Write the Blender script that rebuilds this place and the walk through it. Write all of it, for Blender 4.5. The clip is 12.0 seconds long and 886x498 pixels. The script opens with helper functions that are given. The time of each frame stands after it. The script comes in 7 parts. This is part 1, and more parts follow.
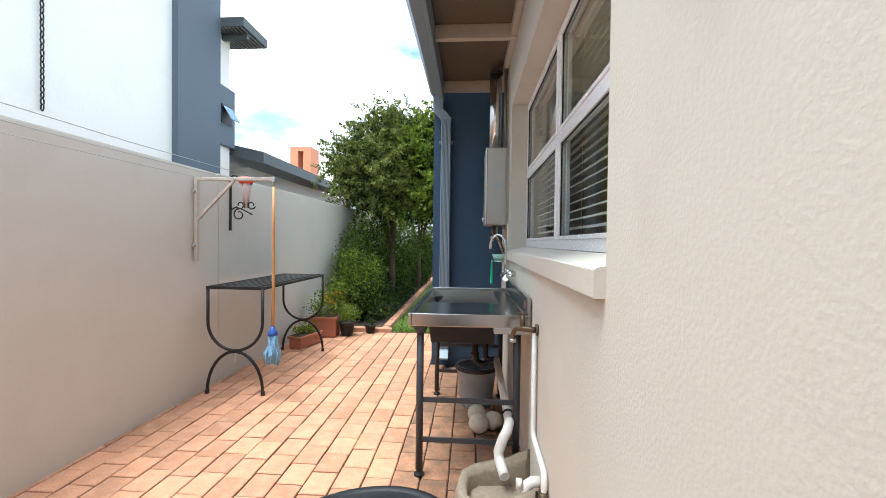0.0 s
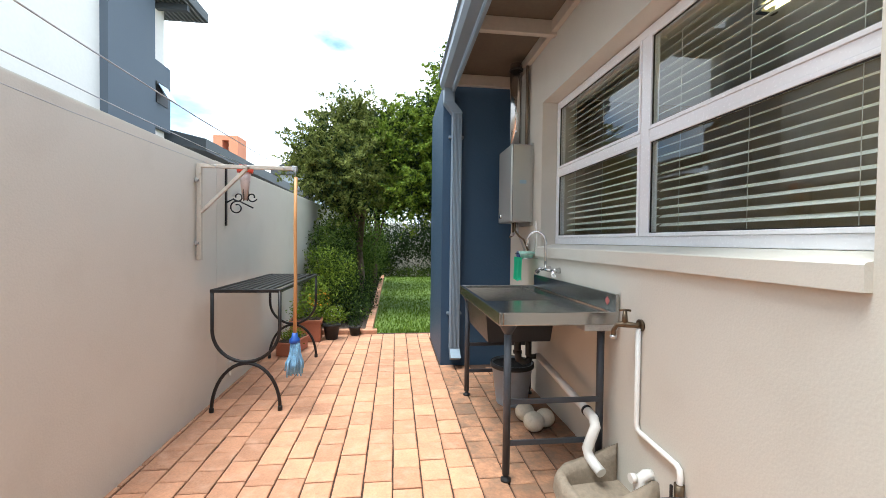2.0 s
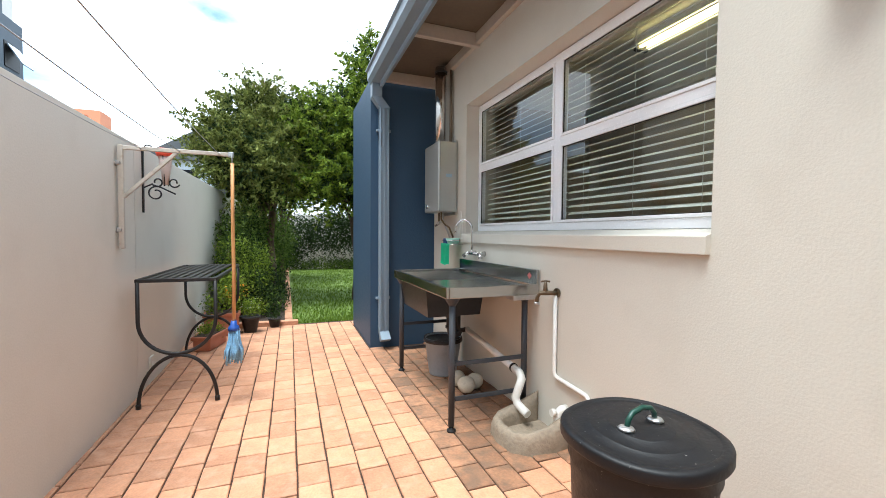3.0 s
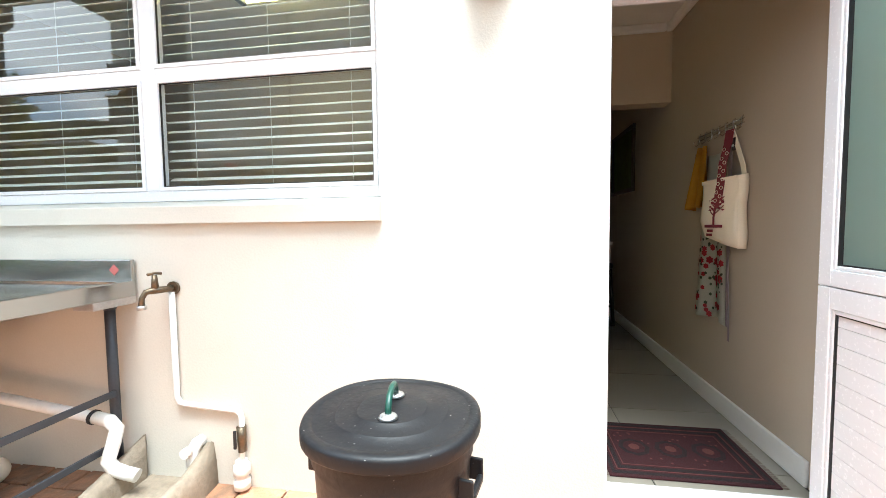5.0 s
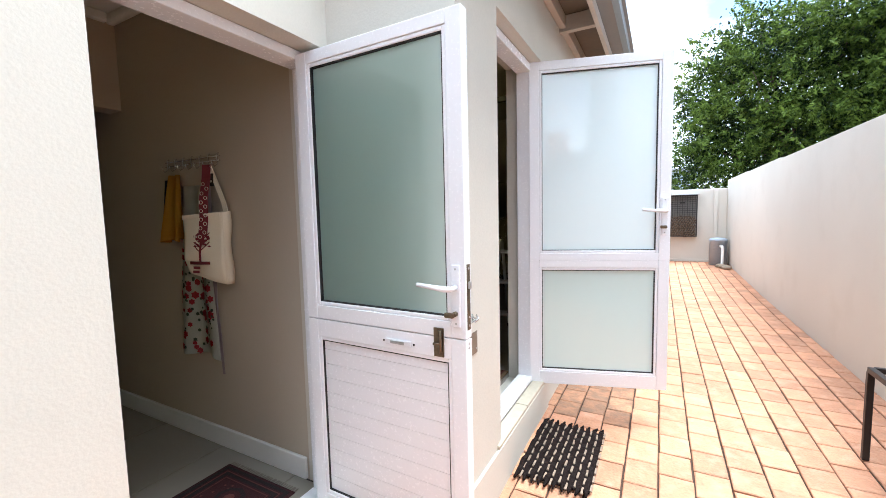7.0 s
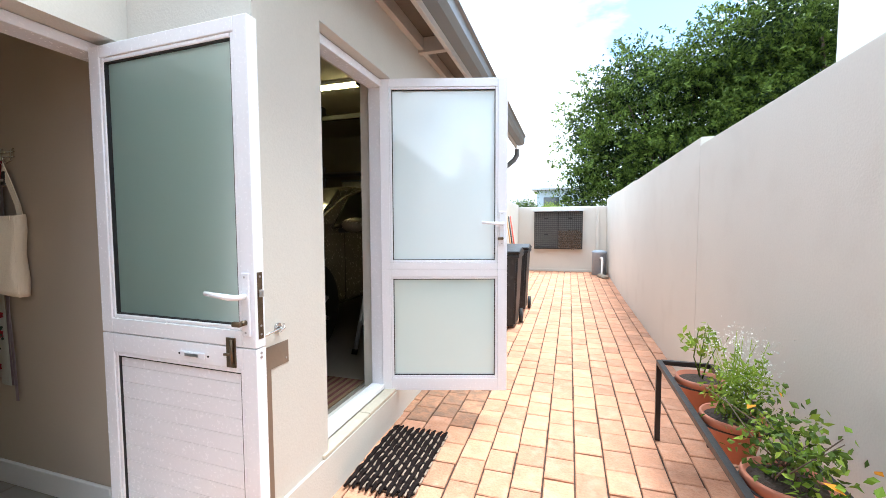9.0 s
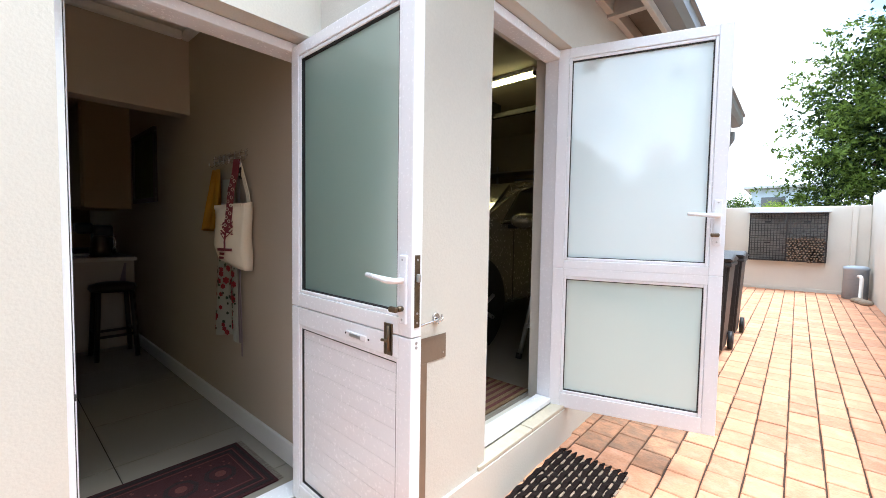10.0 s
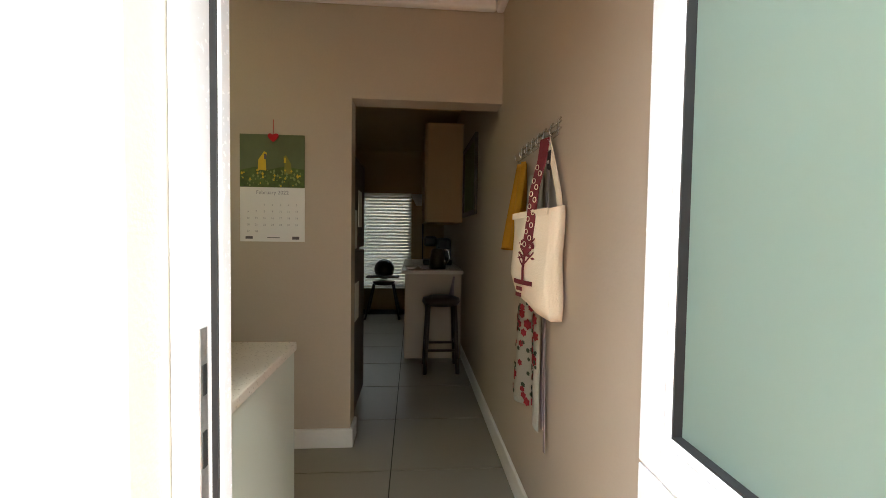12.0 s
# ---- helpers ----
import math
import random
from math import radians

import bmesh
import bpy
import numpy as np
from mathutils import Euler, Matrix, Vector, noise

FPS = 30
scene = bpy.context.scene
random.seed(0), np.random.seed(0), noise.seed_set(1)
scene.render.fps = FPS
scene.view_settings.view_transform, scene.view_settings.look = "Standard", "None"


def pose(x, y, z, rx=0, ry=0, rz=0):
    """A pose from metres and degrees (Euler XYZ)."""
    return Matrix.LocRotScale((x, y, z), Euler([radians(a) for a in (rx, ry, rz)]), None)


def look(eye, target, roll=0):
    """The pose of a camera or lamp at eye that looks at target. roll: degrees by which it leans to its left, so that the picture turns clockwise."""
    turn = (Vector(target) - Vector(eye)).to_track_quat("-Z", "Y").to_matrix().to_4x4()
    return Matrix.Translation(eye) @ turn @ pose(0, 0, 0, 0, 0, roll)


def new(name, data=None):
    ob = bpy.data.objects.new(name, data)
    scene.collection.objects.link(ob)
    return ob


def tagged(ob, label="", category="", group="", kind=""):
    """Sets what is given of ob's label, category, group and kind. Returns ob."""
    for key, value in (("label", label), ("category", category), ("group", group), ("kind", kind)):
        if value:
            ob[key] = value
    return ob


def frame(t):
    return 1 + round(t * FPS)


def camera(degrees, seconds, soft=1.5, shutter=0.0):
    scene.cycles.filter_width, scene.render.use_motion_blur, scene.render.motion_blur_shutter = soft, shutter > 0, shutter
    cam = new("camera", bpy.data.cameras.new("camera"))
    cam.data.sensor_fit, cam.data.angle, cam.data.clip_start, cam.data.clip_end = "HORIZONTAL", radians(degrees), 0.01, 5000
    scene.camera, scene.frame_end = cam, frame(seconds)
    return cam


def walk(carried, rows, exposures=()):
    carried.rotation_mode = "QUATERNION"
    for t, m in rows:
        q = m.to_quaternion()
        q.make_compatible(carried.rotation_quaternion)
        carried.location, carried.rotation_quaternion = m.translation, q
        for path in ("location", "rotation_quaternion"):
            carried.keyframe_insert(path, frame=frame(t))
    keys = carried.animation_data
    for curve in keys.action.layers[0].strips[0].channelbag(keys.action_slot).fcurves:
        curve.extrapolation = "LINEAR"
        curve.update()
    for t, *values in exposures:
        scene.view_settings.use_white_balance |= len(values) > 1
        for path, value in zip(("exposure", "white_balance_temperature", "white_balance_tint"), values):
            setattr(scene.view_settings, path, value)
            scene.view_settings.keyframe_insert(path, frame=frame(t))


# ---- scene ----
cam = camera(95.4, 12.0, soft=0.8)
PATH = [
    (0, (-0.565, 0.652, 1.283), (-0.699, 2.647, 1.25), 0.7),
    (0.5, (-0.809, 0.655, 1.286), (-0.88, 2.654, 1.253), 0.8),
    (1, (-1.002, 0.759, 1.309), (-1.013, 2.759, 1.279), 0.8),
    (1.5, (-1.225, 0.837, 1.313), (-1.14, 2.835, 1.279), 0.8),
    (2, (-1.423, 0.781, 1.268), (-1.189, 2.766, 1.227), 0.7),
    (2.5, (-1.585, 0.598, 1.235), (-1.146, 2.549, 1.188), 0.6),
    (2.7, (-1.663, 0.559, 1.23), (-1.12, 2.483, 1.174), 0.5),
    (4.3, (-1.900, 0.852, 1.147), (-0.285, 2.020, 1.026), 0.6),
    (4.5, (-1.882, 0.957, 1.138), (-0.121, 1.900, 1.013), 0.35),
    (5, (-1.779, 1.165, 1.127), (0.193, 1.478, 1.011), -0.7),
    (5.5, (-1.704, 1.323, 1.232), (0.247, 0.904, 1.089), -1.0),
    (6, (-1.581, 1.385, 1.314), (0.101, 0.315, 1.15), -1.3),
    (6.5, (-1.503, 1.351, 1.336), (-0.173, -0.132, 1.163), -1.4),
    (7, (-1.489, 1.3, 1.33), (-0.542, -0.453, 1.163), -1.3),
    (7.5, (-1.528, 1.27, 1.33), (-0.884, -0.617, 1.172), -1.2),
    (7.7, (-1.563, 1.259, 1.326), (-1.012, -0.657, 1.174), -1.1),
    (9.3, (-1.945, 1.122, 1.309), (-1.304, -0.77, 1.206), 0.4),
    (9.5, (-1.925, 1.082, 1.293), (-1.108, -0.741, 1.195), 0.6),
    (10, (-1.802, 0.944, 1.244), (-0.484, -0.557, 1.144), 0.9),
    (10.5, (-1.651, 0.783, 1.228), (0.024, -0.306, 1.132), 0.6),
    (11, (-1.46, 0.625, 1.263), (0.413, -0.071, 1.18), 1.1),
    (11.5, (-1.146, 0.527, 1.3), (0.815, 0.143, 1.21), 0.9),
    (12, (-0.776, 0.437, 1.277), (1.217, 0.286, 1.203), 0.8),
]
EXPOSURES = [(0, 1.83, 5900, 3), (2.5, 1.83, 5980, 3), (4.5, 2.5, 5830, 1), (5, 2.85, 5800, 0), (5.5, 2.6, 5880, 0), (6.5, 2.15, 5640, 4), (7.5, 2.28, 5640, 4), (9.5, 2.12, 5600, 3), (10, 2.15, 5640, 4), (11, 2.45, 5920, 3), (11.5, 2.85, 6250, 0), (12, 3.55, 6230, 1)]
walk(cam, [(t, look(eye, target, roll)) for t, eye, target, roll in PATH], EXPOSURES)

# ---- daylight: bright broken cloud ----
SUN_ELEVATION, SUN_AZIMUTH = radians(74), radians(240)
world = bpy.data.worlds.new("sky")
scene.world = world
world.use_nodes = True
wn, wl = world.node_tree.nodes, world.node_tree.links
wn.clear()
w_out = wn.new("ShaderNodeOutputWorld")
w_bg = wn.new("ShaderNodeBackground")
w_bg.inputs["Strength"].default_value = 0.10
w_sky = wn.new("ShaderNodeTexSky")
w_sky.sky_type, w_sky.sun_disc = "NISHITA", False
w_sky.sun_elevation, w_sky.sun_rotation = SUN_ELEVATION, SUN_AZIMUTH
w_co = wn.new("ShaderNodeTexCoord")
w_map = wn.new("ShaderNodeMapping")
w_map.inputs["Scale"].default_value = (1.0, 1.0, 2.2)
w_cloud = wn.new("ShaderNodeTexNoise")
w_cloud.inputs["Scale"].default_value, w_cloud.inputs["Detail"].default_value = 2.6, 8
w_ramp = wn.new("ShaderNodeValToRGB")
w_ramp.color_ramp.elements[0].position, w_ramp.color_ramp.elements[1].position = 0.37, 0.56
w_mix = wn.new("ShaderNodeMixRGB")
w_mix.inputs["Color2"].default_value = (8.6, 8.8, 9.2, 1)
wl.new(w_co.outputs["Generated"], w_map.inputs["Vector"])
wl.new(w_map.outputs["Vector"], w_cloud.inputs["Vector"])
wl.new(w_cloud.outputs["Fac"], w_ramp.inputs["Fac"])
wl.new(w_ramp.outputs["Color"], w_mix.inputs["Fac"])
wl.new(w_sky.outputs["Color"], w_mix.inputs["Color1"])
wl.new(w_mix.outputs["Color"], w_bg.inputs["Color"])
wl.new(w_bg.outputs["Background"], w_out.inputs["Surface"])
sun = new("sun", bpy.data.lights.new("sun", "SUN"))
sun.data.energy, sun.data.angle, sun.data.color = 1.7, radians(30), (1.0, 0.97, 0.92)
sun.matrix_world = look((0, 0, 0), (-math.sin(SUN_AZIMUTH) * math.cos(SUN_ELEVATION), -math.cos(SUN_AZIMUTH) * math.cos(SUN_ELEVATION), -math.sin(SUN_ELEVATION)))
sun.location = (0, 0, 30)


# ---- materials ----
def mat(name, base, rough=0.6, metal=0.0, vary=0.08, big=1.5, small=40.0, bump=0.15, dirt=None, dirt_amount=0.0, dirt_edge=(0.55, 0.75), dirt_size=2.7, random_from=None, spread=0.15, coat=0.0, stretch=(1, 1, 1), sheen_vary=0.1, gloss=0.5):
    """A surface with broad mottling, fine grain, relief and, where asked, blotches of dirt."""
    m = bpy.data.materials.new(name)
    m.use_nodes = True
    n, l = m.node_tree.nodes, m.node_tree.links
    p = n["Principled BSDF"]
    p.inputs["Roughness"].default_value, p.inputs["Metallic"].default_value = rough, metal
    p.inputs["Coat Weight"].default_value = coat
    p.inputs["Specular IOR Level"].default_value = gloss
    co = n.new("ShaderNodeTexCoord")
    mp = n.new("ShaderNodeMapping")
    mp.inputs["Scale"].default_value = stretch
    l.new(co.outputs["Object"], mp.inputs["Vector"])
    if random_from == "object":
        info, away = n.new("ShaderNodeObjectInfo"), n.new("ShaderNodeMath")
        away.operation = "MULTIPLY"
        away.inputs[1].default_value = 60.0
        l.new(info.outputs["Random"], away.inputs[0])
        l.new(away.outputs[0], mp.inputs["Location"])
    broad, fine = n.new("ShaderNodeTexNoise"), n.new("ShaderNodeTexNoise")
    broad.inputs["Scale"].default_value, broad.inputs["Detail"].default_value = big, 4
    fine.inputs["Scale"].default_value, fine.inputs["Detail"].default_value = small, 6
    for t in (broad, fine):
        l.new(mp.outputs["Vector"], t.inputs["Vector"])
    total = n.new("ShaderNodeMath")
    total.operation = "ADD"
    l.new(broad.outputs["Fac"], total.inputs[0])
    l.new(fine.outputs["Fac"], total.inputs[1])
    grade = n.new("ShaderNodeMapRange")
    grade.inputs["From Min"].default_value, grade.inputs["From Max"].default_value = 0.6, 1.4
    grade.inputs["To Min"].default_value, grade.inputs["To Max"].default_value = 1 - vary, 1 + vary
    l.new(total.outputs[0], grade.inputs["Value"])
    last = grade.outputs["Result"]
    if random_from:
        source = n.new("ShaderNodeObjectInfo" if random_from == "object" else "ShaderNodeNewGeometry")
        rnd = n.new("ShaderNodeMapRange")
        rnd.inputs["To Min"].default_value, rnd.inputs["To Max"].default_value = 1 - spread, 1 + spread
        l.new(source.outputs["Random" if random_from == "object" else "Random Per Island"], rnd.inputs["Value"])
        mul = n.new("ShaderNodeMath")
        mul.operation = "MULTIPLY"
        l.new(last, mul.inputs[0])
        l.new(rnd.outputs["Result"], mul.inputs[1])
        last = mul.outputs[0]
    tone = n.new("ShaderNodeMixRGB")
    tone.blend_type = "MULTIPLY"
    tone.inputs["Fac"].default_value = 1
    tone.inputs["Color1"].default_value = (*base, 1)
    l.new(last, tone.inputs["Color2"])
    colour = tone.outputs["Color"]
    if dirt:
        spot = n.new("ShaderNodeTexNoise")
        spot.inputs["Scale"].default_value, spot.inputs["Detail"].default_value = big * dirt_size, 8
        l.new(mp.outputs["Vector"], spot.inputs["Vector"])
        edge = n.new("ShaderNodeMapRange")
        edge.inputs["From Min"].default_value, edge.inputs["From Max"].default_value = dirt_edge
        edge.inputs["To Max"].default_value = dirt_amount
        l.new(spot.outputs["Fac"], edge.inputs["Value"])
        over = n.new("ShaderNodeMixRGB")
        over.inputs["Color2"].default_value = (*dirt, 1)
        l.new(edge.outputs["Result"], over.inputs["Fac"])
        l.new(colour, over.inputs["Color1"])
        colour = over.outputs["Color"]
    l.new(colour, p.inputs["Base Color"])
    r = n.new("ShaderNodeMapRange")
    r.inputs["To Min"].default_value, r.inputs["To Max"].default_value = max(0.02, rough - sheen_vary), min(1, rough + sheen_vary)
    l.new(fine.outputs["Fac"], r.inputs["Value"])
    l.new(r.outputs["Result"], p.inputs["Roughness"])
    if bump:
        b = n.new("ShaderNodeBump")
        b.inputs["Strength"].default_value, b.inputs["Distance"].default_value = bump, 0.01
        l.new(total.outputs[0], b.inputs["Height"])
        l.new(b.outputs["Normal"], p.inputs["Normal"])
    return m


def glow(name, colour, strength):
    m = bpy.data.materials.new(name)
    m.use_nodes = True
    p = m.node_tree.nodes["Principled BSDF"]
    p.inputs["Emission Color"].default_value, p.inputs["Emission Strength"].default_value = (*colour, 1), strength
    return m


def pane_glass(name):
    m = bpy.data.materials.new(name)
    m.use_nodes = True
    n, l = m.node_tree.nodes, m.node_tree.links
    n.clear()
    out, mix, clear, gloss, f = (n.new("ShaderNode" + k) for k in ("OutputMaterial", "MixShader", "BsdfTransparent", "BsdfGlossy", "LayerWeight"))
    clear.inputs["Color"].default_value = (0.86, 0.9, 0.88, 1)
    gloss.inputs["Roughness"].default_value = 0.01
    power, scale_ = n.new("ShaderNodeMath"), n.new("ShaderNodeMath")
    power.operation, scale_.operation = "POWER", "MULTIPLY_ADD"
    power.inputs[1].default_value, scale_.inputs[1].default_value, scale_.inputs[2].default_value = 4.0, 0.86, 0.06
    f.inputs["Blend"].default_value = 0.5
    l.new(f.outputs["Facing"], power.inputs[0])
    l.new(power.outputs[0], scale_.inputs[0])
    l.new(scale_.outputs[0], mix.inputs["Fac"])
    l.new(clear.outputs[0], mix.inputs[1])
    l.new(gloss.outputs[0], mix.inputs[2])
    l.new(mix.outputs[0], out.inputs["Surface"])
    return m


def plain_clear(name):
    m = bpy.data.materials.new(name)
    m.use_nodes = True
    n, l = m.node_tree.nodes, m.node_tree.links
    n.clear()
    out, clear = n.new("ShaderNodeOutputMaterial"), n.new("ShaderNodeBsdfTransparent")
    l.new(clear.outputs[0], out.inputs["Surface"])
    return m


def frosted_glass(name, body_colour, body_share):
    m = bpy.data.materials.new(name)
    m.use_nodes = True
    n, l = m.node_tree.nodes, m.node_tree.links
    n.clear()
    out, mix, mix2, through_light, body, gloss, f = (n.new("ShaderNode" + k) for k in ("OutputMaterial", "MixShader", "MixShader", "BsdfTranslucent", "BsdfDiffuse", "BsdfGlossy", "Fresnel"))
    through_light.inputs["Color"].default_value = (0.86, 0.95, 0.94, 1)
    body.inputs["Color"].default_value = (*body_colour, 1)
    gloss.inputs["Roughness"].default_value = 0.06
    f.inputs["IOR"].default_value = 1.75
    noise_t = n.new("ShaderNodeTexNoise")
    noise_t.inputs["Scale"].default_value = 1.2
    mr = n.new("ShaderNodeMapRange")
    mr.inputs["To Min"].default_value, mr.inputs["To Max"].default_value = body_share - 0.06, body_share + 0.06
    l.new(noise_t.outputs["Fac"], mr.inputs["Value"])
    l.new(mr.outputs["Result"], mix.inputs["Fac"])
    l.new(through_light.outputs[0], mix.inputs[1])
    l.new(body.outputs[0], mix.inputs[2])
    l.new(f.outputs["Fac"], mix2.inputs["Fac"])
    l.new(mix.outputs[0], mix2.inputs[1])
    l.new(gloss.outputs[0], mix2.inputs[2])
    l.new(mix2.outputs[0], out.inputs["Surface"])
    return m


def leaf_mat(name, base, light, rough=0.55):
    m = bpy.data.materials.new(name)
    m.use_nodes = True
    n, l = m.node_tree.nodes, m.node_tree.links
    p = n["Principled BSDF"]
    out = n["Material Output"]
    g = n.new("ShaderNodeNewGeometry")
    mix = n.new("ShaderNodeMixRGB")
    mix.inputs["Color1"].default_value, mix.inputs["Color2"].default_value = (*base, 1), (*light, 1)
    l.new(g.outputs["Random Per Island"], mix.inputs["Fac"])
    l.new(mix.outputs["Color"], p.inputs["Base Color"])
    p.inputs["Roughness"].default_value = rough
    p.inputs["Specular IOR Level"].default_value = 0.12
    tr = n.new("ShaderNodeBsdfTranslucent")
    l.new(mix.outputs["Color"], tr.inputs["Color"])
    ms = n.new("ShaderNodeMixShader")
    ms.inputs["Fac"].default_value = 0.3
    l.new(p.outputs[0], ms.inputs[1])
    l.new(tr.outputs[0], ms.inputs[2])
    l.new(ms.outputs[0], out.inputs["Surface"])
    return m


PLASTER = mat("beige_plaster", (0.60, 0.568, 0.502), 0.75, vary=0.05, big=1.1, small=110, bump=0.11, dirt=(0.47, 0.42, 0.35), dirt_amount=0.22)
INNER = mat("inner_wall_paint", (0.47, 0.40, 0.315), 0.7, vary=0.03, big=0.8, small=70, bump=0.08)
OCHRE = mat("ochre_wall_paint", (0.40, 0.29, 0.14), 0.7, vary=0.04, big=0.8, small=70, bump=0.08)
NEIGHBOUR = mat("pale_plaster", (0.80, 0.77, 0.72), 0.8, vary=0.04, big=0.5, small=20, bump=0.1, dirt=(0.6, 0.56, 0.5), dirt_amount=0.2)
NAVY = mat("blue_plaster", (0.025, 0.062, 0.115), 0.6, vary=0.08, big=1.5, small=60, bump=0.25)
SLATE_BLUE = mat("slate_blue_plaster", (0.10, 0.125, 0.155), 0.7, vary=0.06, big=0.8, small=30, bump=0.1)
GUTTER = mat("grey_blue_gutter_paint", (0.21, 0.27, 0.33), 0.4, vary=0.06, big=3, small=60, bump=0.03)
DARK_GUTTER = mat("grey_gutter_paint", (0.17, 0.17, 0.165), 0.4, vary=0.06, big=3, small=60, bump=0.03)
TIMBER = mat("painted_timber", (0.47, 0.42, 0.36), 0.55, vary=0.08, big=2, small=30, bump=0.12, stretch=(1, 6, 1))
BOARDS = mat("brown_soffit_board", (0.125, 0.10, 0.072), 0.65, vary=0.2, big=3, small=30, bump=0.1)
WHITE = mat("white_powder_coat", (0.86, 0.86, 0.89), 0.25, vary=0.02, big=3, small=80, bump=0.02)
TRIM = mat("white_gloss_trim", (0.76, 0.74, 0.71), 0.4, vary=0.03, big=3, small=50, bump=0.03)
RUBBER = mat("black_rubber", (0.012, 0.012, 0.013), 0.6, vary=0.1, bump=0.05)
STEEL = mat("stainless_steel", (0.43, 0.43, 0.42), 0.23, 1.0, vary=0.02, big=2, small=8, bump=0.0, sheen_vary=0.02)
# bowl underside, much darker than the steel inside
BOWL_BACK = mat("dark_bowl_underside", (0.028, 0.03, 0.035), 0.42, 0.3, vary=0.15, big=5, small=50, bump=0.05)
CASE = mat("grey_metal_casing", (0.50, 0.50, 0.47), 0.35, 0.6, vary=0.04, big=2, small=80, bump=0.02)
CHROME = mat("chrome", (0.7, 0.7, 0.7), 0.1, 1.0, vary=0.03, bump=0.0)
BRASS = mat("aged_brass", (0.16, 0.12, 0.08), 0.4, 0.9, vary=0.25, big=20, small=120, bump=0.1)
BRONZE = mat("brown_anodised_plate", (0.25, 0.20, 0.15), 0.4, 0.5, vary=0.08, big=8, small=100, bump=0.03)
IRON = mat("dark_grey_painted_steel", (0.045, 0.05, 0.06), 0.45, 0.2, vary=0.15, big=6, small=70, bump=0.06)
BLACK_IRON = mat("black_painted_steel", (0.016, 0.014, 0.014), 0.45, 0.2, vary=0.2, big=6, small=70, bump=0.06)
CREAM_STEEL = mat("cream_painted_steel", (0.50, 0.45, 0.38), 0.5, 0.1, vary=0.1, big=8, small=60, bump=0.08, dirt=(0.25, 0.13, 0.06), dirt_amount=0.4)
BLACK_PLASTIC = mat("black_plastic", (0.018, 0.018, 0.02), 0.5, vary=0.15, big=5, small=90, bump=0.1, dirt=(0.12, 0.11, 0.1), dirt_amount=0.25)
BIN_PLASTIC = mat("scuffed_black_plastic", (0.008, 0.008, 0.0095), 0.5, gloss=0.3, vary=0.2, big=6, small=70, bump=0.12, dirt=(0.45, 0.43, 0.4), dirt_amount=0.8, dirt_edge=(0.70, 0.74), dirt_size=15.0)
GREY_PLASTIC = mat("grey_plastic", (0.32, 0.37, 0.43), 0.5, vary=0.06, big=4, small=60, bump=0.05, dirt=(0.2, 0.2, 0.2), dirt_amount=0.3)
PVC = mat("white_pvc", (0.74, 0.72, 0.68), 0.4, vary=0.05, big=6, small=60, bump=0.03, dirt=(0.45, 0.4, 0.33), dirt_amount=0.3)
CONCRETE = mat("stained_cement", (0.29, 0.235, 0.175), 0.85, vary=0.22, big=6, small=50, bump=0.5, dirt=(0.2, 0.14, 0.09), dirt_amount=0.5)
BALL = mat("worn_cream_ball", (0.62, 0.57, 0.46), 0.7, vary=0.1, big=12, small=60, bump=0.15, dirt=(0.35, 0.3, 0.22), dirt_amount=0.4)
TERRACOTTA = mat("terracotta", (0.38, 0.13, 0.07), 0.6, vary=0.1, big=5, small=60, bump=0.1)
SOIL = mat("dark_soil", (0.05, 0.033, 0.022), 0.95, vary=0.4, big=20, small=90, bump=0.9)
WOOD = mat("pale_broom_wood", (0.55, 0.27, 0.10), 0.5, vary=0.12, big=8, small=60, bump=0.06, stretch=(6, 6, 0.6))
BARK = mat("tree_bark", (0.11, 0.075, 0.05), 0.9, vary=0.3, big=8, small=40, bump=0.8)
MOP_BLUE = mat("blue_mop_cotton", (0.22, 0.42, 0.62), 0.9, vary=0.3, big=30, small=120, bump=0.3)
MOP_CAP = mat("blue_plastic", (0.02, 0.08, 0.35), 0.4)
GREEN_CLOTH = mat("green_cloth", (0.04, 0.56, 0.30), 0.85, vary=0.1, big=20, small=150, bump=0.3)
TEAL = mat("pale_green_plastic", (0.35, 0.6, 0.5), 0.4)
BLUE_PUMP = mat("dark_blue_plastic", (0.02, 0.06, 0.2), 0.4)
RED_PLASTIC = mat("red_plastic", (0.75, 0.09, 0.05), 0.35)
GREEN_HANDLE = mat("green_plastic", (0.008, 0.05, 0.035), 0.4)
GALV = mat("galvanised_steel", (0.5, 0.5, 0.5), 0.4, 0.9, vary=0.15, big=20, small=80)
PAVER_FIELD = dict(rough=0.8, vary=0.22, big=9, small=75, bump=0.5, dirt=(0.60, 0.365, 0.25), dirt_amount=0.45, dirt_edge=(0.5, 0.72), dirt_size=1.6)
PAVER_PART = mat("clay_paver", (0.50, 0.247, 0.14), random_from="object", spread=0.2, **PAVER_FIELD)
# grime blotches on a base darkened for the shade under the trough too
PAVER_DIRTY_SHADED = mat("grimy_shaded_clay_paver", (0.33, 0.165, 0.09), random_from="object", spread=0.3, rough=0.75, vary=0.3, big=9, small=60, bump=0.5, dirt=(0.13, 0.09, 0.06), dirt_amount=0.6, dirt_edge=(0.42, 0.62), dirt_size=1.3)
PAVER_STUFF = mat("clay_paver_field", (0.50, 0.247, 0.14), random_from="island", spread=0.2, **PAVER_FIELD)
SAND = mat("dark_joint_sand", (0.06, 0.032, 0.02), 0.95, vary=0.3, big=20, small=120, bump=0.5)
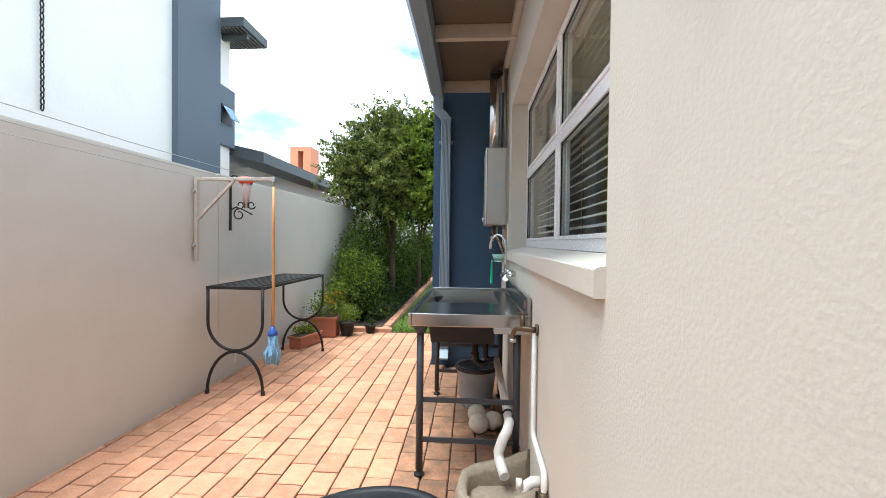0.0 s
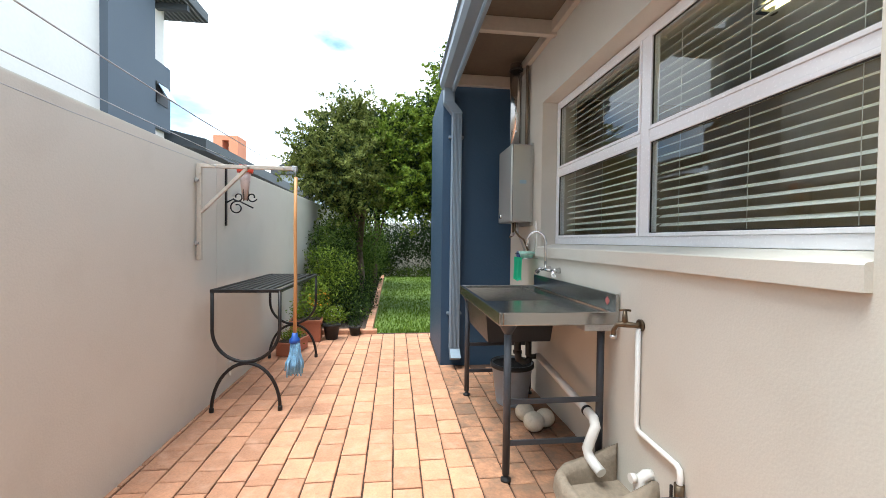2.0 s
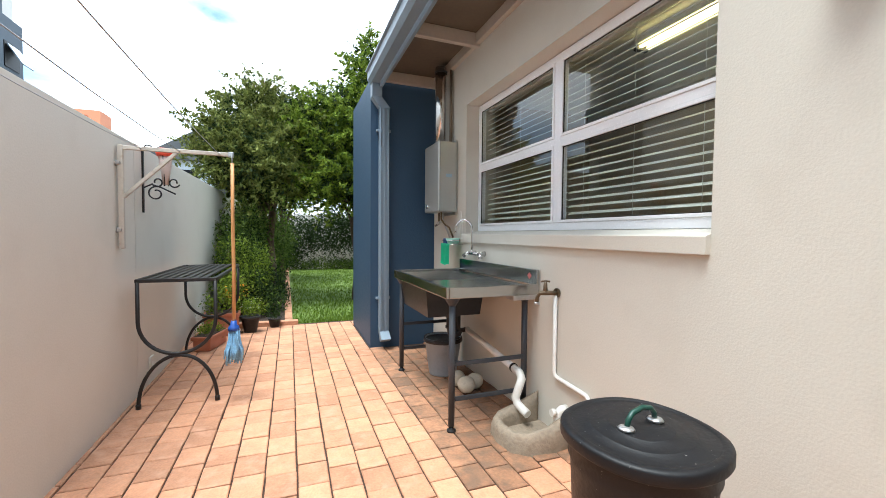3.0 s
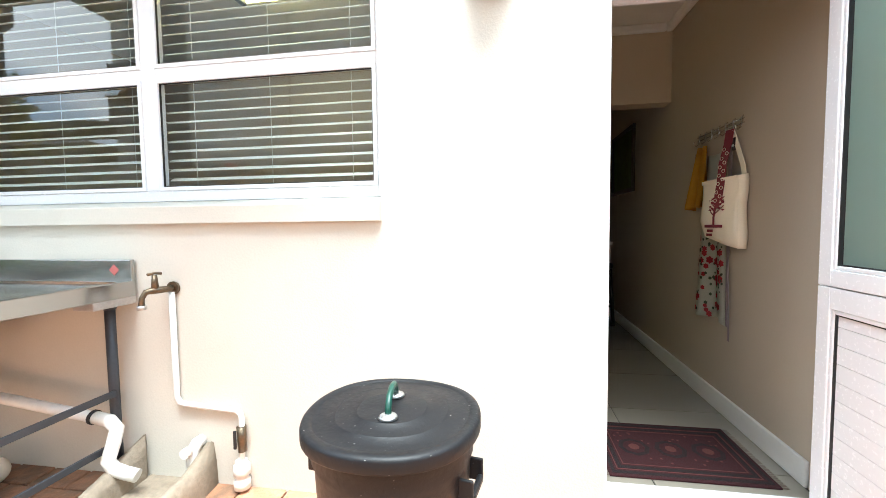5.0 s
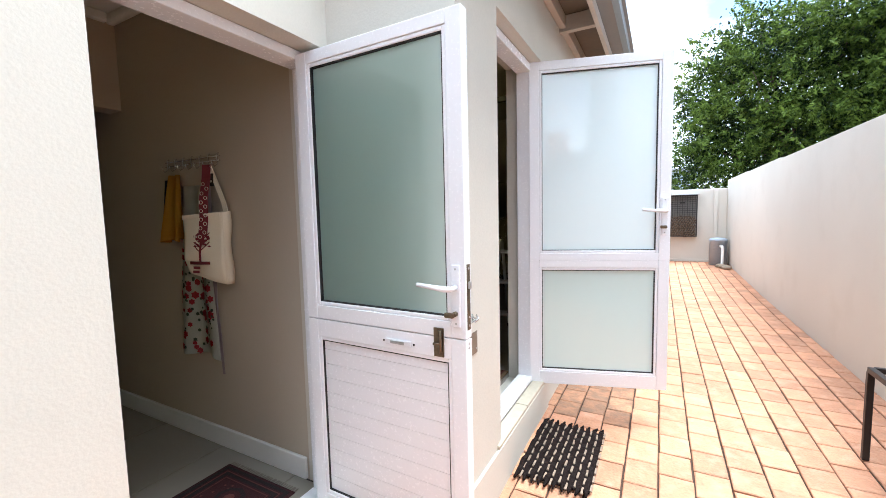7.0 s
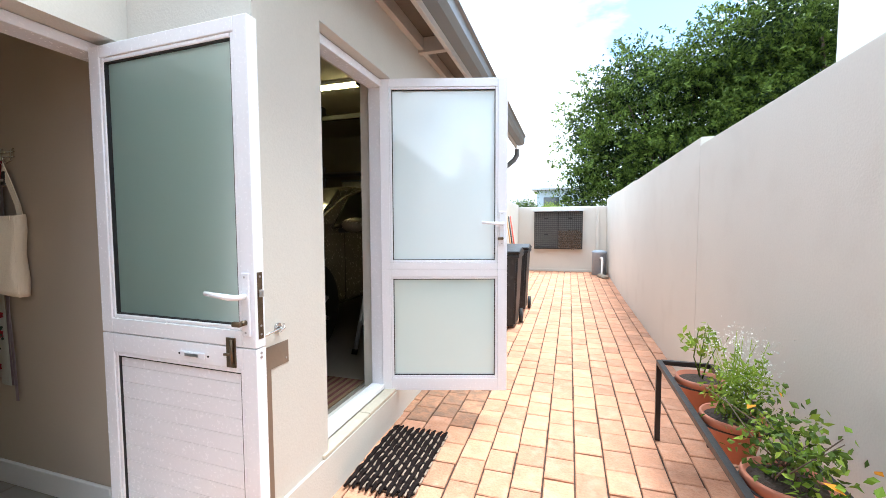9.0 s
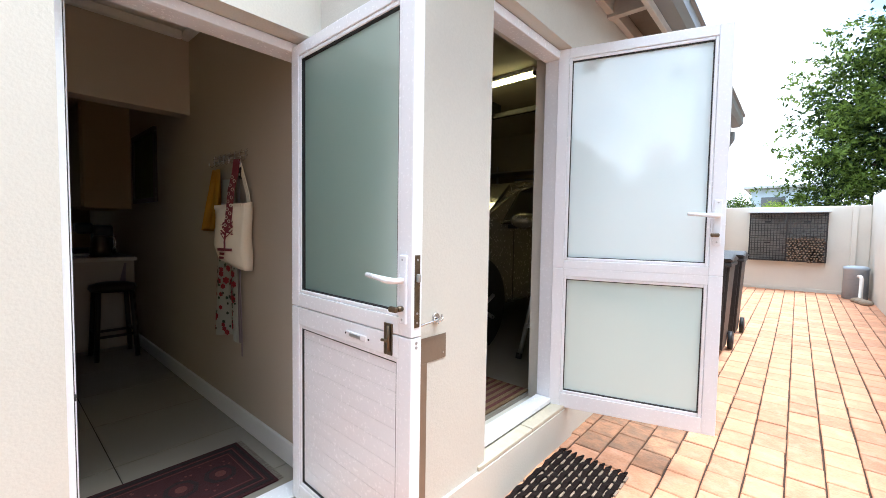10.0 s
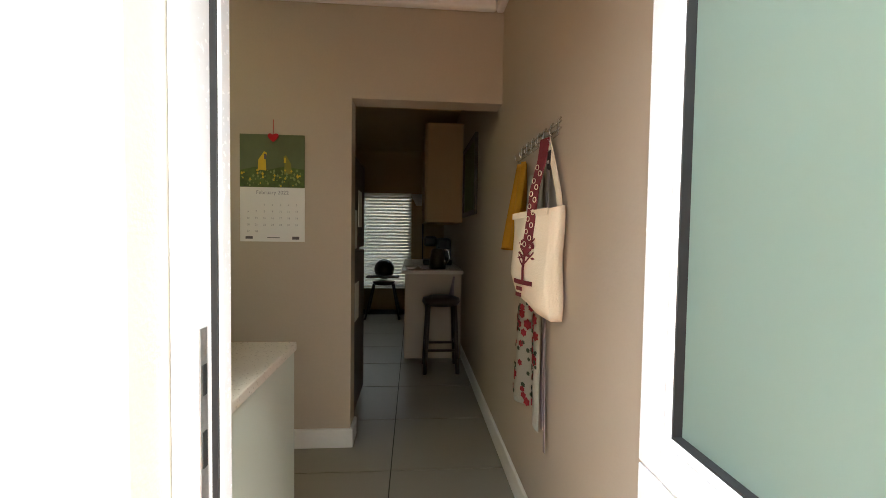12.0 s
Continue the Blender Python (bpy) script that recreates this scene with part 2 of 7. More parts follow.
EARTH = mat("dry_earth", (0.16, 0.12, 0.08), 0.95, vary=0.25, big=1.5, small=30, bump=0.6)
TURF = mat("lawn_turf", (0.115, 0.175, 0.028), 0.9, vary=0.3, big=2.5, small=60, bump=0.8)
TILE = mat("grey_floor_tile", (0.25, 0.225, 0.185), 0.36, vary=0.012, big=1.0, small=4, bump=0.0, random_from="object", spread=0.03, sheen_vary=0.01)
GROUT = mat("floor_grout", (0.045, 0.04, 0.035), 0.9)
THRESHOLD = mat("cream_threshold_tile", (0.55, 0.49, 0.38), 0.5, vary=0.1, big=6, small=40, bump=0.1, dirt=(0.35, 0.3, 0.22), dirt_amount=0.4)
BLIND = mat("cream_blind_slat", (0.88, 0.88, 0.84), 0.45, vary=0.02, bump=0.0)
COUNTER = mat("cream_counter_stone", (0.55, 0.50, 0.42), 0.3, vary=0.06, big=15, small=120, bump=0.0)
CABINET = mat("pale_green_grey_cabinet", (0.47, 0.50, 0.43), 0.4, vary=0.03, bump=0.02)
DARK_WOOD = mat("dark_stained_wood", (0.035, 0.022, 0.015), 0.4, vary=0.2, big=8, small=50, bump=0.08, stretch=(1, 1, 5))
CANVAS = mat("cream_canvas", (0.80, 0.72, 0.57), 0.9, vary=0.05, big=5, small=180, bump=0.25)
MAROON = mat("maroon_print", (0.16, 0.02, 0.03), 0.9, bump=0.1)
MUSTARD = mat("mustard_cloth", (0.55, 0.27, 0.015), 0.9, vary=0.1, big=8, small=150, bump=0.3)
NAVY_CLOTH = mat("navy_cloth", (0.02, 0.025, 0.05), 0.9)
PALE_FLORAL = mat("pale_grey_green_cloth", (0.56, 0.55, 0.47), 0.9, vary=0.06, big=10, small=150, bump=0.2)
ROSE = mat("rose_red_print", (0.36, 0.03, 0.045), 0.9, vary=0.3, big=40, small=90, bump=0.1)
LEAF_PRINT = mat("dark_leaf_print", (0.06, 0.09, 0.06), 0.9)
TAPE = mat("mauve_grey_tape", (0.28, 0.23, 0.24), 0.9)
RUG_RED = mat("dark_red_wool", (0.030, 0.0025, 0.0045), 0.95, vary=0.2, big=15, small=200, bump=0.5)
RUG_DARK = mat("near_black_wool", (0.008, 0.004, 0.005), 0.95, vary=0.2, big=15, small=200, bump=0.5)
RUG_PALE = mat("pale_rug_wool", (0.10, 0.028, 0.024), 0.95, vary=0.2, big=15, small=200, bump=0.5)
FRINGE = mat("rug_fringe", (0.22, 0.18, 0.15), 0.95)
MAT_BLACK = mat("black_woven_rubber", (0.014, 0.009, 0.008), 0.95, gloss=0.1, vary=0.3, big=30, small=120, bump=0.4)
MAT_GREY = mat("pale_woven_yarn", (0.30, 0.22, 0.16), 0.9, vary=0.3, big=30, small=120, bump=0.4)
COIR = mat("brown_striped_coir", (0.16, 0.10, 0.05), 0.95, vary=0.2, big=10, small=150, bump=0.6)
CAR_PAINT = mat("metallic_champagne_paint", (0.36, 0.33, 0.27), 0.25, 0.5, vary=0.02, bump=0.0, coat=0.6)
CAR_GLASS = mat("dark_car_glass", (0.01, 0.01, 0.012), 0.05, vary=0.0, bump=0.0, coat=1.0)
ALLOY = mat("alloy_wheel", (0.5, 0.5, 0.5), 0.3, 1.0)
ALUMINIUM = mat("brushed_aluminium", (0.6, 0.6, 0.6), 0.35, 0.9, vary=0.05)
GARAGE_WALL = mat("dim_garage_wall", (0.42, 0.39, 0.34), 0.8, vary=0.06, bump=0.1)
PAPER = mat("white_paper", (0.78, 0.77, 0.74), 0.8, vary=0.01, bump=0.0)
PHOTO_GREEN = mat("printed_green_meadow", (0.07, 0.11, 0.02), 0.6, vary=0.5, big=14, small=60, bump=0.0)
PHOTO_SAGE = mat("printed_blurred_green", (0.11, 0.135, 0.06), 0.6, vary=0.15, big=5, small=12, bump=0.0)
BIRD_OLIVE = mat("printed_olive", (0.22, 0.20, 0.03), 0.6)
PHOTO_LIGHT = mat("printed_light_green", (0.22, 0.27, 0.08), 0.6)
YELLOW = mat("printed_yellow", (0.65, 0.45, 0.02), 0.6)
INK = mat("grey_ink", (0.12, 0.11, 0.12), 0.8)
FAINT_INK = mat("faint_grey_ink", (0.36, 0.35, 0.36), 0.8)
RED_WOOL = mat("red_felt", (0.45, 0.01, 0.02), 0.9)
ORANGE_WALL = mat("orange_plaster", (0.66, 0.27, 0.15), 0.85, vary=0.06, big=0.8, small=8, bump=0.1)
ROOF_DARK = mat("dark_roof_sheet", (0.07, 0.08, 0.085), 0.6, vary=0.1, big=0.6, small=10, bump=0.05)
LOG = mat("split_log_bark", (0.06, 0.042, 0.03), 0.95, vary=0.3, big=20, small=80, bump=0.6)
LOG_END = mat("log_cut_face", (0.19, 0.14, 0.10), 0.9, vary=0.2, big=30, small=120, bump=0.3)
PALE_BLUE = mat("pale_blue_wall", (0.45, 0.53, 0.58), 0.8, vary=0.05, big=0.5, small=8, bump=0.05)
CLEAR = pane_glass("window_glass")
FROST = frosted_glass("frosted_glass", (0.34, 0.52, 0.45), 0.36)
# lighter copies of the frosted glass: body colour holds reflected sky, brighter above
FROST_SKY_MID = frosted_glass("sky_mid_frosted_glass", (0.55, 0.72, 0.69), 0.68)
FROST_SKY_BRIGHT = frosted_glass("sky_bright_frosted_glass", (0.82, 0.94, 0.96), 0.86)
REAR = plain_clear("glass_rear_face")
TUBE = glow("fluorescent_tube_glow", (1.0, 0.78, 0.30), 3.5)
LEAF_OLIVE = leaf_mat("olive_green_leaf", (0.05, 0.07, 0.014), (0.25, 0.28, 0.07))
LEAF_BRIGHT = leaf_mat("bright_green_leaf", (0.04, 0.08, 0.008), (0.25, 0.33, 0.04))
# dark leaf of ivy and hedge, also the shade painted inside crowns
LEAF_DARK_AND_SHADED = leaf_mat("dark_and_shaded_leaf", (0.010, 0.02, 0.007), (0.045, 0.075, 0.02))
LEAF_LIME = leaf_mat("lime_green_leaf", (0.14, 0.23, 0.02), (0.33, 0.42, 0.06))
LEAF_TREE = leaf_mat("mid_green_leaf", (0.03, 0.06, 0.01), (0.17, 0.24, 0.045))
LEAF_STREET = leaf_mat("deep_green_leaf", (0.03, 0.055, 0.010), (0.17, 0.24, 0.04))
GRASS = leaf_mat("grass_blade", (0.07, 0.12, 0.016), (0.19, 0.27, 0.04))
PETAL = leaf_mat("white_petal", (0.75, 0.75, 0.7), (0.85, 0.85, 0.8))
FLOWER_ORANGE = leaf_mat("orange_petal", (0.6, 0.15, 0.02), (0.75, 0.4, 0.03))


# ---- mesh helpers ----
def box(bm, x0, x1, y0, y1, z0, z1, bevel=0.0, m=None):
    made = bmesh.ops.create_cube(bm, size=1)["verts"]
    for v in made:
        v.co = Vector((x0 + (v.co.x + 0.5) * (x1 - x0), y0 + (v.co.y + 0.5) * (y1 - y0), z0 + (v.co.z + 0.5) * (z1 - z0)))
    if bevel:
        edges = list({e for v in made for e in v.link_edges})
        got = bmesh.ops.bevel(bm, geom=edges, offset=bevel, segments=2, affect="EDGES", profile=0.5)
        made = got["verts"]
        seen = {v for f in got["faces"] for v in f.verts}
        made = list(seen)
    if m is not None:
        for v in {w for v in made for f in v.link_faces for w in f.verts}:
            v.co = m @ v.co
    return bm


def tube(bm, points, radius, sides=10, caps=True):
    """A round bar along a line of points; radius is one number or one for each point."""
    pts = [Vector(p) for p in points]
    radii = radius if isinstance(radius, (list, tuple)) else [radius] * len(pts)
    rings, up = [], None
    for i, p in enumerate(pts):
        a, b = pts[max(i - 1, 0)], pts[min(i + 1, len(pts) - 1)]
        d = (b - a).normalized()
        if up is None:
            up = d.orthogonal().normalized()
        up = (up - d * up.dot(d)).normalized()
        side = d.cross(up)
        rings.append([bm.verts.new(p + radii[i] * (math.cos(t) * up + math.sin(t) * side)) for t in [2 * math.pi * k / sides for k in range(sides)]])
    for r, s in zip(rings, rings[1:]):
        for k in range(sides):
            f = bm.faces.new((r[k], r[(k + 1) % sides], s[(k + 1) % sides], s[k]))
            f.smooth = True
    if caps:
        bm.faces.new(rings[0][::-1])
        bm.faces.new(rings[-1])
    return bm


def strap(bm, points, across, width, thick):
    """A flat bar along points; across is the direction of its width."""
    pts, w = [Vector(p) for p in points], Vector(across).normalized()
    rings = []
    for i, p in enumerate(pts):
        d = (pts[min(i + 1, len(pts) - 1)] - pts[max(i - 1, 0)]).normalized()
        n = d.cross(w).normalized()
        rings.append([bm.verts.new(p + a * w * width / 2 + b * n * thick / 2) for a, b in ((-1, -1), (1, -1), (1, 1), (-1, 1))])
    for r, s in zip(rings, rings[1:]):
        for k in range(4):
            bm.faces.new((r[k], r[(k + 1) % 4], s[(k + 1) % 4], s[k]))
    bm.faces.new(rings[0][::-1])
    bm.faces.new(rings[-1])
    return bm


def lathe(bm, profile, centre=(0, 0, 0), sides=32, smooth=True):
    """Turn (radius, height) pairs about the vertical through centre."""
    c = Vector(centre)
    rings = []
    for r, z in profile:
        rings.append([bm.verts.new(c + Vector((r * math.cos(t), r * math.sin(t), z))) for t in [2 * math.pi * k / sides for k in range(sides)]])
    for a, b in zip(rings, rings[1:]):
        for k in range(sides):
            f = bm.faces.new((a[k], a[(k + 1) % sides], b[(k + 1) % sides], b[k]))
            f.smooth = smooth
    for ring, flip in ((rings[0], True), (rings[-1], False)):
        bm.faces.new(ring[::-1] if flip else ring)
    return bm


def ball(bm, centre, r, squash=1.0, sub=2):
    made = bmesh.ops.create_icosphere(bm, subdivisions=sub, radius=r)["verts"]
    for v in made:
        v.co = Vector((v.co.x, v.co.y, v.co.z * squash)) + Vector(centre)
        for f in v.link_faces:
            f.smooth = True
    return bm


def prism(bm, outline, lift):
    """A solid from a flat outline of points, pushed along lift."""
    lower = [bm.verts.new(Vector(p)) for p in outline]
    upper = [bm.verts.new(Vector(p) + Vector(lift)) for p in outline]
    k = len(lower)
    bm.faces.new(lower[::-1])
    bm.faces.new(upper)
    for i in range(k):
        bm.faces.new((lower[i], lower[(i + 1) % k], upper[(i + 1) % k], upper[i]))
    return bm


def mesh_of(name, bm, material):
    bmesh.ops.recalc_face_normals(bm, faces=bm.faces[:])
    me = bpy.data.meshes.new(name)
    bm.to_mesh(me)
    bm.free()
    for m in material if isinstance(material, (list, tuple)) else (material,):
        me.materials.append(m)
    return me


def part(name, bm, material, parent, label=""):
    ob = new(name, mesh_of(name, bm, material))
    ob.parent = parent
    return tagged(ob, label) if label else ob


def solid(name, bm, material, label, category, kind="", group=""):
    return tagged(new(name, mesh_of(name, bm, material)), label, category, group, kind)


def thing(name, label, category, at=(0, 0, 0), turn=0, group="", kind=""):
    ob = new(name)
    ob.empty_display_size = 0.1
    ob.matrix_world = pose(*at, 0, 0, turn)
    return tagged(ob, label, category, group, kind)


def B(*args, **kw):
    return box(bmesh.new(), *args, **kw)


def sheet_of_glass(*args, axis=0, sign=-1):
    """A pane whose one face carries the surface, the others are clear."""
    b = box(bmesh.new(), *args)
    b.normal_update()
    for f in b.faces:
        f.material_index = 0 if f.normal[axis] * sign > 0.5 else 1
    return b


def T(*args, **kw):
    return tube(bmesh.new(), *args, **kw)


def arc(cx, cz, r, a0, a1, n=16):
    return [(cx + r * math.cos(radians(a0 + (a1 - a0) * i / n)), cz + r * math.sin(radians(a0 + (a1 - a0) * i / n))) for i in range(n + 1)]


rng = np.random.default_rng(7)


def leaves_mesh(name, centres, size, material, parent=None, long=2.0, droop=0.25, label="", kind="", category=""):
    """Many small folded leaves, one at each centre."""
    c = np.asarray(centres, float)
    n = len(c)
    a = rng.normal(size=(n, 3))
    a[:, 2] -= droop
    a /= np.linalg.norm(a, axis=1)[:, None]
    b = np.cross(a, rng.normal(size=(n, 3)))
    b /= np.linalg.norm(b, axis=1)[:, None]
    up = np.cross(a, b)
    s = size * rng.uniform(0.6, 1.3, n)[:, None]
    v = np.stack([c - a * s * long / 2, c + b * s * 0.45 + up * s * 0.15, c + a * s * long / 2, c - b * s * 0.45 + up * s * 0.15], 1).reshape(-1, 3)
    i = np.arange(n)[:, None] * 4
    faces = np.concatenate([i + np.array([[0, 1, 2]]), i + np.array([[0, 2, 3]])])
    me = bpy.data.meshes.new(name)
    me.from_pydata(v.tolist(), [], faces.tolist())
    me.materials.append(material)
    ob = new(name, me)
    ob.parent = parent
    return tagged(ob, label, category, "", kind or "stuff")


def clumped(lobes, n, shell=0.55, clump=0.16, per=14):
    """Points in uneven clumps through a set of rounded lobes (x, y, z, rx, ry, rz)."""
    out = []
    vol = np.array([l[3] * l[4] * l[5] for l in lobes]) ** 0.7
    for l, k in zip(lobes, np.round(n * vol / vol.sum()).astype(int)):
        m = max(1, k // per)
        d = rng.normal(size=(m, 3))
        d /= np.linalg.norm(d, axis=1)[:, None]
        r = shell + (1.06 - shell) * rng.random(m) ** 0.6
        c = d * r[:, None] * np.array(l[3:6]) + np.array(l[:3])
        pts = c[:, None, :] + rng.normal(size=(m, per, 3)) * clump
        out.append(pts.reshape(-1, 3))
    return np.concatenate(out)


def sprays(lobes, n, length=0.5, thin=0.05, per=60, shell=0.35):
    """Points along many leafy twigs that reach outward and up from rounded lobes."""
    out = []
    vol = np.array([l[3] * l[4] * l[5] for l in lobes]) ** 0.7
    for l, k in zip(lobes, np.round(n * vol / vol.sum()).astype(int)):
        m = max(1, k // per)
        d = rng.normal(size=(m, 3))
        d /= np.linalg.norm(d, axis=1)[:, None]
        r_ = shell + (1.0 - shell) * rng.random(m) ** 0.7
        c = d * r_[:, None] * np.array(l[3:6]) + np.array(l[:3])
        way = d * np.array((1.0, 1.0, 0.55)) + rng.normal(size=(m, 3)) * 0.45 + np.array((0, 0, 0.25))
        way /= np.linalg.norm(way, axis=1)[:, None]
        reach = length * rng.uniform(0.4, 1.3, m)
        t = rng.random((m, per))
        wide = thin * (1.25 - t)[:, :, None]
        pts = c[:, None, :] + way[:, None, :] * (t * reach[:, None])[:, :, None] + rng.normal(size=(m, per, 3)) * wide
        pts[:, :, 2] -= 0.22 * reach[:, None] * t ** 2
        out.append(pts.reshape(-1, 3))
    return np.concatenate(out)


# ---- levels and lines of the plan ----
HX, HI = -0.235, 0.06            # house wall: outer and inner face
GX, GI = -0.84, -0.61           # garage wall: outer and inner face
BX = -2.82                      # boundary wall face
PY = -0.085                     # passage wall face
GARAGE_FLOOR = 0.255


def gz(y):
    """Height of the paving: level at the garden end, rising gently past the garage."""
    if y >= 0.2:
        return 0.0
    if y >= -0.9:
        return 0.04 * (0.2 - y) / 1.1
    if y >= -5.9:
        return 0.04 + 0.001 * (-0.9 - y)
    return 0.045 + 0.017 * (-5.9 - y)


def boundary_x(y):
    return BX


# ---- ground ----
bm = bmesh.new()
bmesh.ops.create_grid(bm, x_segments=1, y_segments=1, size=600)
bmesh.ops.translate(bm, verts=bm.verts, vec=(0, 0, -0.12))
solid("ground", bm, EARTH, "bare earth reaching out to the horizon", "ground", "structure")

bm = bmesh.new()
nx, ny = 60, 60
grid = [[bm.verts.new((-1.80 + 9.8 * i / nx, 6.36 + 9.2 * j / ny, -0.03 + 0.025 * noise.noise(Vector((i * 0.31, j * 0.31, 0))))) for i in range(nx + 1)] for j in range(ny + 1)]
for j in range(ny):
    for i in range(nx):
        bm.faces.new((grid[j][i], grid[j][i + 1], grid[j + 1][i + 1], grid[j + 1][i]))
solid("lawn", bm, TURF, "mown green garden lawn beyond the paving", "lawn", "structure")

n_blade = 26000
px, py = rng.uniform(-1.72, 2.2, n_blade), 6.4 + 8.6 * rng.random(n_blade) ** 1.6
lean = rng.normal(size=(n_blade, 2)) * 0.018
wide = rng.normal(size=(n_blade, 2)) * 0.006
h = rng.uniform(0.02, 0.05, n_blade)
v = np.empty((n_blade, 3, 3))
v[:, 0] = np.stack([px - wide[:, 0], py - wide[:, 1], np.full(n_blade, -0.03)], 1)
v[:, 1] = np.stack([px + wide[:, 0], py + wide[:, 1], np.full(n_blade, -0.03)], 1)
v[:, 2] = np.stack([px + lean[:, 0], py + lean[:, 1], h - 0.02], 1)
me = bpy.data.meshes.new("grass")
me.from_pydata(v.reshape(-1, 3).tolist(), [], np.arange(n_blade * 3).reshape(-1, 3).tolist())
me.materials.append(GRASS)
tagged(new("grass", me), "short green grass blades covering the lawn", "grass", "", "stuff")

bm = bmesh.new()
prism(bm, [(-2.9, 6.3, -0.06), (-1.78, 6.3, -0.06), (-1.84, 15.4, -0.06), (-2.9, 15.4, -0.06)], (0, 0, 0.08))
solid("flower_bed", bm, SOIL, "dark soil bed along the boundary wall", "flower bed", "structure")
path = B(0.6, 8.0, 12.2, 13.2, -0.05, 0.0, bevel=0.01)
solid("garden_path", path, THRESHOLD, "pale garden path across the lawn", "path", "structure")

# sand bed under the pavers
bm = bmesh.new()
ys = [6.36, 0.2, -0.9, -5.9, -9.9]
row = [[bm.verts.new((x, y, gz(y) - 0.012)) for x in (-2.95, 0.3)] for y in ys]
for a, b in zip(row, row[1:]):
    bm.faces.new((a[0], a[1], b[1], b[0]))
floor = solid("paving", bm, SAND, "terracotta clay brick paving with dark open joints", "paving", "structure")

# ---- boundary wall, in panels with open joints ----
bm = bmesh.new()
for y0, y1, top in ((16.0, 4.133, 1.975), (4.127, 1.0, 1.872), (1.0, -2.227, 1.90), (-2.233, -5.4, 1.955), (-5.4, -7.6, 1.972), (-7.6, -9.9, 1.985)):
    prism(bm, [(boundary_x(y0), y0, -0.12), (boundary_x(y1), y1, -0.12), (boundary_x(y1) - 0.16, y1, -0.12), (boundary_x(y0) - 0.16, y0, -0.12)], (0, 0, top + 0.12))
for v in bm.verts:
    if v.co.z > 1.5 and 4.13 < v.co.y < 4.14:
        v.co.z = 1.876
bmesh.ops.bevel(bm, geom=[e for e in bm.edges if all(v.co.z > 1.5 for v in e.verts)], offset=0.012, segments=2, affect="EDGES")
solid("wall_boundary", bm, PLASTER, "beige plastered garden boundary wall", "wall", "structure")
bm = bmesh.new()
prism(bm, [(BX - 0.01, 4.2, -0.1), (BX - 0.01, 4.06, -0.1), (BX - 0.15, 4.06, -0.1), (BX - 0.15, 4.2, -0.1)], (0, 0, 1.95))
prism(bm, [(BX - 0.012, -2.15, -0.1), (BX - 0.012, -2.3, -0.1), (BX - 0.15, -2.3, -0.1), (BX - 0.15, -2.15, -0.1)], (0, 0, 1.97))
solid("wall_boundary_joint", bm, CONCRETE, "mortar filling in the boundary wall joints", "wall", "structure")
bm = bmesh.new()
box(bm, BX, -0.45, -10.03, -9.85, -0.1, 1.80, bevel=0.012)
box(bm, -2.64, -2.56, -9.85, -9.81, -0.1, 1.80, bevel=0.008)
box(bm, -0.60, -0.45, -9.85, -5.9, -0.1, 1.86, bevel=0.012)
solid("wall_yard_end", bm, PLASTER, "beige plastered wall closing the yard", "wall", "structure")
solid("plinth_yard_end", B(-2.56, -0.6, -9.85, -9.82, 0.05, 0.17, bevel=0.01), PLASTER, "low plastered plinth at the wall foot", "plinth", "structure")

# ---- house wall with window and door openings ----
WY0, WY1, WZ0, WZ1 = 1.655, 3.99, 1.23, 2.41
bm = bmesh.new()
box(bm, HX, HI, 0.80, WY0, -0.12, 3.05)
box(bm, HX, HI, WY0, WY1, -0.12, WZ0)
box(bm, HX, HI, WY0, WY1, WZ1, 3.05)
box(bm, HX, HI, WY1, 4.86, -0.12, 3.05)
box(bm, HX, HI, -0.03, 0.80, 2.035, 3.05)
solid("wall_house", bm, PLASTER, "beige textured plaster house wall", "wall", "structure")
bm = bmesh.new()
prism(bm, [(HX - 0.028, 1.655, 1.150), (-0.112, 1.655, 1.150), (-0.112, 1.655, 1.253), (HX - 0.022, 1.655, 1.226), (HX - 0.028, 1.655, 1.220)], (0, 2.385, 0))
solid("window_sill", bm, PLASTER, "beige plastered window sill with chipped corner", "sill", "structure")

# return wall and garage wall
bm = bmesh.new()
box(bm, GX, -0.138, -0.29, -0.03, -0.12, 3.0)
box(bm, -0.138, HI, -0.29, PY, -0.12, 3.0)
box(bm, GX, GI, -0.44, -0.29, -0.12, 3.0)
box(bm, GX, GI, -1.22, -0.44, 2.235, 3.0)
box(bm, GX, GI, -5.9, -1.22, -0.12, 3.0)
box(bm, GX, GI, -1.22, -0.44, -0.12, GARAGE_FLOOR - 0.02)
solid("wall_garage", bm, PLASTER, "beige plastered garage wall", "wall", "structure")
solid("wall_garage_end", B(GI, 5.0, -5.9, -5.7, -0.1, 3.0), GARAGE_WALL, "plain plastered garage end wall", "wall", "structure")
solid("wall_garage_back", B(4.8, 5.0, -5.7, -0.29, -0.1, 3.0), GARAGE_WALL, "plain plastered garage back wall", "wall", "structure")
solid("floor_garage", B(GI, 4.8, -5.7, -0.29, 0.1, GARAGE_FLOOR), TILE, "smooth grey garage floor", "floor", "structure")
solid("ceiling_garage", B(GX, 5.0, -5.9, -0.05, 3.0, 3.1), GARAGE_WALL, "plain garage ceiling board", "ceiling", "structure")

# blue pier
bm = bmesh.new()
box(bm, -0.955, 0.3, 4.86, 6.1, -0.12, 2.86)
solid("wall_blue", bm, NAVY, "deep blue painted plaster wall projecting from the house", "wall", "structure")
solid("wall_house_upper", B(HX, 0.3, 4.86, 6.1, 2.86, 3.05), PLASTER, "beige wall above the blue pier", "wall", "structure")

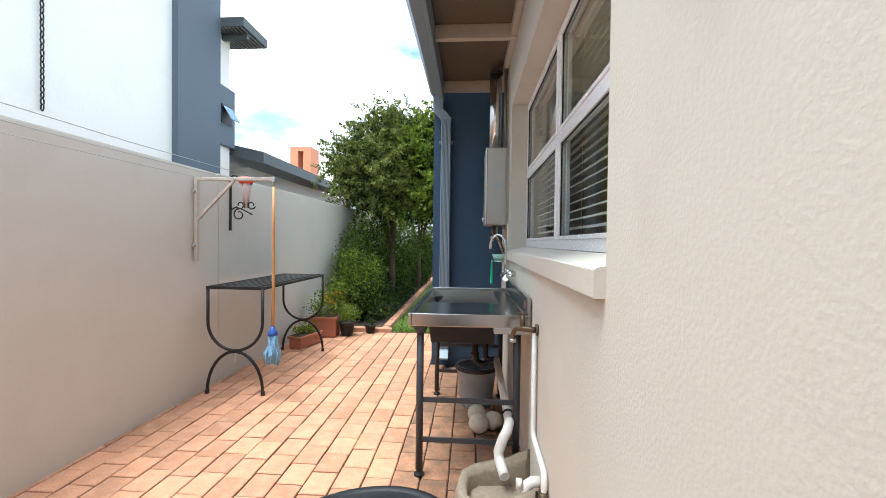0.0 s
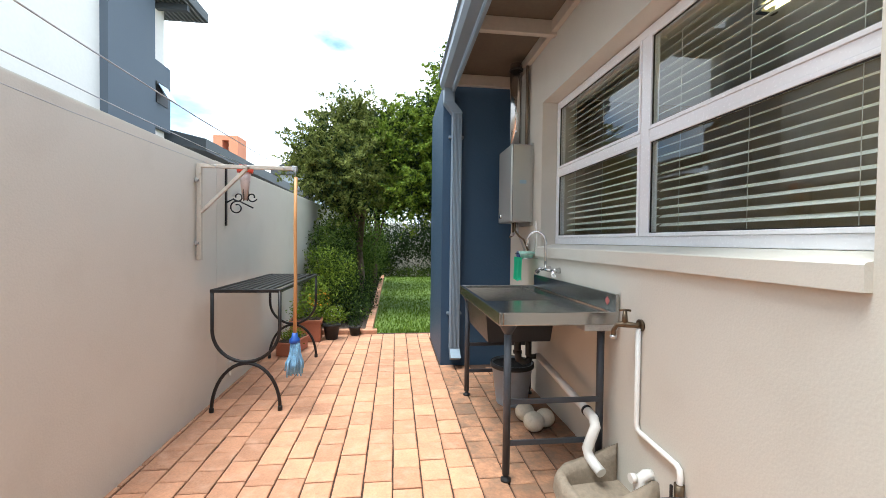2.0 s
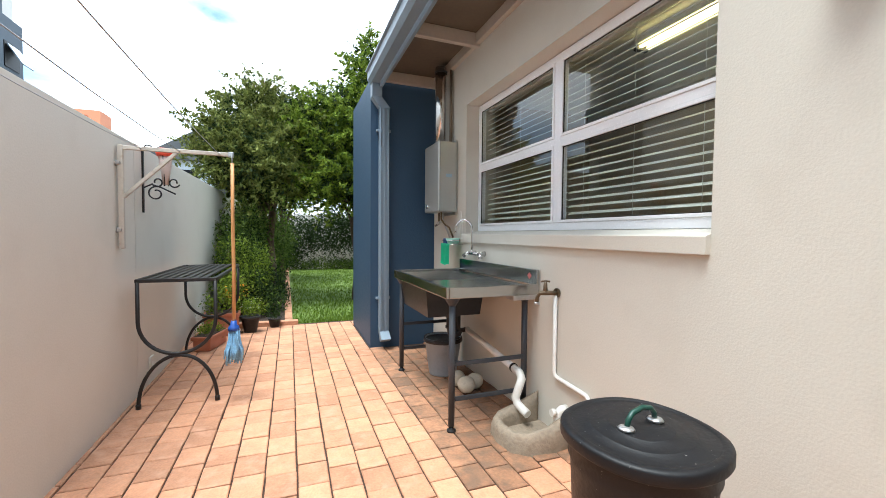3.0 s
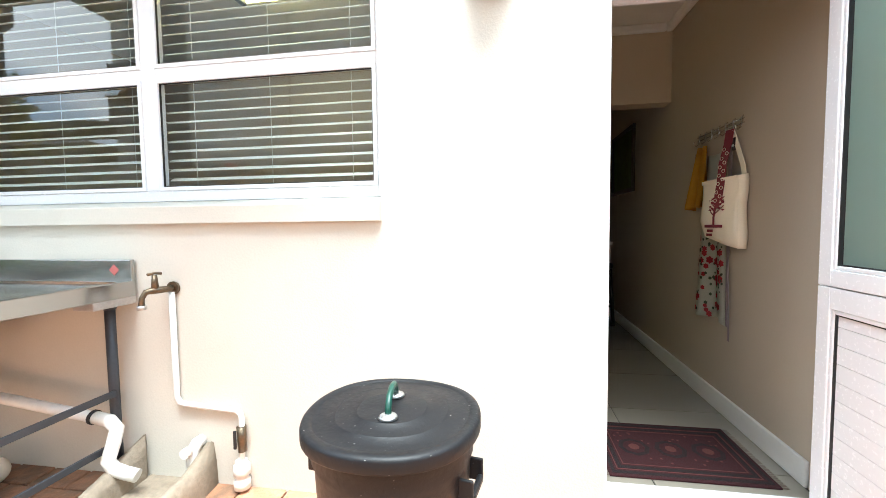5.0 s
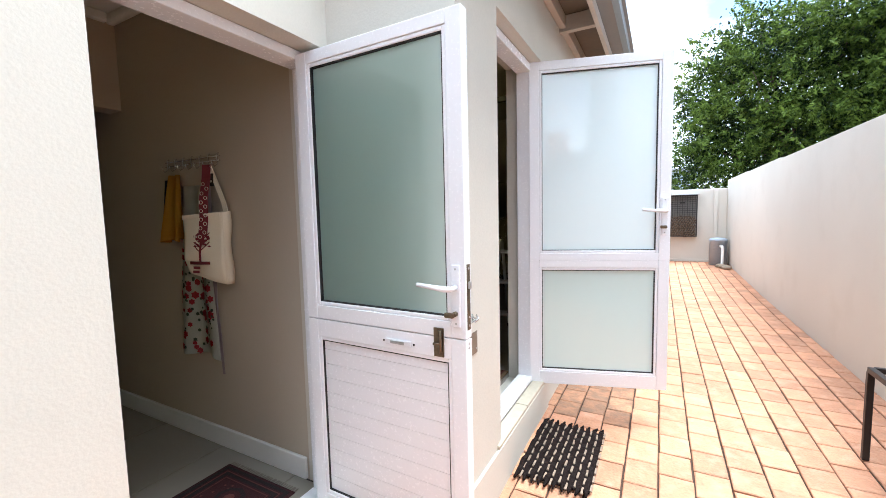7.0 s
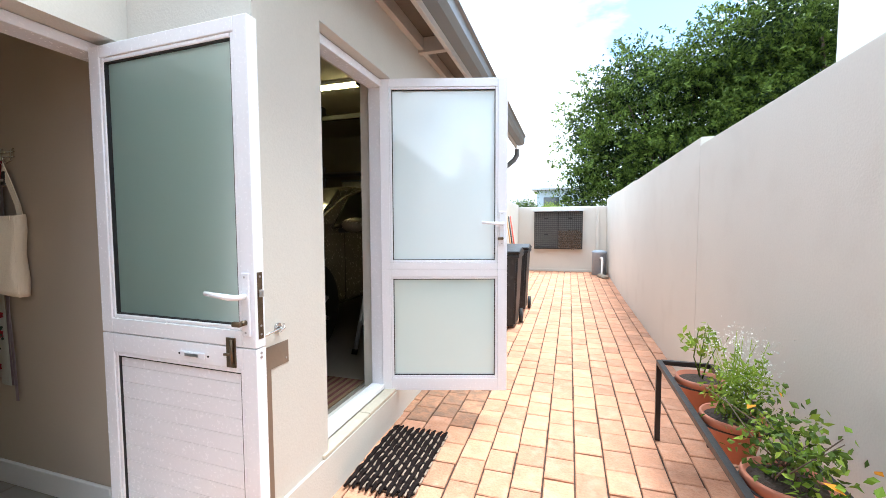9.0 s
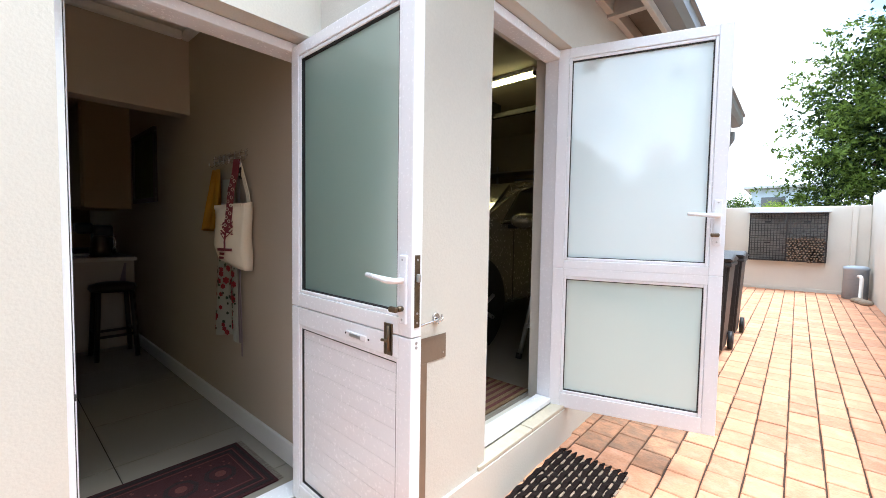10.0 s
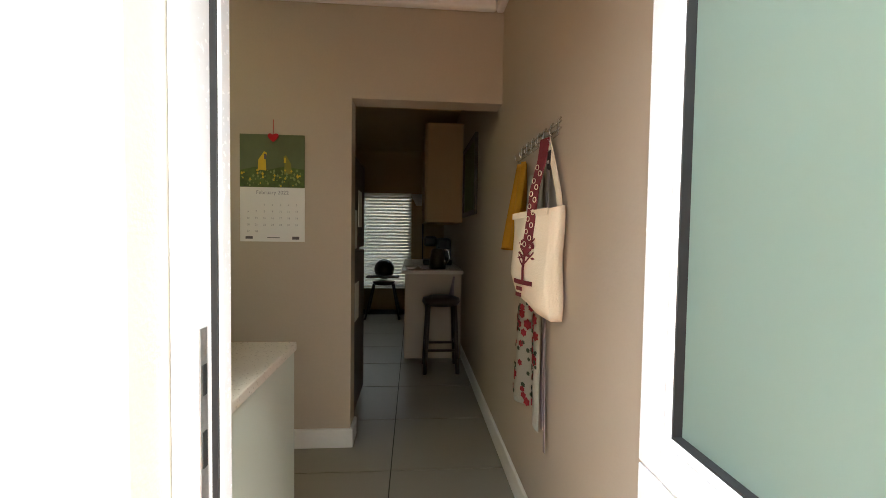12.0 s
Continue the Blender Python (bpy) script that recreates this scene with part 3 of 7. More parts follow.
# ---- rooms behind: scullery, passage, kitchen ----
KX = 6.0
bm = bmesh.new()
box(bm, HI, KX + 0.2, -0.25, PY, -0.1, 3.0)
solid("wall_passage", bm, INNER, "warm beige painted passage wall", "wall", "structure")
bm = bmesh.new()
box(bm, 1.614, 1.764, 0.795, 4.72, -0.1, 2.635)
box(bm, 1.614, 1.764, PY, 0.795, 2.053, 2.635)
solid("wall_scullery", bm, INNER, "warm beige painted wall with an open doorway", "wall", "structure")
solid("wall_scullery_end", B(HI, 1.614, 4.5, 4.72, -0.1, 2.635), INNER, "warm beige painted end wall", "wall", "structure")
bm = bmesh.new()
box(bm, KX, KX + 0.2, PY, 0.47, -0.1, 3.0)
box(bm, KX, KX + 0.2, 0.47, 2.03, -0.1, 0.38)
box(bm, KX, KX + 0.2, 0.47, 2.03, 1.92, 3.0)
box(bm, KX, KX + 0.2, 2.03, 4.72, -0.1, 3.0)
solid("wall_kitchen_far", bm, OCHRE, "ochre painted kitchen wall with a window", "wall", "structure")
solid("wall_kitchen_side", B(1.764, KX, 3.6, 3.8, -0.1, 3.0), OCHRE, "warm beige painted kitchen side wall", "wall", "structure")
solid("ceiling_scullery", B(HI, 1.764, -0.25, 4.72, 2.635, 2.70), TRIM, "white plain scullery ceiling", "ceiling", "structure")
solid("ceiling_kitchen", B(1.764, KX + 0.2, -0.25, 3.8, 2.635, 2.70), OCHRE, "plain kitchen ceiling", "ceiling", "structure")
bm = bmesh.new()
for x0, x1, y0, y1 in ((HI, 1.614, PY, PY + 0.05), (1.564, 1.614, PY + 0.05, 4.5), (HI, 0.11, PY + 0.05, 4.5)):
    box(bm, x0, x1, y0, y1, 2.575, 2.635, bevel=0.015)
solid("cornice", bm, TRIM, "white coved ceiling cornice", "cornice", "structure")
solid("floor_house", B(-0.02, KX, PY, 3.8, -0.05, 0.0), GROUT, "large grey tiled floor with dark joints", "floor", "structure")
bm = bmesh.new()
box(bm, 0.07, KX, PY, PY + 0.018, 0.006, 0.12, bevel=0.005)
solid("baseboard_passage", bm, TRIM, "white moulded skirting board", "skirting board", "structure")
bm = bmesh.new()
box(bm, 1.596, 1.614, 0.777, 1.7, 0.006, 0.12, bevel=0.005)
box(bm, 1.614, 1.764, 0.777, 0.795, 0.006, 0.12, bevel=0.005)
solid("baseboard_scullery", bm, TRIM, "white moulded skirting board beside the doorway", "skirting board", "structure")

# ---- eaves ----
def eaves(name, x_wall, x_edge, y0, y1, z, paint, beams, fascia):
    roof = thing(name, "open timber eaves with painted rafters and a metal gutter", "eaves", (0, 0, 0), kind="structure")
    part("soffit_board", B(x_edge, x_wall, y0, y1, z + 0.11, z + 0.13), BOARDS, roof)
    part("roof_sheet", B(x_edge - 0.06, x_wall + 0.2, y0, y1, z + 0.134, z + 0.19), ROOF_DARK, roof)
    for y in beams:
        part("rafter", B(x_edge + 0.03, x_wall, y - 0.025, y + 0.025, z, z + 0.108, bevel=0.004), TIMBER, roof)
    part("fascia", B(x_edge, x_edge + 0.028, y0, y1, z - 0.08, z + 0.132, bevel=0.004), fascia, roof)
    part("wall_plate", B(x_wall - 0.045, x_wall - 0.002, y0, y1, z + 0.02, z + 0.106, bevel=0.004), TIMBER, roof)
    g = bmesh.new()
    outline = [(x_edge - 0.006, z - 0.04), (x_edge - 0.085, z - 0.04), (x_edge - 0.115, z + 0.0), (x_edge - 0.115, z + 0.075), (x_edge - 0.135, z + 0.085), (x_edge - 0.135, z + 0.095),
               (x_edge - 0.108, z + 0.092), (x_edge - 0.104, z + 0.005), (x_edge - 0.08, z - 0.028), (x_edge - 0.006, z - 0.028)]
    prism(g, [(x, y0, zz) for x, zz in outline], (0, y1 - y0, 0))
    part("gutter", g, paint, roof)
    return roof


eaves("eaves_house", HX, -0.88, 1.70, 4.84, 2.82, GUTTER, (1.85, 2.8, 3.74, 4.80), GUTTER)
eaves("eaves_garage", GX, -1.13, -5.2, -0.05, 2.58, DARK_GUTTER, (-0.5, -1.7, -2.9, -4.1), TIMBER)


pipe = thing("downpipe", "grey-blue fluted square downpipe on the blue wall", "downpipe", (-0.825, 4.805, 0.10))
for k in range(7):
    part("flute", B(-0.046 + k * 0.0137, -0.046 + k * 0.0137 + 0.0085, -0.052, -0.044, 0.08, 2.42, bevel=0.0025), GUTTER, pipe)
part("pipe", B(-0.05, 0.05, -0.045, 0.045, 0.07, 2.45, bevel=0.006), GUTTER, pipe)
b = bmesh.new()
prism(b, [(-0.05, -0.045, 0.09), (-0.05, 0.045, 0.09), (-0.05, -0.06, -0.02), (-0.05, -0.14, 0.02)], (0.1, 0, 0))
part("outlet_shoe", b, GUTTER, pipe, "open metal shoe at the pipe foot")
b = bmesh.new()
prism(b, [(-0.055, -0.05, 2.44), (0.055, -0.05, 2.44), (-0.03, -0.05, 2.54), (-0.135, -0.05, 2.54)], (0, 0.1, 0))
box(b, -0.135, -0.03, -0.05, 0.05, 2.54, 2.70, bevel=0.006)
part("offset_bend", b, GUTTER, pipe)
for z in (0.42, 2.2):
    part("bracket", B(-0.075, 0.075, 0.01, 0.055, z, z + 0.025, bevel=0.003), GUTTER, pipe)

pipe = thing("garage_downpipe", "round grey downpipe at the garage corner", "downpipe", (GX - 0.06, -5.1, gz(-5.1)))
part("pipe", T([(-0.24, 0, 2.43), (-0.24, 0, 2.34), (-0.2, 0, 2.27), (-0.05, 0, 2.15), (0, 0, 2.06), (0, 0, 1.0), (0, 0, 0.0)], 0.04, 12), DARK_GUTTER, pipe)

# ---- kitchen window of the scullery ----
FX0, FX1 = -0.112, -0.057
win = thing("window_1", "white aluminium four-pane window with blinds behind", "window", (FX0, WY0, WZ0), kind="structure")


def wbox(name, x0, x1, y0, y1, z0, z1, m, parent=win, bevel=0.004):
    return part(name, B(x0 - FX0, x1 - FX0, y0 - WY0, y1 - WY0, z0 - WZ0, z1 - WZ0, bevel=bevel), m, parent)


wz0, wz1, wt0, wt1 = 1.254, 2.405, 1.812, 1.862
ym0, ym1 = 2.762, 2.835
frame_part = wbox("window_frame", FX0, FX1, WY0 + 0.005, WY0 + 0.05, wz0, wz1, WHITE)
wbox("window_frame", FX0, FX1, WY1 - 0.05, WY1 - 0.005, wz0, wz1, WHITE)
wbox("window_frame", FX0, FX1, WY0 + 0.05, WY1 - 0.05, wz0, wz0 + 0.05, WHITE)
wbox("window_frame", FX0, FX1, WY0 + 0.05, WY1 - 0.05, wz1 - 0.045, wz1, WHITE)
wbox("mullion", FX0, FX1, ym0, ym1, wz0 + 0.05, wz1 - 0.045, WHITE)
for y0, y1 in ((WY0 + 0.05, ym0), (ym1, WY1 - 0.05)):
    wbox("transom", FX0, FX1, y0, y1, wt0, wt1, WHITE)
    for z0, z1 in ((wz0 + 0.05, wt0), (wt1, wz1 - 0.045)):
        sash = wbox("glazing_bead", FX0 - 0.006, FX0 + 0.012, y0, y0 + 0.018, z0, z1, WHITE, bevel=0.002)
        wbox("glazing_bead", FX0 - 0.006, FX0 + 0.012, y1 - 0.018, y1, z0, z1, WHITE, bevel=0.002)
        wbox("glazing_bead", FX0 - 0.006, FX0 + 0.012, y0 + 0.018, y1 - 0.018, z0, z0 + 0.018, WHITE, bevel=0.002)
        wbox("glazing_bead", FX0 - 0.006, FX0 + 0.012, y0 + 0.018, y1 - 0.018, z1 - 0.018, z1, WHITE, bevel=0.002)
        wbox("seal", FX0 + 0.002, FX0 + 0.010, y0 + 0.018, y1 - 0.018, z0 + 0.018, z0 + 0.022, RUBBER, bevel=0)
        wbox("seal", FX0 + 0.002, FX0 + 0.010, y0 + 0.018, y0 + 0.022, z0 + 0.022, z1 - 0.022, RUBBER, bevel=0)
        wbox("seal", FX0 + 0.002, FX0 + 0.010, y0 + 0.018, y1 - 0.018, z1 - 0.022, z1 - 0.018, RUBBER, bevel=0)
        wbox("seal", FX0 + 0.002, FX0 + 0.010, y1 - 0.022, y1 - 0.018, z0 + 0.022, z1 - 0.022, RUBBER, bevel=0)
        g = part("pane", sheet_of_glass(0.014, 0.018, y0 + 0.01 - WY0, y1 - 0.01 - WY0, z0 + 0.01 - WZ0, z1 - 0.01 - WZ0), (CLEAR, REAR), win)
        g.visible_shadow = False


def venetian(x, y0, y1, z0, z1, pitch, label, wide=0.044, tilt=24):
    blind = thing("venetian_blind", label, "blind", (x, y0, z0))
    part("headrail", B(-0.02, 0.02, 0, y1 - y0, z1 - z0 - 0.04, z1 - z0, bevel=0.004), BLIND, blind)
    part("bottom_rail", B(-0.02, 0.02, 0, y1 - y0, 0.0, 0.014, bevel=0.004), BLIND, blind)
    s = bmesh.new()
    c, t = math.cos(radians(tilt)), math.sin(radians(tilt))
    ring = [(u * wide / 2, 0.004 * (1 - u * u)) for u in (-1, -0.5, 0, 0.5, 1)]
    outline = ring + [(u, w - 0.002) for u, w in ring[::-1]]
    prism(s, [(u * c - w * t, 0.005, u * t + w * c) for u, w in outline], (0, y1 - y0 - 0.01, 0))
    slat_mesh = mesh_of("slat", s, BLIND)
    z = 0.05
    while z < z1 - z0 - 0.045:
        slat = new("slat", slat_mesh)
        slat.parent, slat.location = blind, (0, 0, z)
        z += pitch
    for y in (0.16, (y1 - y0) / 2, y1 - y0 - 0.16):
        part("ladder_cord", T([(-0.024, y, 0.01), (-0.024, y, z1 - z0 - 0.04)], 0.0012, 5), BLIND, blind)
    return blind


venetian(-0.010, WY0 + 0.03, 2.79, 1.272, 2.40, 0.046, "cream venetian blind with open slats behind glass")
venetian(-0.010, 2.805, WY1 - 0.03, 1.272, 2.40, 0.046, "cream venetian blind with open slats behind glass")

# kitchen window, bright with daylight
win2 = thing("window_2", "white framed kitchen window", "window", (KX, 0.47, 0.38), kind="structure")
part("window_frame", B(0.05, 0.1, 0, 0.04, 0, 1.54), WHITE, win2)
part("window_frame", B(0.05, 0.1, 1.52, 1.56, 0, 1.54), WHITE, win2)
part("window_frame", B(0.05, 0.1, 0.04, 1.52, 0, 0.04), WHITE, win2)
part("window_frame", B(0.05, 0.1, 0.04, 1.52, 1.5, 1.54), WHITE, win2)
part("mullion", B(0.05, 0.1, 0.76, 0.8, 0.04, 1.5), WHITE, win2)
p = part("pane", sheet_of_glass(0.07, 0.074, 0.04, 0.76, 0.04, 1.5), (CLEAR, REAR), win2)
p.visible_shadow = False
p = part("pane", sheet_of_glass(0.07, 0.074, 0.8, 1.52, 0.04, 1.5), (CLEAR, REAR), win2)
p.visible_shadow = False
venetian(KX - 0.03, 0.45, 2.05, 0.36, 1.94, 0.052, "white venetian blind over the bright kitchen window", 0.052, 40)

# ---- door frames ----
fr = thing("door_frame_house", "white aluminium door frame set in the plaster", "door frame", (0.0, 0.0, 0.0), kind="structure")
part("jamb", B(-0.135, -0.02, PY, -0.03, 0.0, 2.033, bevel=0.004), WHITE, fr)
part("jamb", B(-0.15, -0.03, 0.775, 0.798, 0.0, 2.033, bevel=0.004), WHITE, fr)
part("stop", B(-0.065, -0.03, 0.76, 0.775, 0.03, 1.99, bevel=0.003), WHITE, fr)
part("seal", B(-0.072, -0.066, 0.765, 0.775, 0.03, 1.99), RUBBER, fr)
part("head", B(-0.135, -0.02, -0.03, 0.775, 1.993, 2.033, bevel=0.004), WHITE, fr)
part("sill", B(-0.135, -0.02, -0.03, 0.775, -0.01, 0.022, bevel=0.004), WHITE, fr)
part("strike_plate", B(-0.113, -0.091, 0.772, 0.7755, 0.82, 1.12), GALV, fr, "steel strike plate with two slots")
part("strike_slot", B(-0.108, -0.096, 0.7705, 0.773, 1.01, 1.06), RUBBER, fr)
part("strike_slot", B(-0.108, -0.096, 0.7705, 0.773, 0.89, 0.95), RUBBER, fr)
part("bolt_keeper", B(-0.109, -0.095, 0.765, 0.775, 0.68, 0.70, bevel=0.002), RUBBER, fr)
bm = bmesh.new()
for k in range(3):
    box(bm, -0.30, -0.127, -0.028 + k * 0.276, -0.03 + (k + 1) * 0.276, -0.05, 0.012 + 0.001 * k, bevel=0.004)
solid("threshold_house", bm, THRESHOLD, "cream tiled threshold outside the house door", "threshold", "structure")

fr = thing("door_frame_garage", "white aluminium frame of the garage side door", "door frame", (GX + 0.09, -1.22, GARAGE_FLOOR), kind="structure")
part("jamb", B(-0.03, 0.06, 0.002, 0.045, 0.0, 1.975, bevel=0.004), WHITE, fr)
part("jamb", B(-0.03, 0.06, 0.735, 0.778, 0.0, 1.975, bevel=0.004), WHITE, fr)
part("head", B(-0.03, 0.06, 0.045, 0.735, 1.93, 1.975, bevel=0.004), WHITE, fr)
part("sill", B(-0.03, 0.06, 0.045, 0.735, 0.0, 0.03, bevel=0.004), WHITE, fr)
for z in (0.2, 0.9, 1.7):
    part("hinge_screw", T([(-0.030, 0.02, z), (-0.033, 0.02, z)], 0.004, 6), RUBBER, fr)
bm = bmesh.new()
box(bm, GX - 0.012, GX + 0.058, -1.29, -0.84, GARAGE_FLOOR - 0.02, GARAGE_FLOOR, bevel=0.004)
box(bm, GX - 0.012, GX + 0.058, -0.835, -0.39, GARAGE_FLOOR - 0.02, GARAGE_FLOOR - 0.001, bevel=0.004)
solid("threshold_garage", bm, THRESHOLD, "cream tiled step at the garage door", "threshold", "structure")
bm = bmesh.new()
box(bm, GX - 0.014, GX, -1.31, -0.03, -0.1, GARAGE_FLOOR - 0.022, bevel=0.003)
solid("plinth_garage", bm, PLASTER, "beige plastered plinth under the garage step", "plinth", "structure")


# ---- stable door of the house, standing open against the garage wall ----
door = thing("door_1", "open white aluminium stable door with frosted glass above", "door", (-0.130, 0.050, 0.025), -1.5, kind="structure")
W, D = 0.778, 0.045


def leaf_frame(parent, name, z0, z1, top, bottom, side=0.06):
    for n_, x0, x1, a, b in ((name + "_stile", -side, 0.0, z0, z1), (name + "_stile", -W, -W + side, z0, z1), (name + "_rail", -W + side, -side, z1 - top, z1), (name + "_rail", -W + side, -side, z0, z0 + bottom)):
        part(n_, B(x0, x1, -D, 0.0, a, b, bevel=0.003), WHITE, parent)
    for n_, x0, x1, a, b in (("bead", -side - 0.016, -side, z0 + bottom, z1 - top), ("bead", -W + side, -W + side + 0.016, z0 + bottom, z1 - top),
                             ("bead", -W + side + 0.016, -side - 0.016, z1 - top - 0.016, z1 - top), ("bead", -W + side + 0.016, -side - 0.016, z0 + bottom, z0 + bottom + 0.016)):
        part(n_, B(x0, x1, -0.02, -0.004, a, b, bevel=0.004), WHITE, parent)
    for x0, x1, a, b in ((-side - 0.020, -side - 0.016, z0 + bottom + 0.016, z1 - top - 0.016), (-W + side + 0.016, -W + side + 0.020, z0 + bottom + 0.016, z1 - top - 0.016),
                         (-W + side + 0.02, -side - 0.02, z1 - top - 0.020, z1 - top - 0.016), (-W + side + 0.02, -side - 0.02, z0 + bottom + 0.016, z0 + bottom + 0.020)):
        part("seal", B(x0, x1, -0.022, -0.008, a, b), RUBBER, parent)


def lever(parent, x, z, toward):
    """Lever handle on its plate; toward is +1 or -1 along the leaf."""
    hd = part("handle_plate", B(x - 0.017, x + 0.017, 0.0, 0.010, z - 0.14, z + 0.08, bevel=0.004), WHITE, parent)
    part("lever", T([(x, 0.008, z), (x, 0.045, z), (x + toward * 0.02, 0.052, z + 0.001), (x + toward * 0.07, 0.052, z + 0.005), (x + toward * 0.13, 0.050, z + 0.010)], [0.010, 0.009, 0.011, 0.009, 0.008], 10), WHITE, hd, "white lever handle")
    cyl = bmesh.new()
    tube(cyl, [(x, 0.008, z - 0.09), (x, 0.03, z - 0.09)], 0.009, 10)
    box(cyl, x - 0.006, x + 0.030, 0.028, 0.044, z - 0.10, z - 0.082, bevel=0.005)
    part("thumb_turn", cyl, BRASS, hd, "bronze thumb turn")
    for dz in (-0.125, 0.065):
        part("screw", T([(x, 0.009, z + dz), (x, 0.0115, z + dz)], 0.004, 8), GALV, hd)


SPLIT = 0.87
leaf_frame(door, "upper", SPLIT + 0.004, 1.985, 0.048, 0.058)
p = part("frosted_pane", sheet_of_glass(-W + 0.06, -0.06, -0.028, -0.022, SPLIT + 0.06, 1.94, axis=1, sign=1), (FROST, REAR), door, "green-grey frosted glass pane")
leaf_frame(door, "lower", 0.0, SPLIT, 0.075, 0.075)
z = 0.091
while z < SPLIT - 0.11:
    part("panel_board", B(-W + 0.074, -0.074, -0.03, -0.016, z, min(z + 0.0635, SPLIT - 0.091), bevel=0.0018), WHITE, door)
    z += 0.0645
lever(door, -W + 0.033, 1.055, 1)
fp = part("lock_faceplate", B(-W - 0.002, -W + 0.001, -0.034, -0.012, 0.905, 1.135), BRASS, door, "bronze lock plate on the edge")
part("latch", B(-W - 0.012, -W - 0.002, -0.03, -0.016, 1.05, 1.075, bevel=0.002), GALV, fp)
for z in (0.92, 0.95, 1.12):
    part("screw", T([(-W - 0.001, -0.023, z), (-W - 0.0035, -0.023, z)], 0.004, 8), GALV, fp)
bolt = part("barrel_bolt", B(-0.690, -0.650, 0.0, 0.006, 0.80, 0.905, bevel=0.001), BRASS, door, "bronze slide bolt")
part("bolt_bar", T([(-0.68, 0.011, 0.815), (-0.68, 0.011, 0.90)], 0.006, 8), BRASS, bolt)
part("bolt_knob", T([(-0.68, 0.012, 0.85), (-0.655, 0.02, 0.85)], 0.005, 8), BRASS, bolt)
lat = part("flush_catch", B(-0.55, -0.43, 0.0, 0.007, 0.815, 0.838, bevel=0.003), WHITE, door, "small white flush catch")
part("catch_slot", B(-0.52, -0.455, 0.007, 0.009, 0.821, 0.832), GALV, lat)
for x in (-0.56, -0.42):
    part("screw", T([(x, 0.0, 0.826), (x, 0.002, 0.826)], 0.004, 8), RUBBER, lat)
for z in (0.84, 0.855):
    part("screw", T([(-W + 0.0005, -0.022, z), (-W - 0.002, -0.022, z)], 0.005, 8), GALV, door)
for z in (0.25, 0.65, 1.1, 1.85):
    part("hinge", T([(0.002, -0.03, z), (0.002, -0.03, z + 0.09)], 0.006, 10), WHITE, door)

# ---- garage side door, standing open ----
door2 = thing("door_2", "open white aluminium door with two frosted panes", "door", (-0.770, -1.170, 0.245), 16.6, kind="structure")
W, D = 0.805, 0.045
leaf_frame(door2, "upper", 0.79, 1.99, 0.052, 0.045)
leaf_frame(door2, "lower", 0.0, 0.79, 0.045, 0.082)
# sky reflection is painted into both panes, stronger in the upper one
part("frosted_pane", sheet_of_glass(-W + 0.06, -0.06, -0.028, -0.022, 0.835, 1.945, axis=1, sign=1), (FROST_SKY_BRIGHT, REAR), door2, "frosted glass pane with sky glare put into its colour")
part("frosted_pane", sheet_of_glass(-W + 0.06, -0.06, -0.028, -0.022, 0.08, 0.747, axis=1, sign=1), (FROST_SKY_MID, REAR), door2, "frosted glass pane with sky glare put into its colour")
lever(door2, -W + 0.035, 1.08, 1)
for z in (0.15, 1.0, 1.8):
    part("hinge", T([(0.002, -0.03, z), (0.002, -0.03, z + 0.09)], 0.006, 10), WHITE, door2)

# fittings on the garage corner
pl = thing("wall_plate_strip", "brown metal angle plate screwed to the plaster", "plate", (GX, -0.038, 0.792))
b = bmesh.new()
box(b, -0.003, -0.0005, -0.135, 0.005, -0.02, 0.07, bevel=0.0008)
box(b, -0.003, -0.0005, -0.035, 0.005, -0.75, -0.02, bevel=0.0008)
part("plate", b, BRONZE, pl)
part("screw", T([(-0.003, -0.12, 0.0), (-0.005, -0.12, 0.0)], 0.004, 8), GALV, pl)
hk = thing("door_hook", "small chrome hook and eye holding the door", "hook", (GX, -0.115, 0.925))
part("rose", T([(0.0, 0, 0), (-0.006, 0, 0)], 0.018, 14), CHROME, hk)
part("hook_bar", T([(-0.004, 0, 0.0), (-0.022, 0.0, 0.002), (-0.026, 0.015, 0.0), (-0.022, 0.06, -0.006), (-0.024, 0.10, -0.008)], 0.004, 8), CHROME, hk)
part("eye", T([(-0.02, -0.012, 0.012), (-0.032, -0.004, 0.0), (-0.02, 0.004, -0.014), (-0.01, 0.0, 0.0)], 0.004, 8), CHROME, hk)

# ---- outside wash trough ----
sink = thing("wash_trough", "stainless steel wash trough on dark steel legs", "sink", (0, 0, 0))
X0, X1, Y0, Y1, ZT = -0.89, HX - 0.008, 2.785, 4.06, 0.90
b = bmesh.new()
box(b, X0 - 0.003, X0 + 0.016, Y0 - 0.003, Y1 + 0.003, ZT - 0.066, ZT + 0.004, bevel=0.005)
for y in (Y0 - 0.003, Y1 - 0.013):
    box(b, X0 + 0.017, X1, y, y + 0.016, ZT - 0.066, ZT + 0.004, bevel=0.005)
part("apron", b, STEEL, sink)
# sunken deck round a deep bowl at the far end
bx0, bx1, by0, by1, zb, zd = X0 + 0.045, X1 - 0.13, 3.31, 4.02, 0.615, ZT - 0.014
b = bmesh.new()
for x0, x1, y0, y1 in ((X0 + 0.014, X1 - 0.02, Y0 + 0.011, by0), (X0 + 0.014, X1 - 0.02, by1, Y1 - 0.011), (X0 + 0.014, bx0, by0, by1), (bx1, X1 - 0.02, by0, by1)):
    box(b, x0, x1, y0, y1, zd - 0.003, zd)
part("deck", b, STEEL, sink, "flat stainless drainer deck")
b = bmesh.new()
rim_ = [(bx0, by0), (bx1, by0), (bx1, by1), (bx0, by1)]
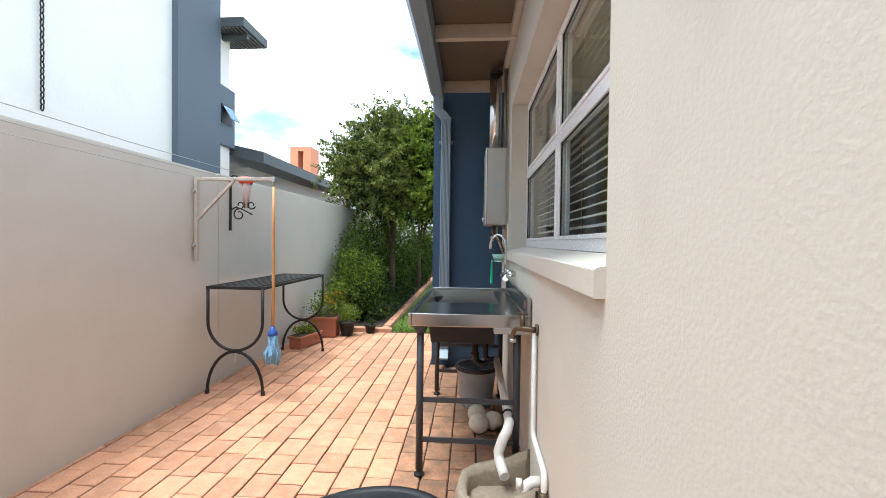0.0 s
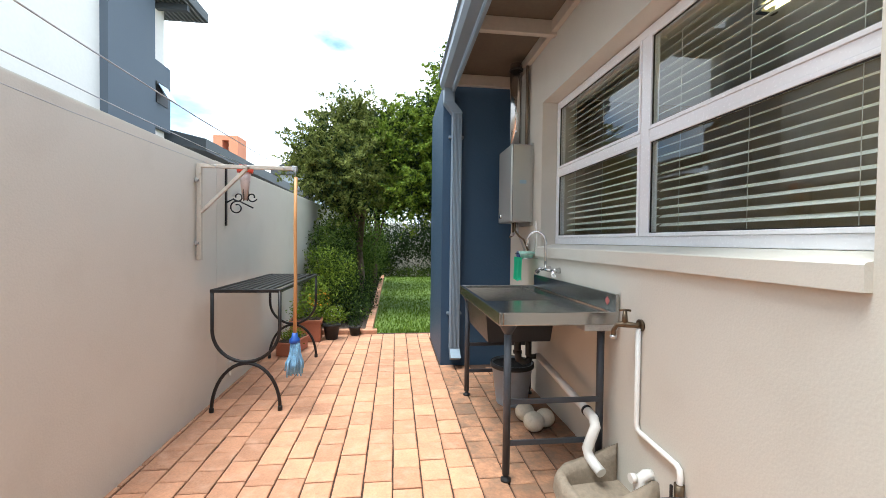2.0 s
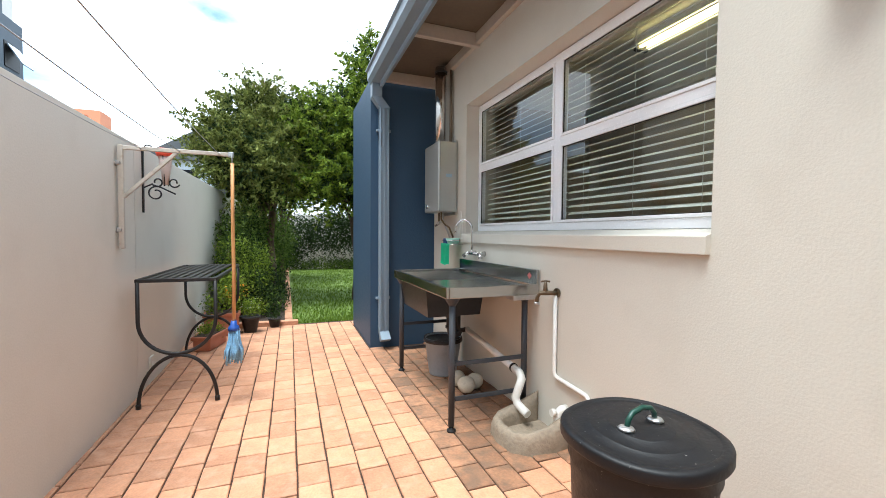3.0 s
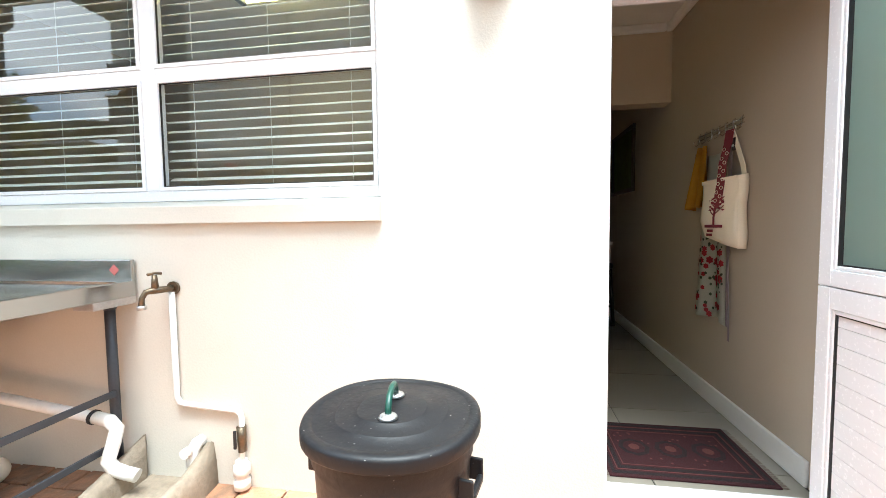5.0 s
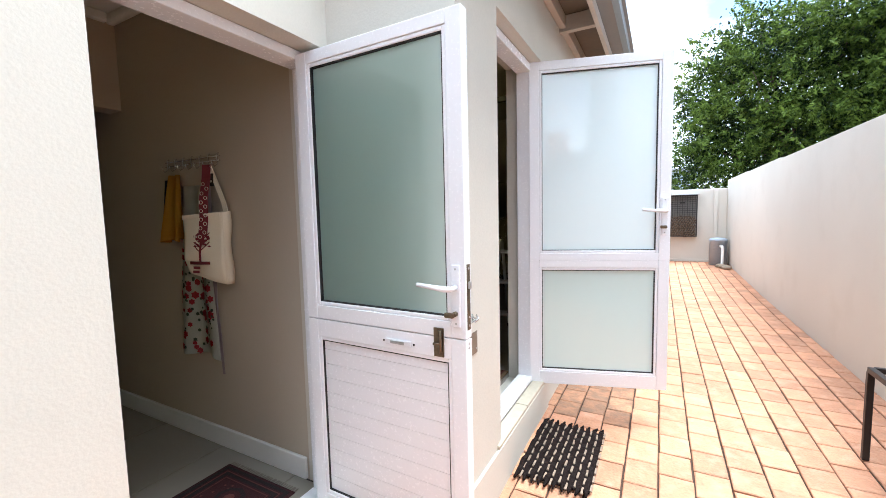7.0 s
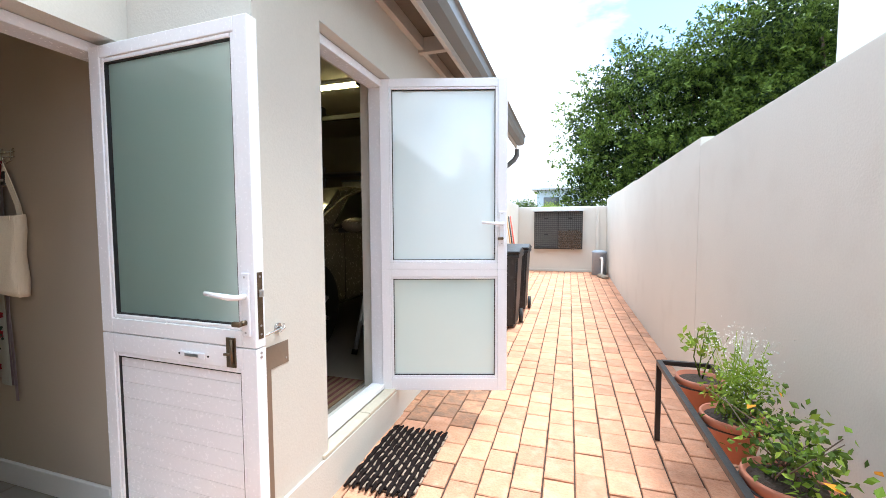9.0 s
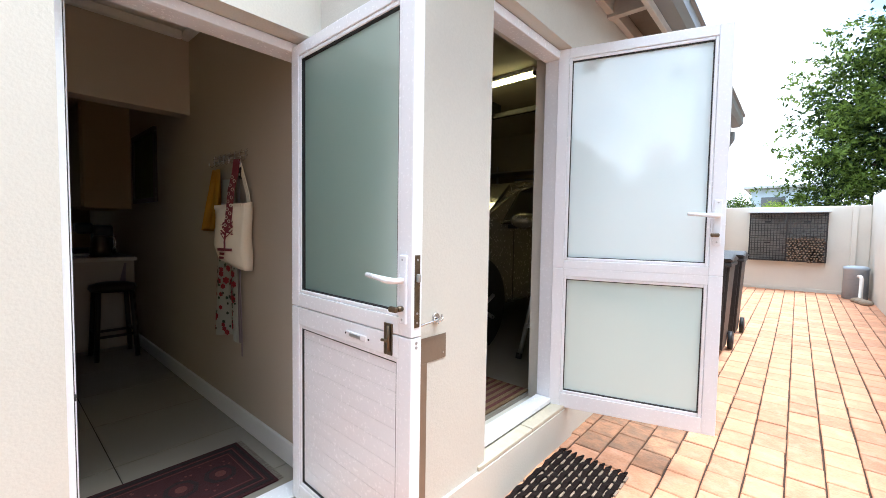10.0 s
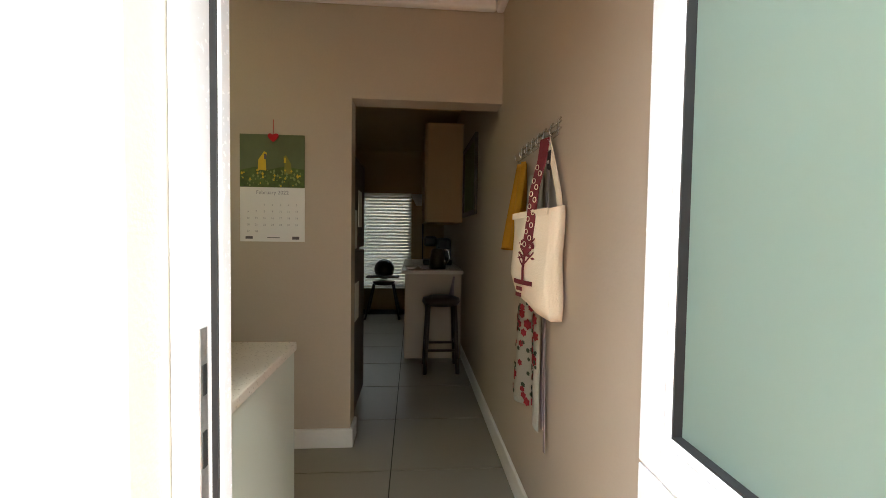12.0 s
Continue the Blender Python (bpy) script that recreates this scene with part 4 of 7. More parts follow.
foot_ = [(bx0 + 0.03, by0 + 0.03), (bx1 - 0.03, by0 + 0.03), (bx1 - 0.03, by1 - 0.03), (bx0 + 0.03, by1 - 0.03)]
top = [b.verts.new((x, y, zd - 0.001)) for x, y in rim_]
low = [b.verts.new((x, y, zb)) for x, y in foot_]
otop = [b.verts.new((x + 0.004 * (1 if x > -0.6 else -1), y + 0.004 * (1 if y > 3.6 else -1), zd - 0.004)) for x, y in rim_]
olow = [b.verts.new((x + 0.004 * (1 if x > -0.6 else -1), y + 0.004 * (1 if y > 3.6 else -1), zb - 0.004)) for x, y in foot_]
for k in range(4):
    q = (k + 1) % 4
    b.faces.new((top[k], top[q], low[q], low[k]))
    b.faces.new((otop[k], otop[q], olow[q], olow[k])).material_index = 1
    b.faces.new((top[k], top[q], otop[q], otop[k]))
b.faces.new(low)
b.faces.new(olow).material_index = 1
part("bowl", b, (STEEL, BOWL_BACK), sink, "deep bowl with a dark underside")
part("waste_grate", lathe(bmesh.new(), [(0.0, 0.0), (0.04, 0.0), (0.04, 0.003), (0.0, 0.003)], (-0.5, 3.72, zb + 0.001), 20), CHROME, sink)
b = bmesh.new()
box(b, X1 - 0.02, X1, Y0, Y1, ZT - 0.004, ZT + 0.095, bevel=0.003)
part("splashback", b, STEEL, sink)
b = bmesh.new()
prism(b, [(X1 - 0.0215, 2.87, ZT + 0.025), (X1 - 0.0215, 2.895, ZT + 0.05), (X1 - 0.0215, 2.87, ZT + 0.075), (X1 - 0.0215, 2.845, ZT + 0.05)], (0.001, 0, 0))
part("sticker", b, mat("faded_red_sticker", (0.45, 0.12, 0.11), 0.5), sink, "faded red diamond sticker")
part("under_bracket", B(X1 - 0.19, X1, Y0 + 0.0, Y0 + 0.10, ZT - 0.098, ZT - 0.064, bevel=0.004), GALV, sink, "galvanised bracket under the rim")
for x, y in ((-0.83, 2.84), (-0.83, 4.03), (X1 - 0.06, 2.86), (X1 - 0.06, 4.03)):
    leg = part("leg", T([(x, y, 0.035), (x, y, ZT - 0.062)], 0.02, 14), IRON, sink)
    part("foot", lathe(bmesh.new(), [(0.012, 0.0), (0.028, 0.0), (0.028, 0.012), (0.014, 0.02), (0.014, 0.04)], (x, y, 0.0), 14), RUBBER, leg, "black adjustable foot")
    part("gusset", lathe(bmesh.new(), [(0.021, 0.0), (0.05, 0.05), (0.05, 0.055)], (x, y, ZT - 0.118), 14), IRON, leg)
for y in (2.84, 4.03):
    for z in (0.20, 0.42):
        part("stretcher", B(-0.815, X1 - 0.075, y - 0.006, y + 0.006, z - 0.014, z + 0.014, bevel=0.002), IRON, sink)
trap = part("waste_trap", T([(-0.52, 3.66, 0.611), (-0.52, 3.66, 0.46), (-0.51, 3.66, 0.40), (-0.47, 3.665, 0.375), (-0.43, 3.67, 0.385), (-0.42, 3.67, 0.43)], 0.026, 12), BLACK_PLASTIC, sink, "black plastic waste trap")
part("trap_leg", T([(-0.44, 3.66, 0.611), (-0.44, 3.66, 0.43), (-0.40, 3.66, 0.415), (-0.36, 3.66, 0.42)], 0.02, 12), BLACK_PLASTIC, trap)
for z in (0.44, 0.53):
    part("trap_nut", lathe(bmesh.new(), [(0.027, 0.0), (0.034, 0.002), (0.034, 0.024), (0.027, 0.026)], (-0.52, 3.66, z), 12), BLACK_PLASTIC, trap)
wp = part("waste_pipe", T([(-0.36, 3.66, 0.42), (-0.34, 2.90, 0.315)], 0.024, 14), PVC, sink, "white plastic waste pipe")
part("elbow", T([(-0.34, 2.92, 0.318), (-0.34, 2.85, 0.308), (-0.355, 2.80, 0.285), (-0.38, 2.79, 0.24), (-0.40, 2.80, 0.17), (-0.395, 2.78, 0.135), (-0.385, 2.74, 0.115), (-0.375, 2.69, 0.10)], 0.027, 14), PVC, wp)
part("clip_ring", T([(-0.34, 2.935, 0.32), (-0.34, 2.92, 0.318)], 0.031, 14), RUBBER, wp)

gully = thing("drain_gully", "stained cement drain surround against the wall", "drain", (-0.385, 2.62, 0.0))
b = bmesh.new()
pts = [(0.155, 0.17), (0.0, 0.18), (-0.14, 0.165), (-0.20, 0.11), (-0.215, 0.0), (-0.20, -0.11), (-0.14, -0.165), (0.0, -0.18), (0.155, -0.17)]
hts = [0.20, 0.135, 0.105, 0.10, 0.10, 0.10, 0.105, 0.13, 0.19]
rings = []
for (x, y), h_ in zip(pts, hts):
    d = Vector((x + 0.05, y, 0)).normalized()
    rings.append([b.verts.new(Vector((x, y, z_)) + d * o) for o, z_ in ((0.03, -0.02), (0.022, h_ * 0.6), (0.008, h_), (-0.025, h_), (-0.04, h_ * 0.6), (-0.045, -0.02))])
for r, s in zip(rings, rings[1:]):
    for k in range(5):
        f = b.faces.new((r[k], r[k + 1], s[k + 1], s[k]))
        f.smooth = True
b.faces.new(rings[0])
b.faces.new(rings[-1][::-1])
part("surround", b, CONCRETE, gully)
part("basin_floor", B(-0.19, 0.17, -0.15, 0.15, -0.03, 0.012), CONCRETE, gully)

tap = thing("garden_tap", "aged brass garden tap on a white pipe", "tap", (HX, 2.60, 0.87))
part("body", T([(0.0, 0.0, 0.0), (-0.03, 0.0, 0.0), (-0.075, 0.03, 0.0), (-0.10, 0.045, -0.005), (-0.112, 0.052, -0.03), (-0.114, 0.053, -0.06)], [0.015, 0.013, 0.016, 0.012, 0.011, 0.012], 12), BRASS, tap)
part("wall_flange", T([(-0.001, 0, 0), (-0.012, 0, 0)], 0.029, 16), BRASS, tap)
part("spindle", T([(-0.07, 0.028, 0.0), (-0.07, 0.028, 0.065)], [0.016, 0.010], 10), BRASS, tap)
part("handle", T([(-0.045, 0.018, 0.068), (-0.07, 0.028, 0.072), (-0.095, 0.038, 0.068)], [0.006, 0.005, 0.006], 8), BRASS, tap)
part("spout_ring", T([(-0.114, 0.053, -0.058), (-0.114, 0.053, -0.075)], 0.017, 12), GALV, tap)
sp = thing("supply_pipe", "white painted water pipe clipped to the wall", "pipe", (HX, 2.60, 0.0))
part("pipe", T([(-0.016, 0.0, 0.855), (-0.016, 0.0, 0.39), (-0.016, -0.012, 0.365), (-0.016, -0.03, 0.36), (-0.016, -0.285, 0.345), (-0.018, -0.305, 0.335), (-0.018, -0.31, 0.31), (-0.03, -0.31, 0.02)], 0.0125, 12), PVC, sp)
part("valve", T([(-0.022, -0.31, 0.28), (-0.022, -0.31, 0.17)], [0.02, 0.017], 12), BRASS, sp, "brass stop valve")
part("valve_lever", B(-0.05, -0.04, -0.30, -0.288, 0.19, 0.27, bevel=0.003), RUBBER, sp)
part("coupling", lathe(bmesh.new(), [(0.026, 0.0), (0.034, 0.0), (0.034, 0.035), (0.026, 0.04), (0.026, 0.055), (0.034, 0.06), (0.034, 0.10), (0.024, 0.105), (0.024, 0.12)], (-0.03, -0.31, 0.015), 16), PVC, sp)
vent = thing("cleaning_eye", "white plastic drain elbow by the gully", "pipe", (HX - 0.06, 2.50, 0.0))
part("elbow", T([(0.0, 0, 0.0), (0.0, 0, 0.15), (0.008, 0.0, 0.18), (0.03, 0.0, 0.195), (0.062, 0.0, 0.195)], 0.025, 14), PVC, vent)
part("cap", T([(-0.02, 0, 0.185), (-0.045, 0, 0.185)], 0.022, 14), PVC, vent)

# bucket and balls
bu = thing("bucket", "grey plastic bucket under the trough", "bucket", (-0.50, 3.86, 0.0))
bu.scale = (1.12, 1.12, 1.12)
part("body", lathe(bmesh.new(), [(0.0, 0.004), (0.105, 0.0), (0.108, 0.01), (0.142, 0.27), (0.150, 0.272), (0.150, 0.285), (0.138, 0.285), (0.134, 0.27), (0.102, 0.015), (0.0, 0.012)], sides=36), GREY_PLASTIC, bu)
part("dark_liner", lathe(bmesh.new(), [(0.0, 0.20), (0.128, 0.20), (0.140, 0.284), (0.151, 0.288), (0.154, 0.26), (0.1515, 0.256), (0.149, 0.28), (0.0, 0.21)], sides=36), BLACK_PLASTIC, bu, "black bag lining the rim")
for k, (x, y, r) in enumerate(((-0.50, 3.53, 0.068), (-0.49, 3.37, 0.07), (-0.39, 3.43, 0.066))):
    b = ball(bmesh.new(), (0, 0, 0), r, 0.93, 3)
    o = solid("stone_ball", b, BALL, "worn cream ball lying on the paving", "ball", group="balls under the trough")
    o.location = (x, y, r * 0.93 - 0.002)

# ---- gas water heater ----
gh = thing("gas_water_heater", "grey metal wall water heater with a steel flue", "water heater", (HX, 4.17, 1.44))
b = bmesh.new()
box(b, -0.205, -0.02, 0.0, 0.42, 0.0, 0.67, bevel=0.012)
part("casing", b, CASE, gh)
part("back_plate", B(-0.02, 0.0, 0.02, 0.40, -0.03, 0.69), CASE, gh)
part("seam", B(-0.192, -0.189, -0.0015, 0.4215, 0.004, 0.666), IRON, gh)
part("knob", T([(-0.205, 0.31, 0.06), (-0.222, 0.31, 0.06)], [0.022, 0.018], 16), CHROME, gh)
part("badge", B(-0.13, -0.07, -0.0025, -0.0005, 0.33, 0.36), mat("pale_blue_badge", (0.35, 0.5, 0.6), 0.4), gh, "pale blue maker's badge")
part("flue", T([(-0.115, 0.20, 0.665), (-0.115, 0.20, 1.43)], 0.055, 20), mat("polished_flue_steel", (0.75, 0.75, 0.75), 0.15, 1.0, vary=0.05, bump=0.02), gh, "polished steel flue pipe")
part("flue_cap", T([(-0.115, 0.20, 1.37), (-0.115, 0.20, 1.39)], 0.062, 20), BLACK_IRON, gh)
part("conduit", T([(-0.03, 0.14, 0.66), (-0.03, 0.14, 1.40)], 0.014, 8), BRONZE, gh)
part("cold_pipe", T([(-0.13, 0.12, 0.0), (-0.13, 0.12, -0.07), (-0.10, 0.10, -0.12), (-0.06, 0.08, -0.15), (-0.02, 0.07, -0.25)], 0.009, 8), BRASS, gh)
part("gas_pipe", T([(-0.11, 0.24, 0.0), (-0.11, 0.24, -0.11), (-0.11, 0.34, -0.13)], 0.011, 8), BRASS, gh)
part("gas_cock", T([(-0.11, 0.22, -0.10), (-0.14, 0.19, -0.11)], 0.014, 8), GALV, gh)
part("hot_pipe", T([(-0.09, 0.18, 0.0), (-0.09, 0.16, -0.10), (-0.06, 0.13, -0.18), (-0.02, 0.12, -0.30)], 0.009, 8), GALV, gh)
cord = thing("hose_loop", "thin pale cord looped on the wall", "cord", (HX - 0.01, 4.06, 1.42))
part("loop", T([(-0.005, 0.03, -0.24), (-0.008, 0.02, -0.06), (-0.008, 0.0, 0.02), (-0.008, -0.025, -0.06), (-0.02, -0.06, -0.24)], 0.004, 6), PVC, cord)

mx = thing("mixer_tap", "chrome wall mixer tap with a swan neck spout", "tap", (HX, 3.68, 1.06))
part("bridge", T([(-0.06, -0.10, 0.0), (-0.06, 0.10, 0.0)], 0.013, 12), CHROME, mx)
for s in (-1, 1):
    part("inlet", T([(0.0, 0.09 * s, 0.0), (-0.06, 0.09 * s, 0.0)], [0.024, 0.015], 12), CHROME, mx)
    part("cross_handle", T([(-0.06, 0.10 * s, 0.0), (-0.065, 0.14 * s, -0.005), (-0.08, 0.17 * s, -0.03)], [0.017, 0.015, 0.017], 10), CHROME, mx)
part("spout", T([(-0.06, 0.03, 0.0), (-0.062, 0.03, 0.08), (-0.062, 0.032, 0.17)] + [(-0.062 - 0.055 * (1 - math.cos(t)), 0.032 + 0.05 * (1 - math.cos(t)), 0.20 + 0.085 * math.sin(t)) for t in np.linspace(0.1, math.pi, 12)] + [(-0.174, 0.134, 0.175)], [0.0095] * 15 + [0.012], 12), CHROME, mx)

rack = thing("wire_shelf", "small chrome wire shelf on the wall", "shelf", (HX, 4.14, 1.13))
for x in (-0.13, -0.09, -0.05, -0.012):
    part("wire", T([(x, -0.10, 0.0), (x, 0.12, 0.0)], 0.003, 6), CHROME, rack)
part("wire_rim", T([(-0.002, -0.10, 0.0), (-0.13, -0.10, 0.0), (-0.13, 0.12, 0.0), (-0.002, 0.12, 0.0)], 0.004, 6), CHROME, rack)
part("wire_rim", T([(-0.002, -0.10, 0.035), (-0.13, -0.10, 0.035), (-0.13, 0.12, 0.035), (-0.002, 0.12, 0.035)], 0.003, 6), CHROME, rack)
sd = thing("soap_dish", "pale green plastic soap dish on the wire shelf", "soap dish", (HX - 0.072, 4.12, 1.1335))
part("dish", lathe(bmesh.new(), [(0.0, 0.0), (0.05, 0.0), (0.07, 0.05), (0.066, 0.051), (0.048, 0.006), (0.0, 0.006)], sides=28), TEAL, sd)
part("sponge", B(-0.035, 0.035, -0.045, 0.045, 0.008, 0.032, bevel=0.008), LEAF_LIME, sd, "lime green sponge")
sb = thing("scouring_pad", "dark blue scouring pad tucked under the soap dish", "scouring pad", (HX - 0.118, 4.19, 1.134))
part("pad", B(-0.012, 0.012, -0.045, 0.045, 0.0, 0.05, bevel=0.006), BLUE_PUMP, sb)
cl = thing("dish_cloth", "bright green cloth hung over the wire shelf", "cloth", (HX - 0.137, 4.10, 1.13))
b = bmesh.new()
cols = 10
rows = [[b.verts.new((-0.006 + 0.010 * math.sin(i * 1.3) * (j / 6), -0.07 + 0.23 * i / cols + 0.01 * j / 6, 0.006 - 0.034 * j + 0.01 * math.sin(i * 0.9) * j / 6)) for i in range(cols + 1)] for j in range(7)]
for r, s in zip(rows, rows[1:]):
    for i in range(cols):
        b.faces.new((r[i], r[i + 1], s[i + 1], s[i])).smooth = True
bmesh.ops.solidify(b, geom=b.faces[:], thickness=0.005)
part("cloth", b, GREEN_CLOTH, cl)

# ---- dustbin ----
bn = thing("dustbin", "black plastic dustbin with a dented lid and green handle", "dustbin", (-0.775, 1.465, gz(1.48)), 35)
bn.scale = (0.97, 0.97, 0.99)
b = lathe(bmesh.new(), [(0.0, 0.0), (0.178, 0.0), (0.182, 0.02), (0.210, 0.54), (0.218, 0.56), (0.214, 0.60), (0.222, 0.605), (0.222, 0.635), (0.205, 0.637), (0.0, 0.60)], sides=56)
for v in b.verts:
    if 0.3 < v.co.z < 0.62:
        w_ = 1 + 0.025 * math.sin((v.co.z - 0.3) * 10) * math.sin(2.3 * math.atan2(v.co.y, v.co.x) + 1.2)
        v.co.x, v.co.y = v.co.x * w_, v.co.y * w_
part("body", b, BIN_PLASTIC, bn)
b = lathe(bmesh.new(), [(0.0, 0.612), (0.222, 0.612), (0.238, 0.612), (0.240, 0.616), (0.240, 0.640), (0.238, 0.646), (0.230, 0.650), (0.226, 0.6505), (0.214, 0.651), (0.212, 0.6485), (0.208, 0.6480), (0.156, 0.6495), (0.154, 0.652), (0.150, 0.6525), (0.098, 0.654), (0.096, 0.6565), (0.092, 0.657), (0.03, 0.658), (0.0, 0.658)], sides=64)
for v in b.verts:
    v.co.z += 0.004 * math.sin(3 * math.atan2(v.co.y, v.co.x) + 0.6) * min(1, v.co.xy.length / 0.2)
part("lid", b, BIN_PLASTIC, bn)
turn_ = pose(0, 0, 0, 0, 0, 62)
hd = part("lid_handle", T([turn_ @ Vector(p) for p in [(0.0, -0.066, 0.660), (0.0, -0.062, 0.684), (0.0, -0.042, 0.704), (0.0, 0.0, 0.712), (0.0, 0.042, 0.704), (0.0, 0.062, 0.684), (0.0, 0.066, 0.660)]], 0.0085, 10), GREEN_HANDLE, bn, "green plastic lid handle")
for s in (-1, 1):
    part("washer", lathe(bmesh.new(), [(0.0, 0.0), (0.026, 0.0), (0.022, 0.006), (0.012, 0.010), (0.0, 0.010)], turn_ @ Vector((0.0, 0.068 * s, 0.660)), 16), GALV, hd)
for a in (-135, 45):
    m = pose(0, 0, 0, 0, 0, a)
    b = bmesh.new()
    for s in (-1, 1):
        box(b, 0.19, 0.240, 0.05 * s - 0.005, 0.05 * s + 0.005, 0.47, 0.53, bevel=0.004, m=m)
    box(b, 0.226, 0.242, -0.046, 0.046, 0.470, 0.492, bevel=0.006, m=m)
    part("side_handle", b, BIN_PLASTIC, bn)

# ---- black steel bench table ----
tb = thing("metal_table", "black steel slatted table on looped legs", "table", (-2.50, 4.54, 0.0))
for y in (-0.68, 0.68):
    path = [(-0.235, y, 0.885), (-0.235, y, 0.60)] + [(x, y, z_) for x, z_ in arc(0, 0.60, 0.235, 180, 360, 20)][1:] + [(0.235, y, 0.885)]
    part("upper_loop", tube(bmesh.new(), path, 0.0125, 10), BLACK_IRON, tb)
    path = [(0.24 * math.cos(t), y, 0.01 + 0.345 * math.sin(t)) for t in np.linspace(0, math.pi, 22)]
    part("lower_arch", tube(bmesh.new(), path, 0.0125, 10), BLACK_IRON, tb)
    for s in (-1, 1):
        part("foot", lathe(bmesh.new(), [(0.0, 0.0), (0.017, 0.0), (0.017, 0.03), (0.0125, 0.035)], (0.24 * s, y, 0.0), 12), BLACK_IRON, tb)
    part("end_bar", B(-0.2475, 0.2475, y - 0.012, y + 0.012, 0.872, 0.897, bevel=0.003), BLACK_IRON, tb)
for x in (-0.2475, 0.2235):
    part("side_bar", B(x, x + 0.024, -0.668, 0.668, 0.872, 0.897, bevel=0.003), BLACK_IRON, tb)
for k in range(7):
    x = -0.19 + k * 0.0555
    part("slat", B(x, x + 0.036, -0.668, 0.668, 0.885, 0.898, bevel=0.003), BLACK_IRON, tb)

# ---- clothes line bracket, mop and torch holder ----
def line_bracket(y):
    cb = thing("clothes_line_bracket", "cream painted steel clothes line bracket on the wall", "bracket", (boundary_x(y), y, 1.45), group="clothes line brackets")
    part("upright", B(0.012, 0.042, -0.015, 0.015, -0.34, 0.34, bevel=0.003), CREAM_STEEL, cb)
    part("arm", B(0.042, 0.66, -0.013, 0.013, 0.31, 0.336, bevel=0.003), CREAM_STEEL, cb)
    b = bmesh.new()
    d = Vector((0.30, 0, 0.31))
    box(b, -0.011, 0.011, -0.011, 0.011, -d.length / 2, d.length / 2, bevel=0.002, m=Matrix.Translation((0.19, 0, 0.155)) @ d.to_track_quat("Z", "Y").to_matrix().to_4x4())
    part("brace", b, CREAM_STEEL, cb)
    part("end_cap", B(0.655, 0.69, -0.016, 0.016, 0.305, 0.341, bevel=0.004), GALV, cb)
    for z_ in (-0.22, 0.22):
        part("wall_bolt", T([(0.0, 0.0, z_), (0.012, 0.0, z_)], 0.02, 10), GALV, cb)
        part("bolt_head", T([(0.02, -0.015, z_), (0.02, -0.035, z_)], 0.012, 6), GALV, cb)
    for x in (0.14, 0.36, 0.60):
        part("line_eye", T([(x, -0.014, 0.322), (x, -0.03, 0.33), (x + 0.012, -0.035, 0.318), (x, -0.02, 0.312)], 0.003, 6), GALV, cb)
    return cb


line_bracket(3.80)
line_bracket(1.20)
ln = thing("clothes_line", "thin grey clothes line wires strung between brackets", "clothes line", (BX, 1.2, 1.77))
for x in (0.14, 0.36, 0.60):
    part("wire", T([(x, 0.0, 0.0), (x, 0.65, -0.012), (x, 1.3, -0.018), (x, 1.95, -0.012), (x, 2.58, 0.0)], 0.0022, 6), GALV, ln)

mop = thing("mop", "blue string mop hanging by its wooden handle", "mop", (-2.14, 3.785, 0.0))
part("handle", T([(0.0, 0.0, 0.56), (0.004, 0.0, 0.95), (0.0, 0.0, 1.35), (0.002, 0.0, 1.71)], [0.013, 0.0125, 0.012, 0.012], 12), WOOD, mop)
part("hanging_loop", T([(0.0, 0.0, 1.70), (0.0, -0.012, 1.735), (0.0, -0.004, 1.772), (0.0, 0.010, 1.735), (0.0, 0.0, 1.70)], 0.003, 6), GALV, mop)
part("cap", lathe(bmesh.new(), [(0.0, 0.59), (0.018, 0.59), (0.022, 0.56), (0.036, 0.545), (0.040, 0.52), (0.0, 0.51)], sides=20), MOP_CAP, mop, "dark blue plastic mop socket")
for k in range(46):
    a = rng.uniform(0, 2 * math.pi)
    r0, r1 = rng.uniform(0.005, 0.034), rng.uniform(0.02, 0.065)
    z1 = rng.uniform(0.27, 0.34)
    part("strand", T([(r0 * math.cos(a), r0 * math.sin(a), 0.53), (1.2 * r0 * math.cos(a), 1.2 * r0 * math.sin(a), 0.45), (r1 * math.cos(a + 0.2), r1 * math.sin(a + 0.2), 0.38), (1.05 * r1 * math.cos(a), 1.05 * r1 * math.sin(a), z1)], [0.006, 0.007, 0.007, 0.005], 5), MOP_BLUE, mop)

ts = thing("torch_holder", "black scrolled iron wall torch with a red-rimmed glass", "torch holder", (BX, 4.30, 1.62))
part("back_bar", B(0.0, 0.012, -0.012, 0.012, -0.25, 0.24, bevel=0.002), BLACK_IRON, ts)
part("hook_top", T([(0.006, 0, 0.24), (0.03, 0, 0.27), (0.06, 0, 0.265), (0.075, 0, 0.24)], 0.006, 8), BLACK_IRON, ts)


def scroll(cx, cz, r, a0, a1, y=0.0):
    return [(cx + r * (1 - 0.55 * i / 22) * math.cos(radians(a0 + (a1 - a0) * i / 22)), y, cz + r * (1 - 0.55 * i / 22) * math.sin(radians(a0 + (a1 - a0) * i / 22))) for i in range(23)]


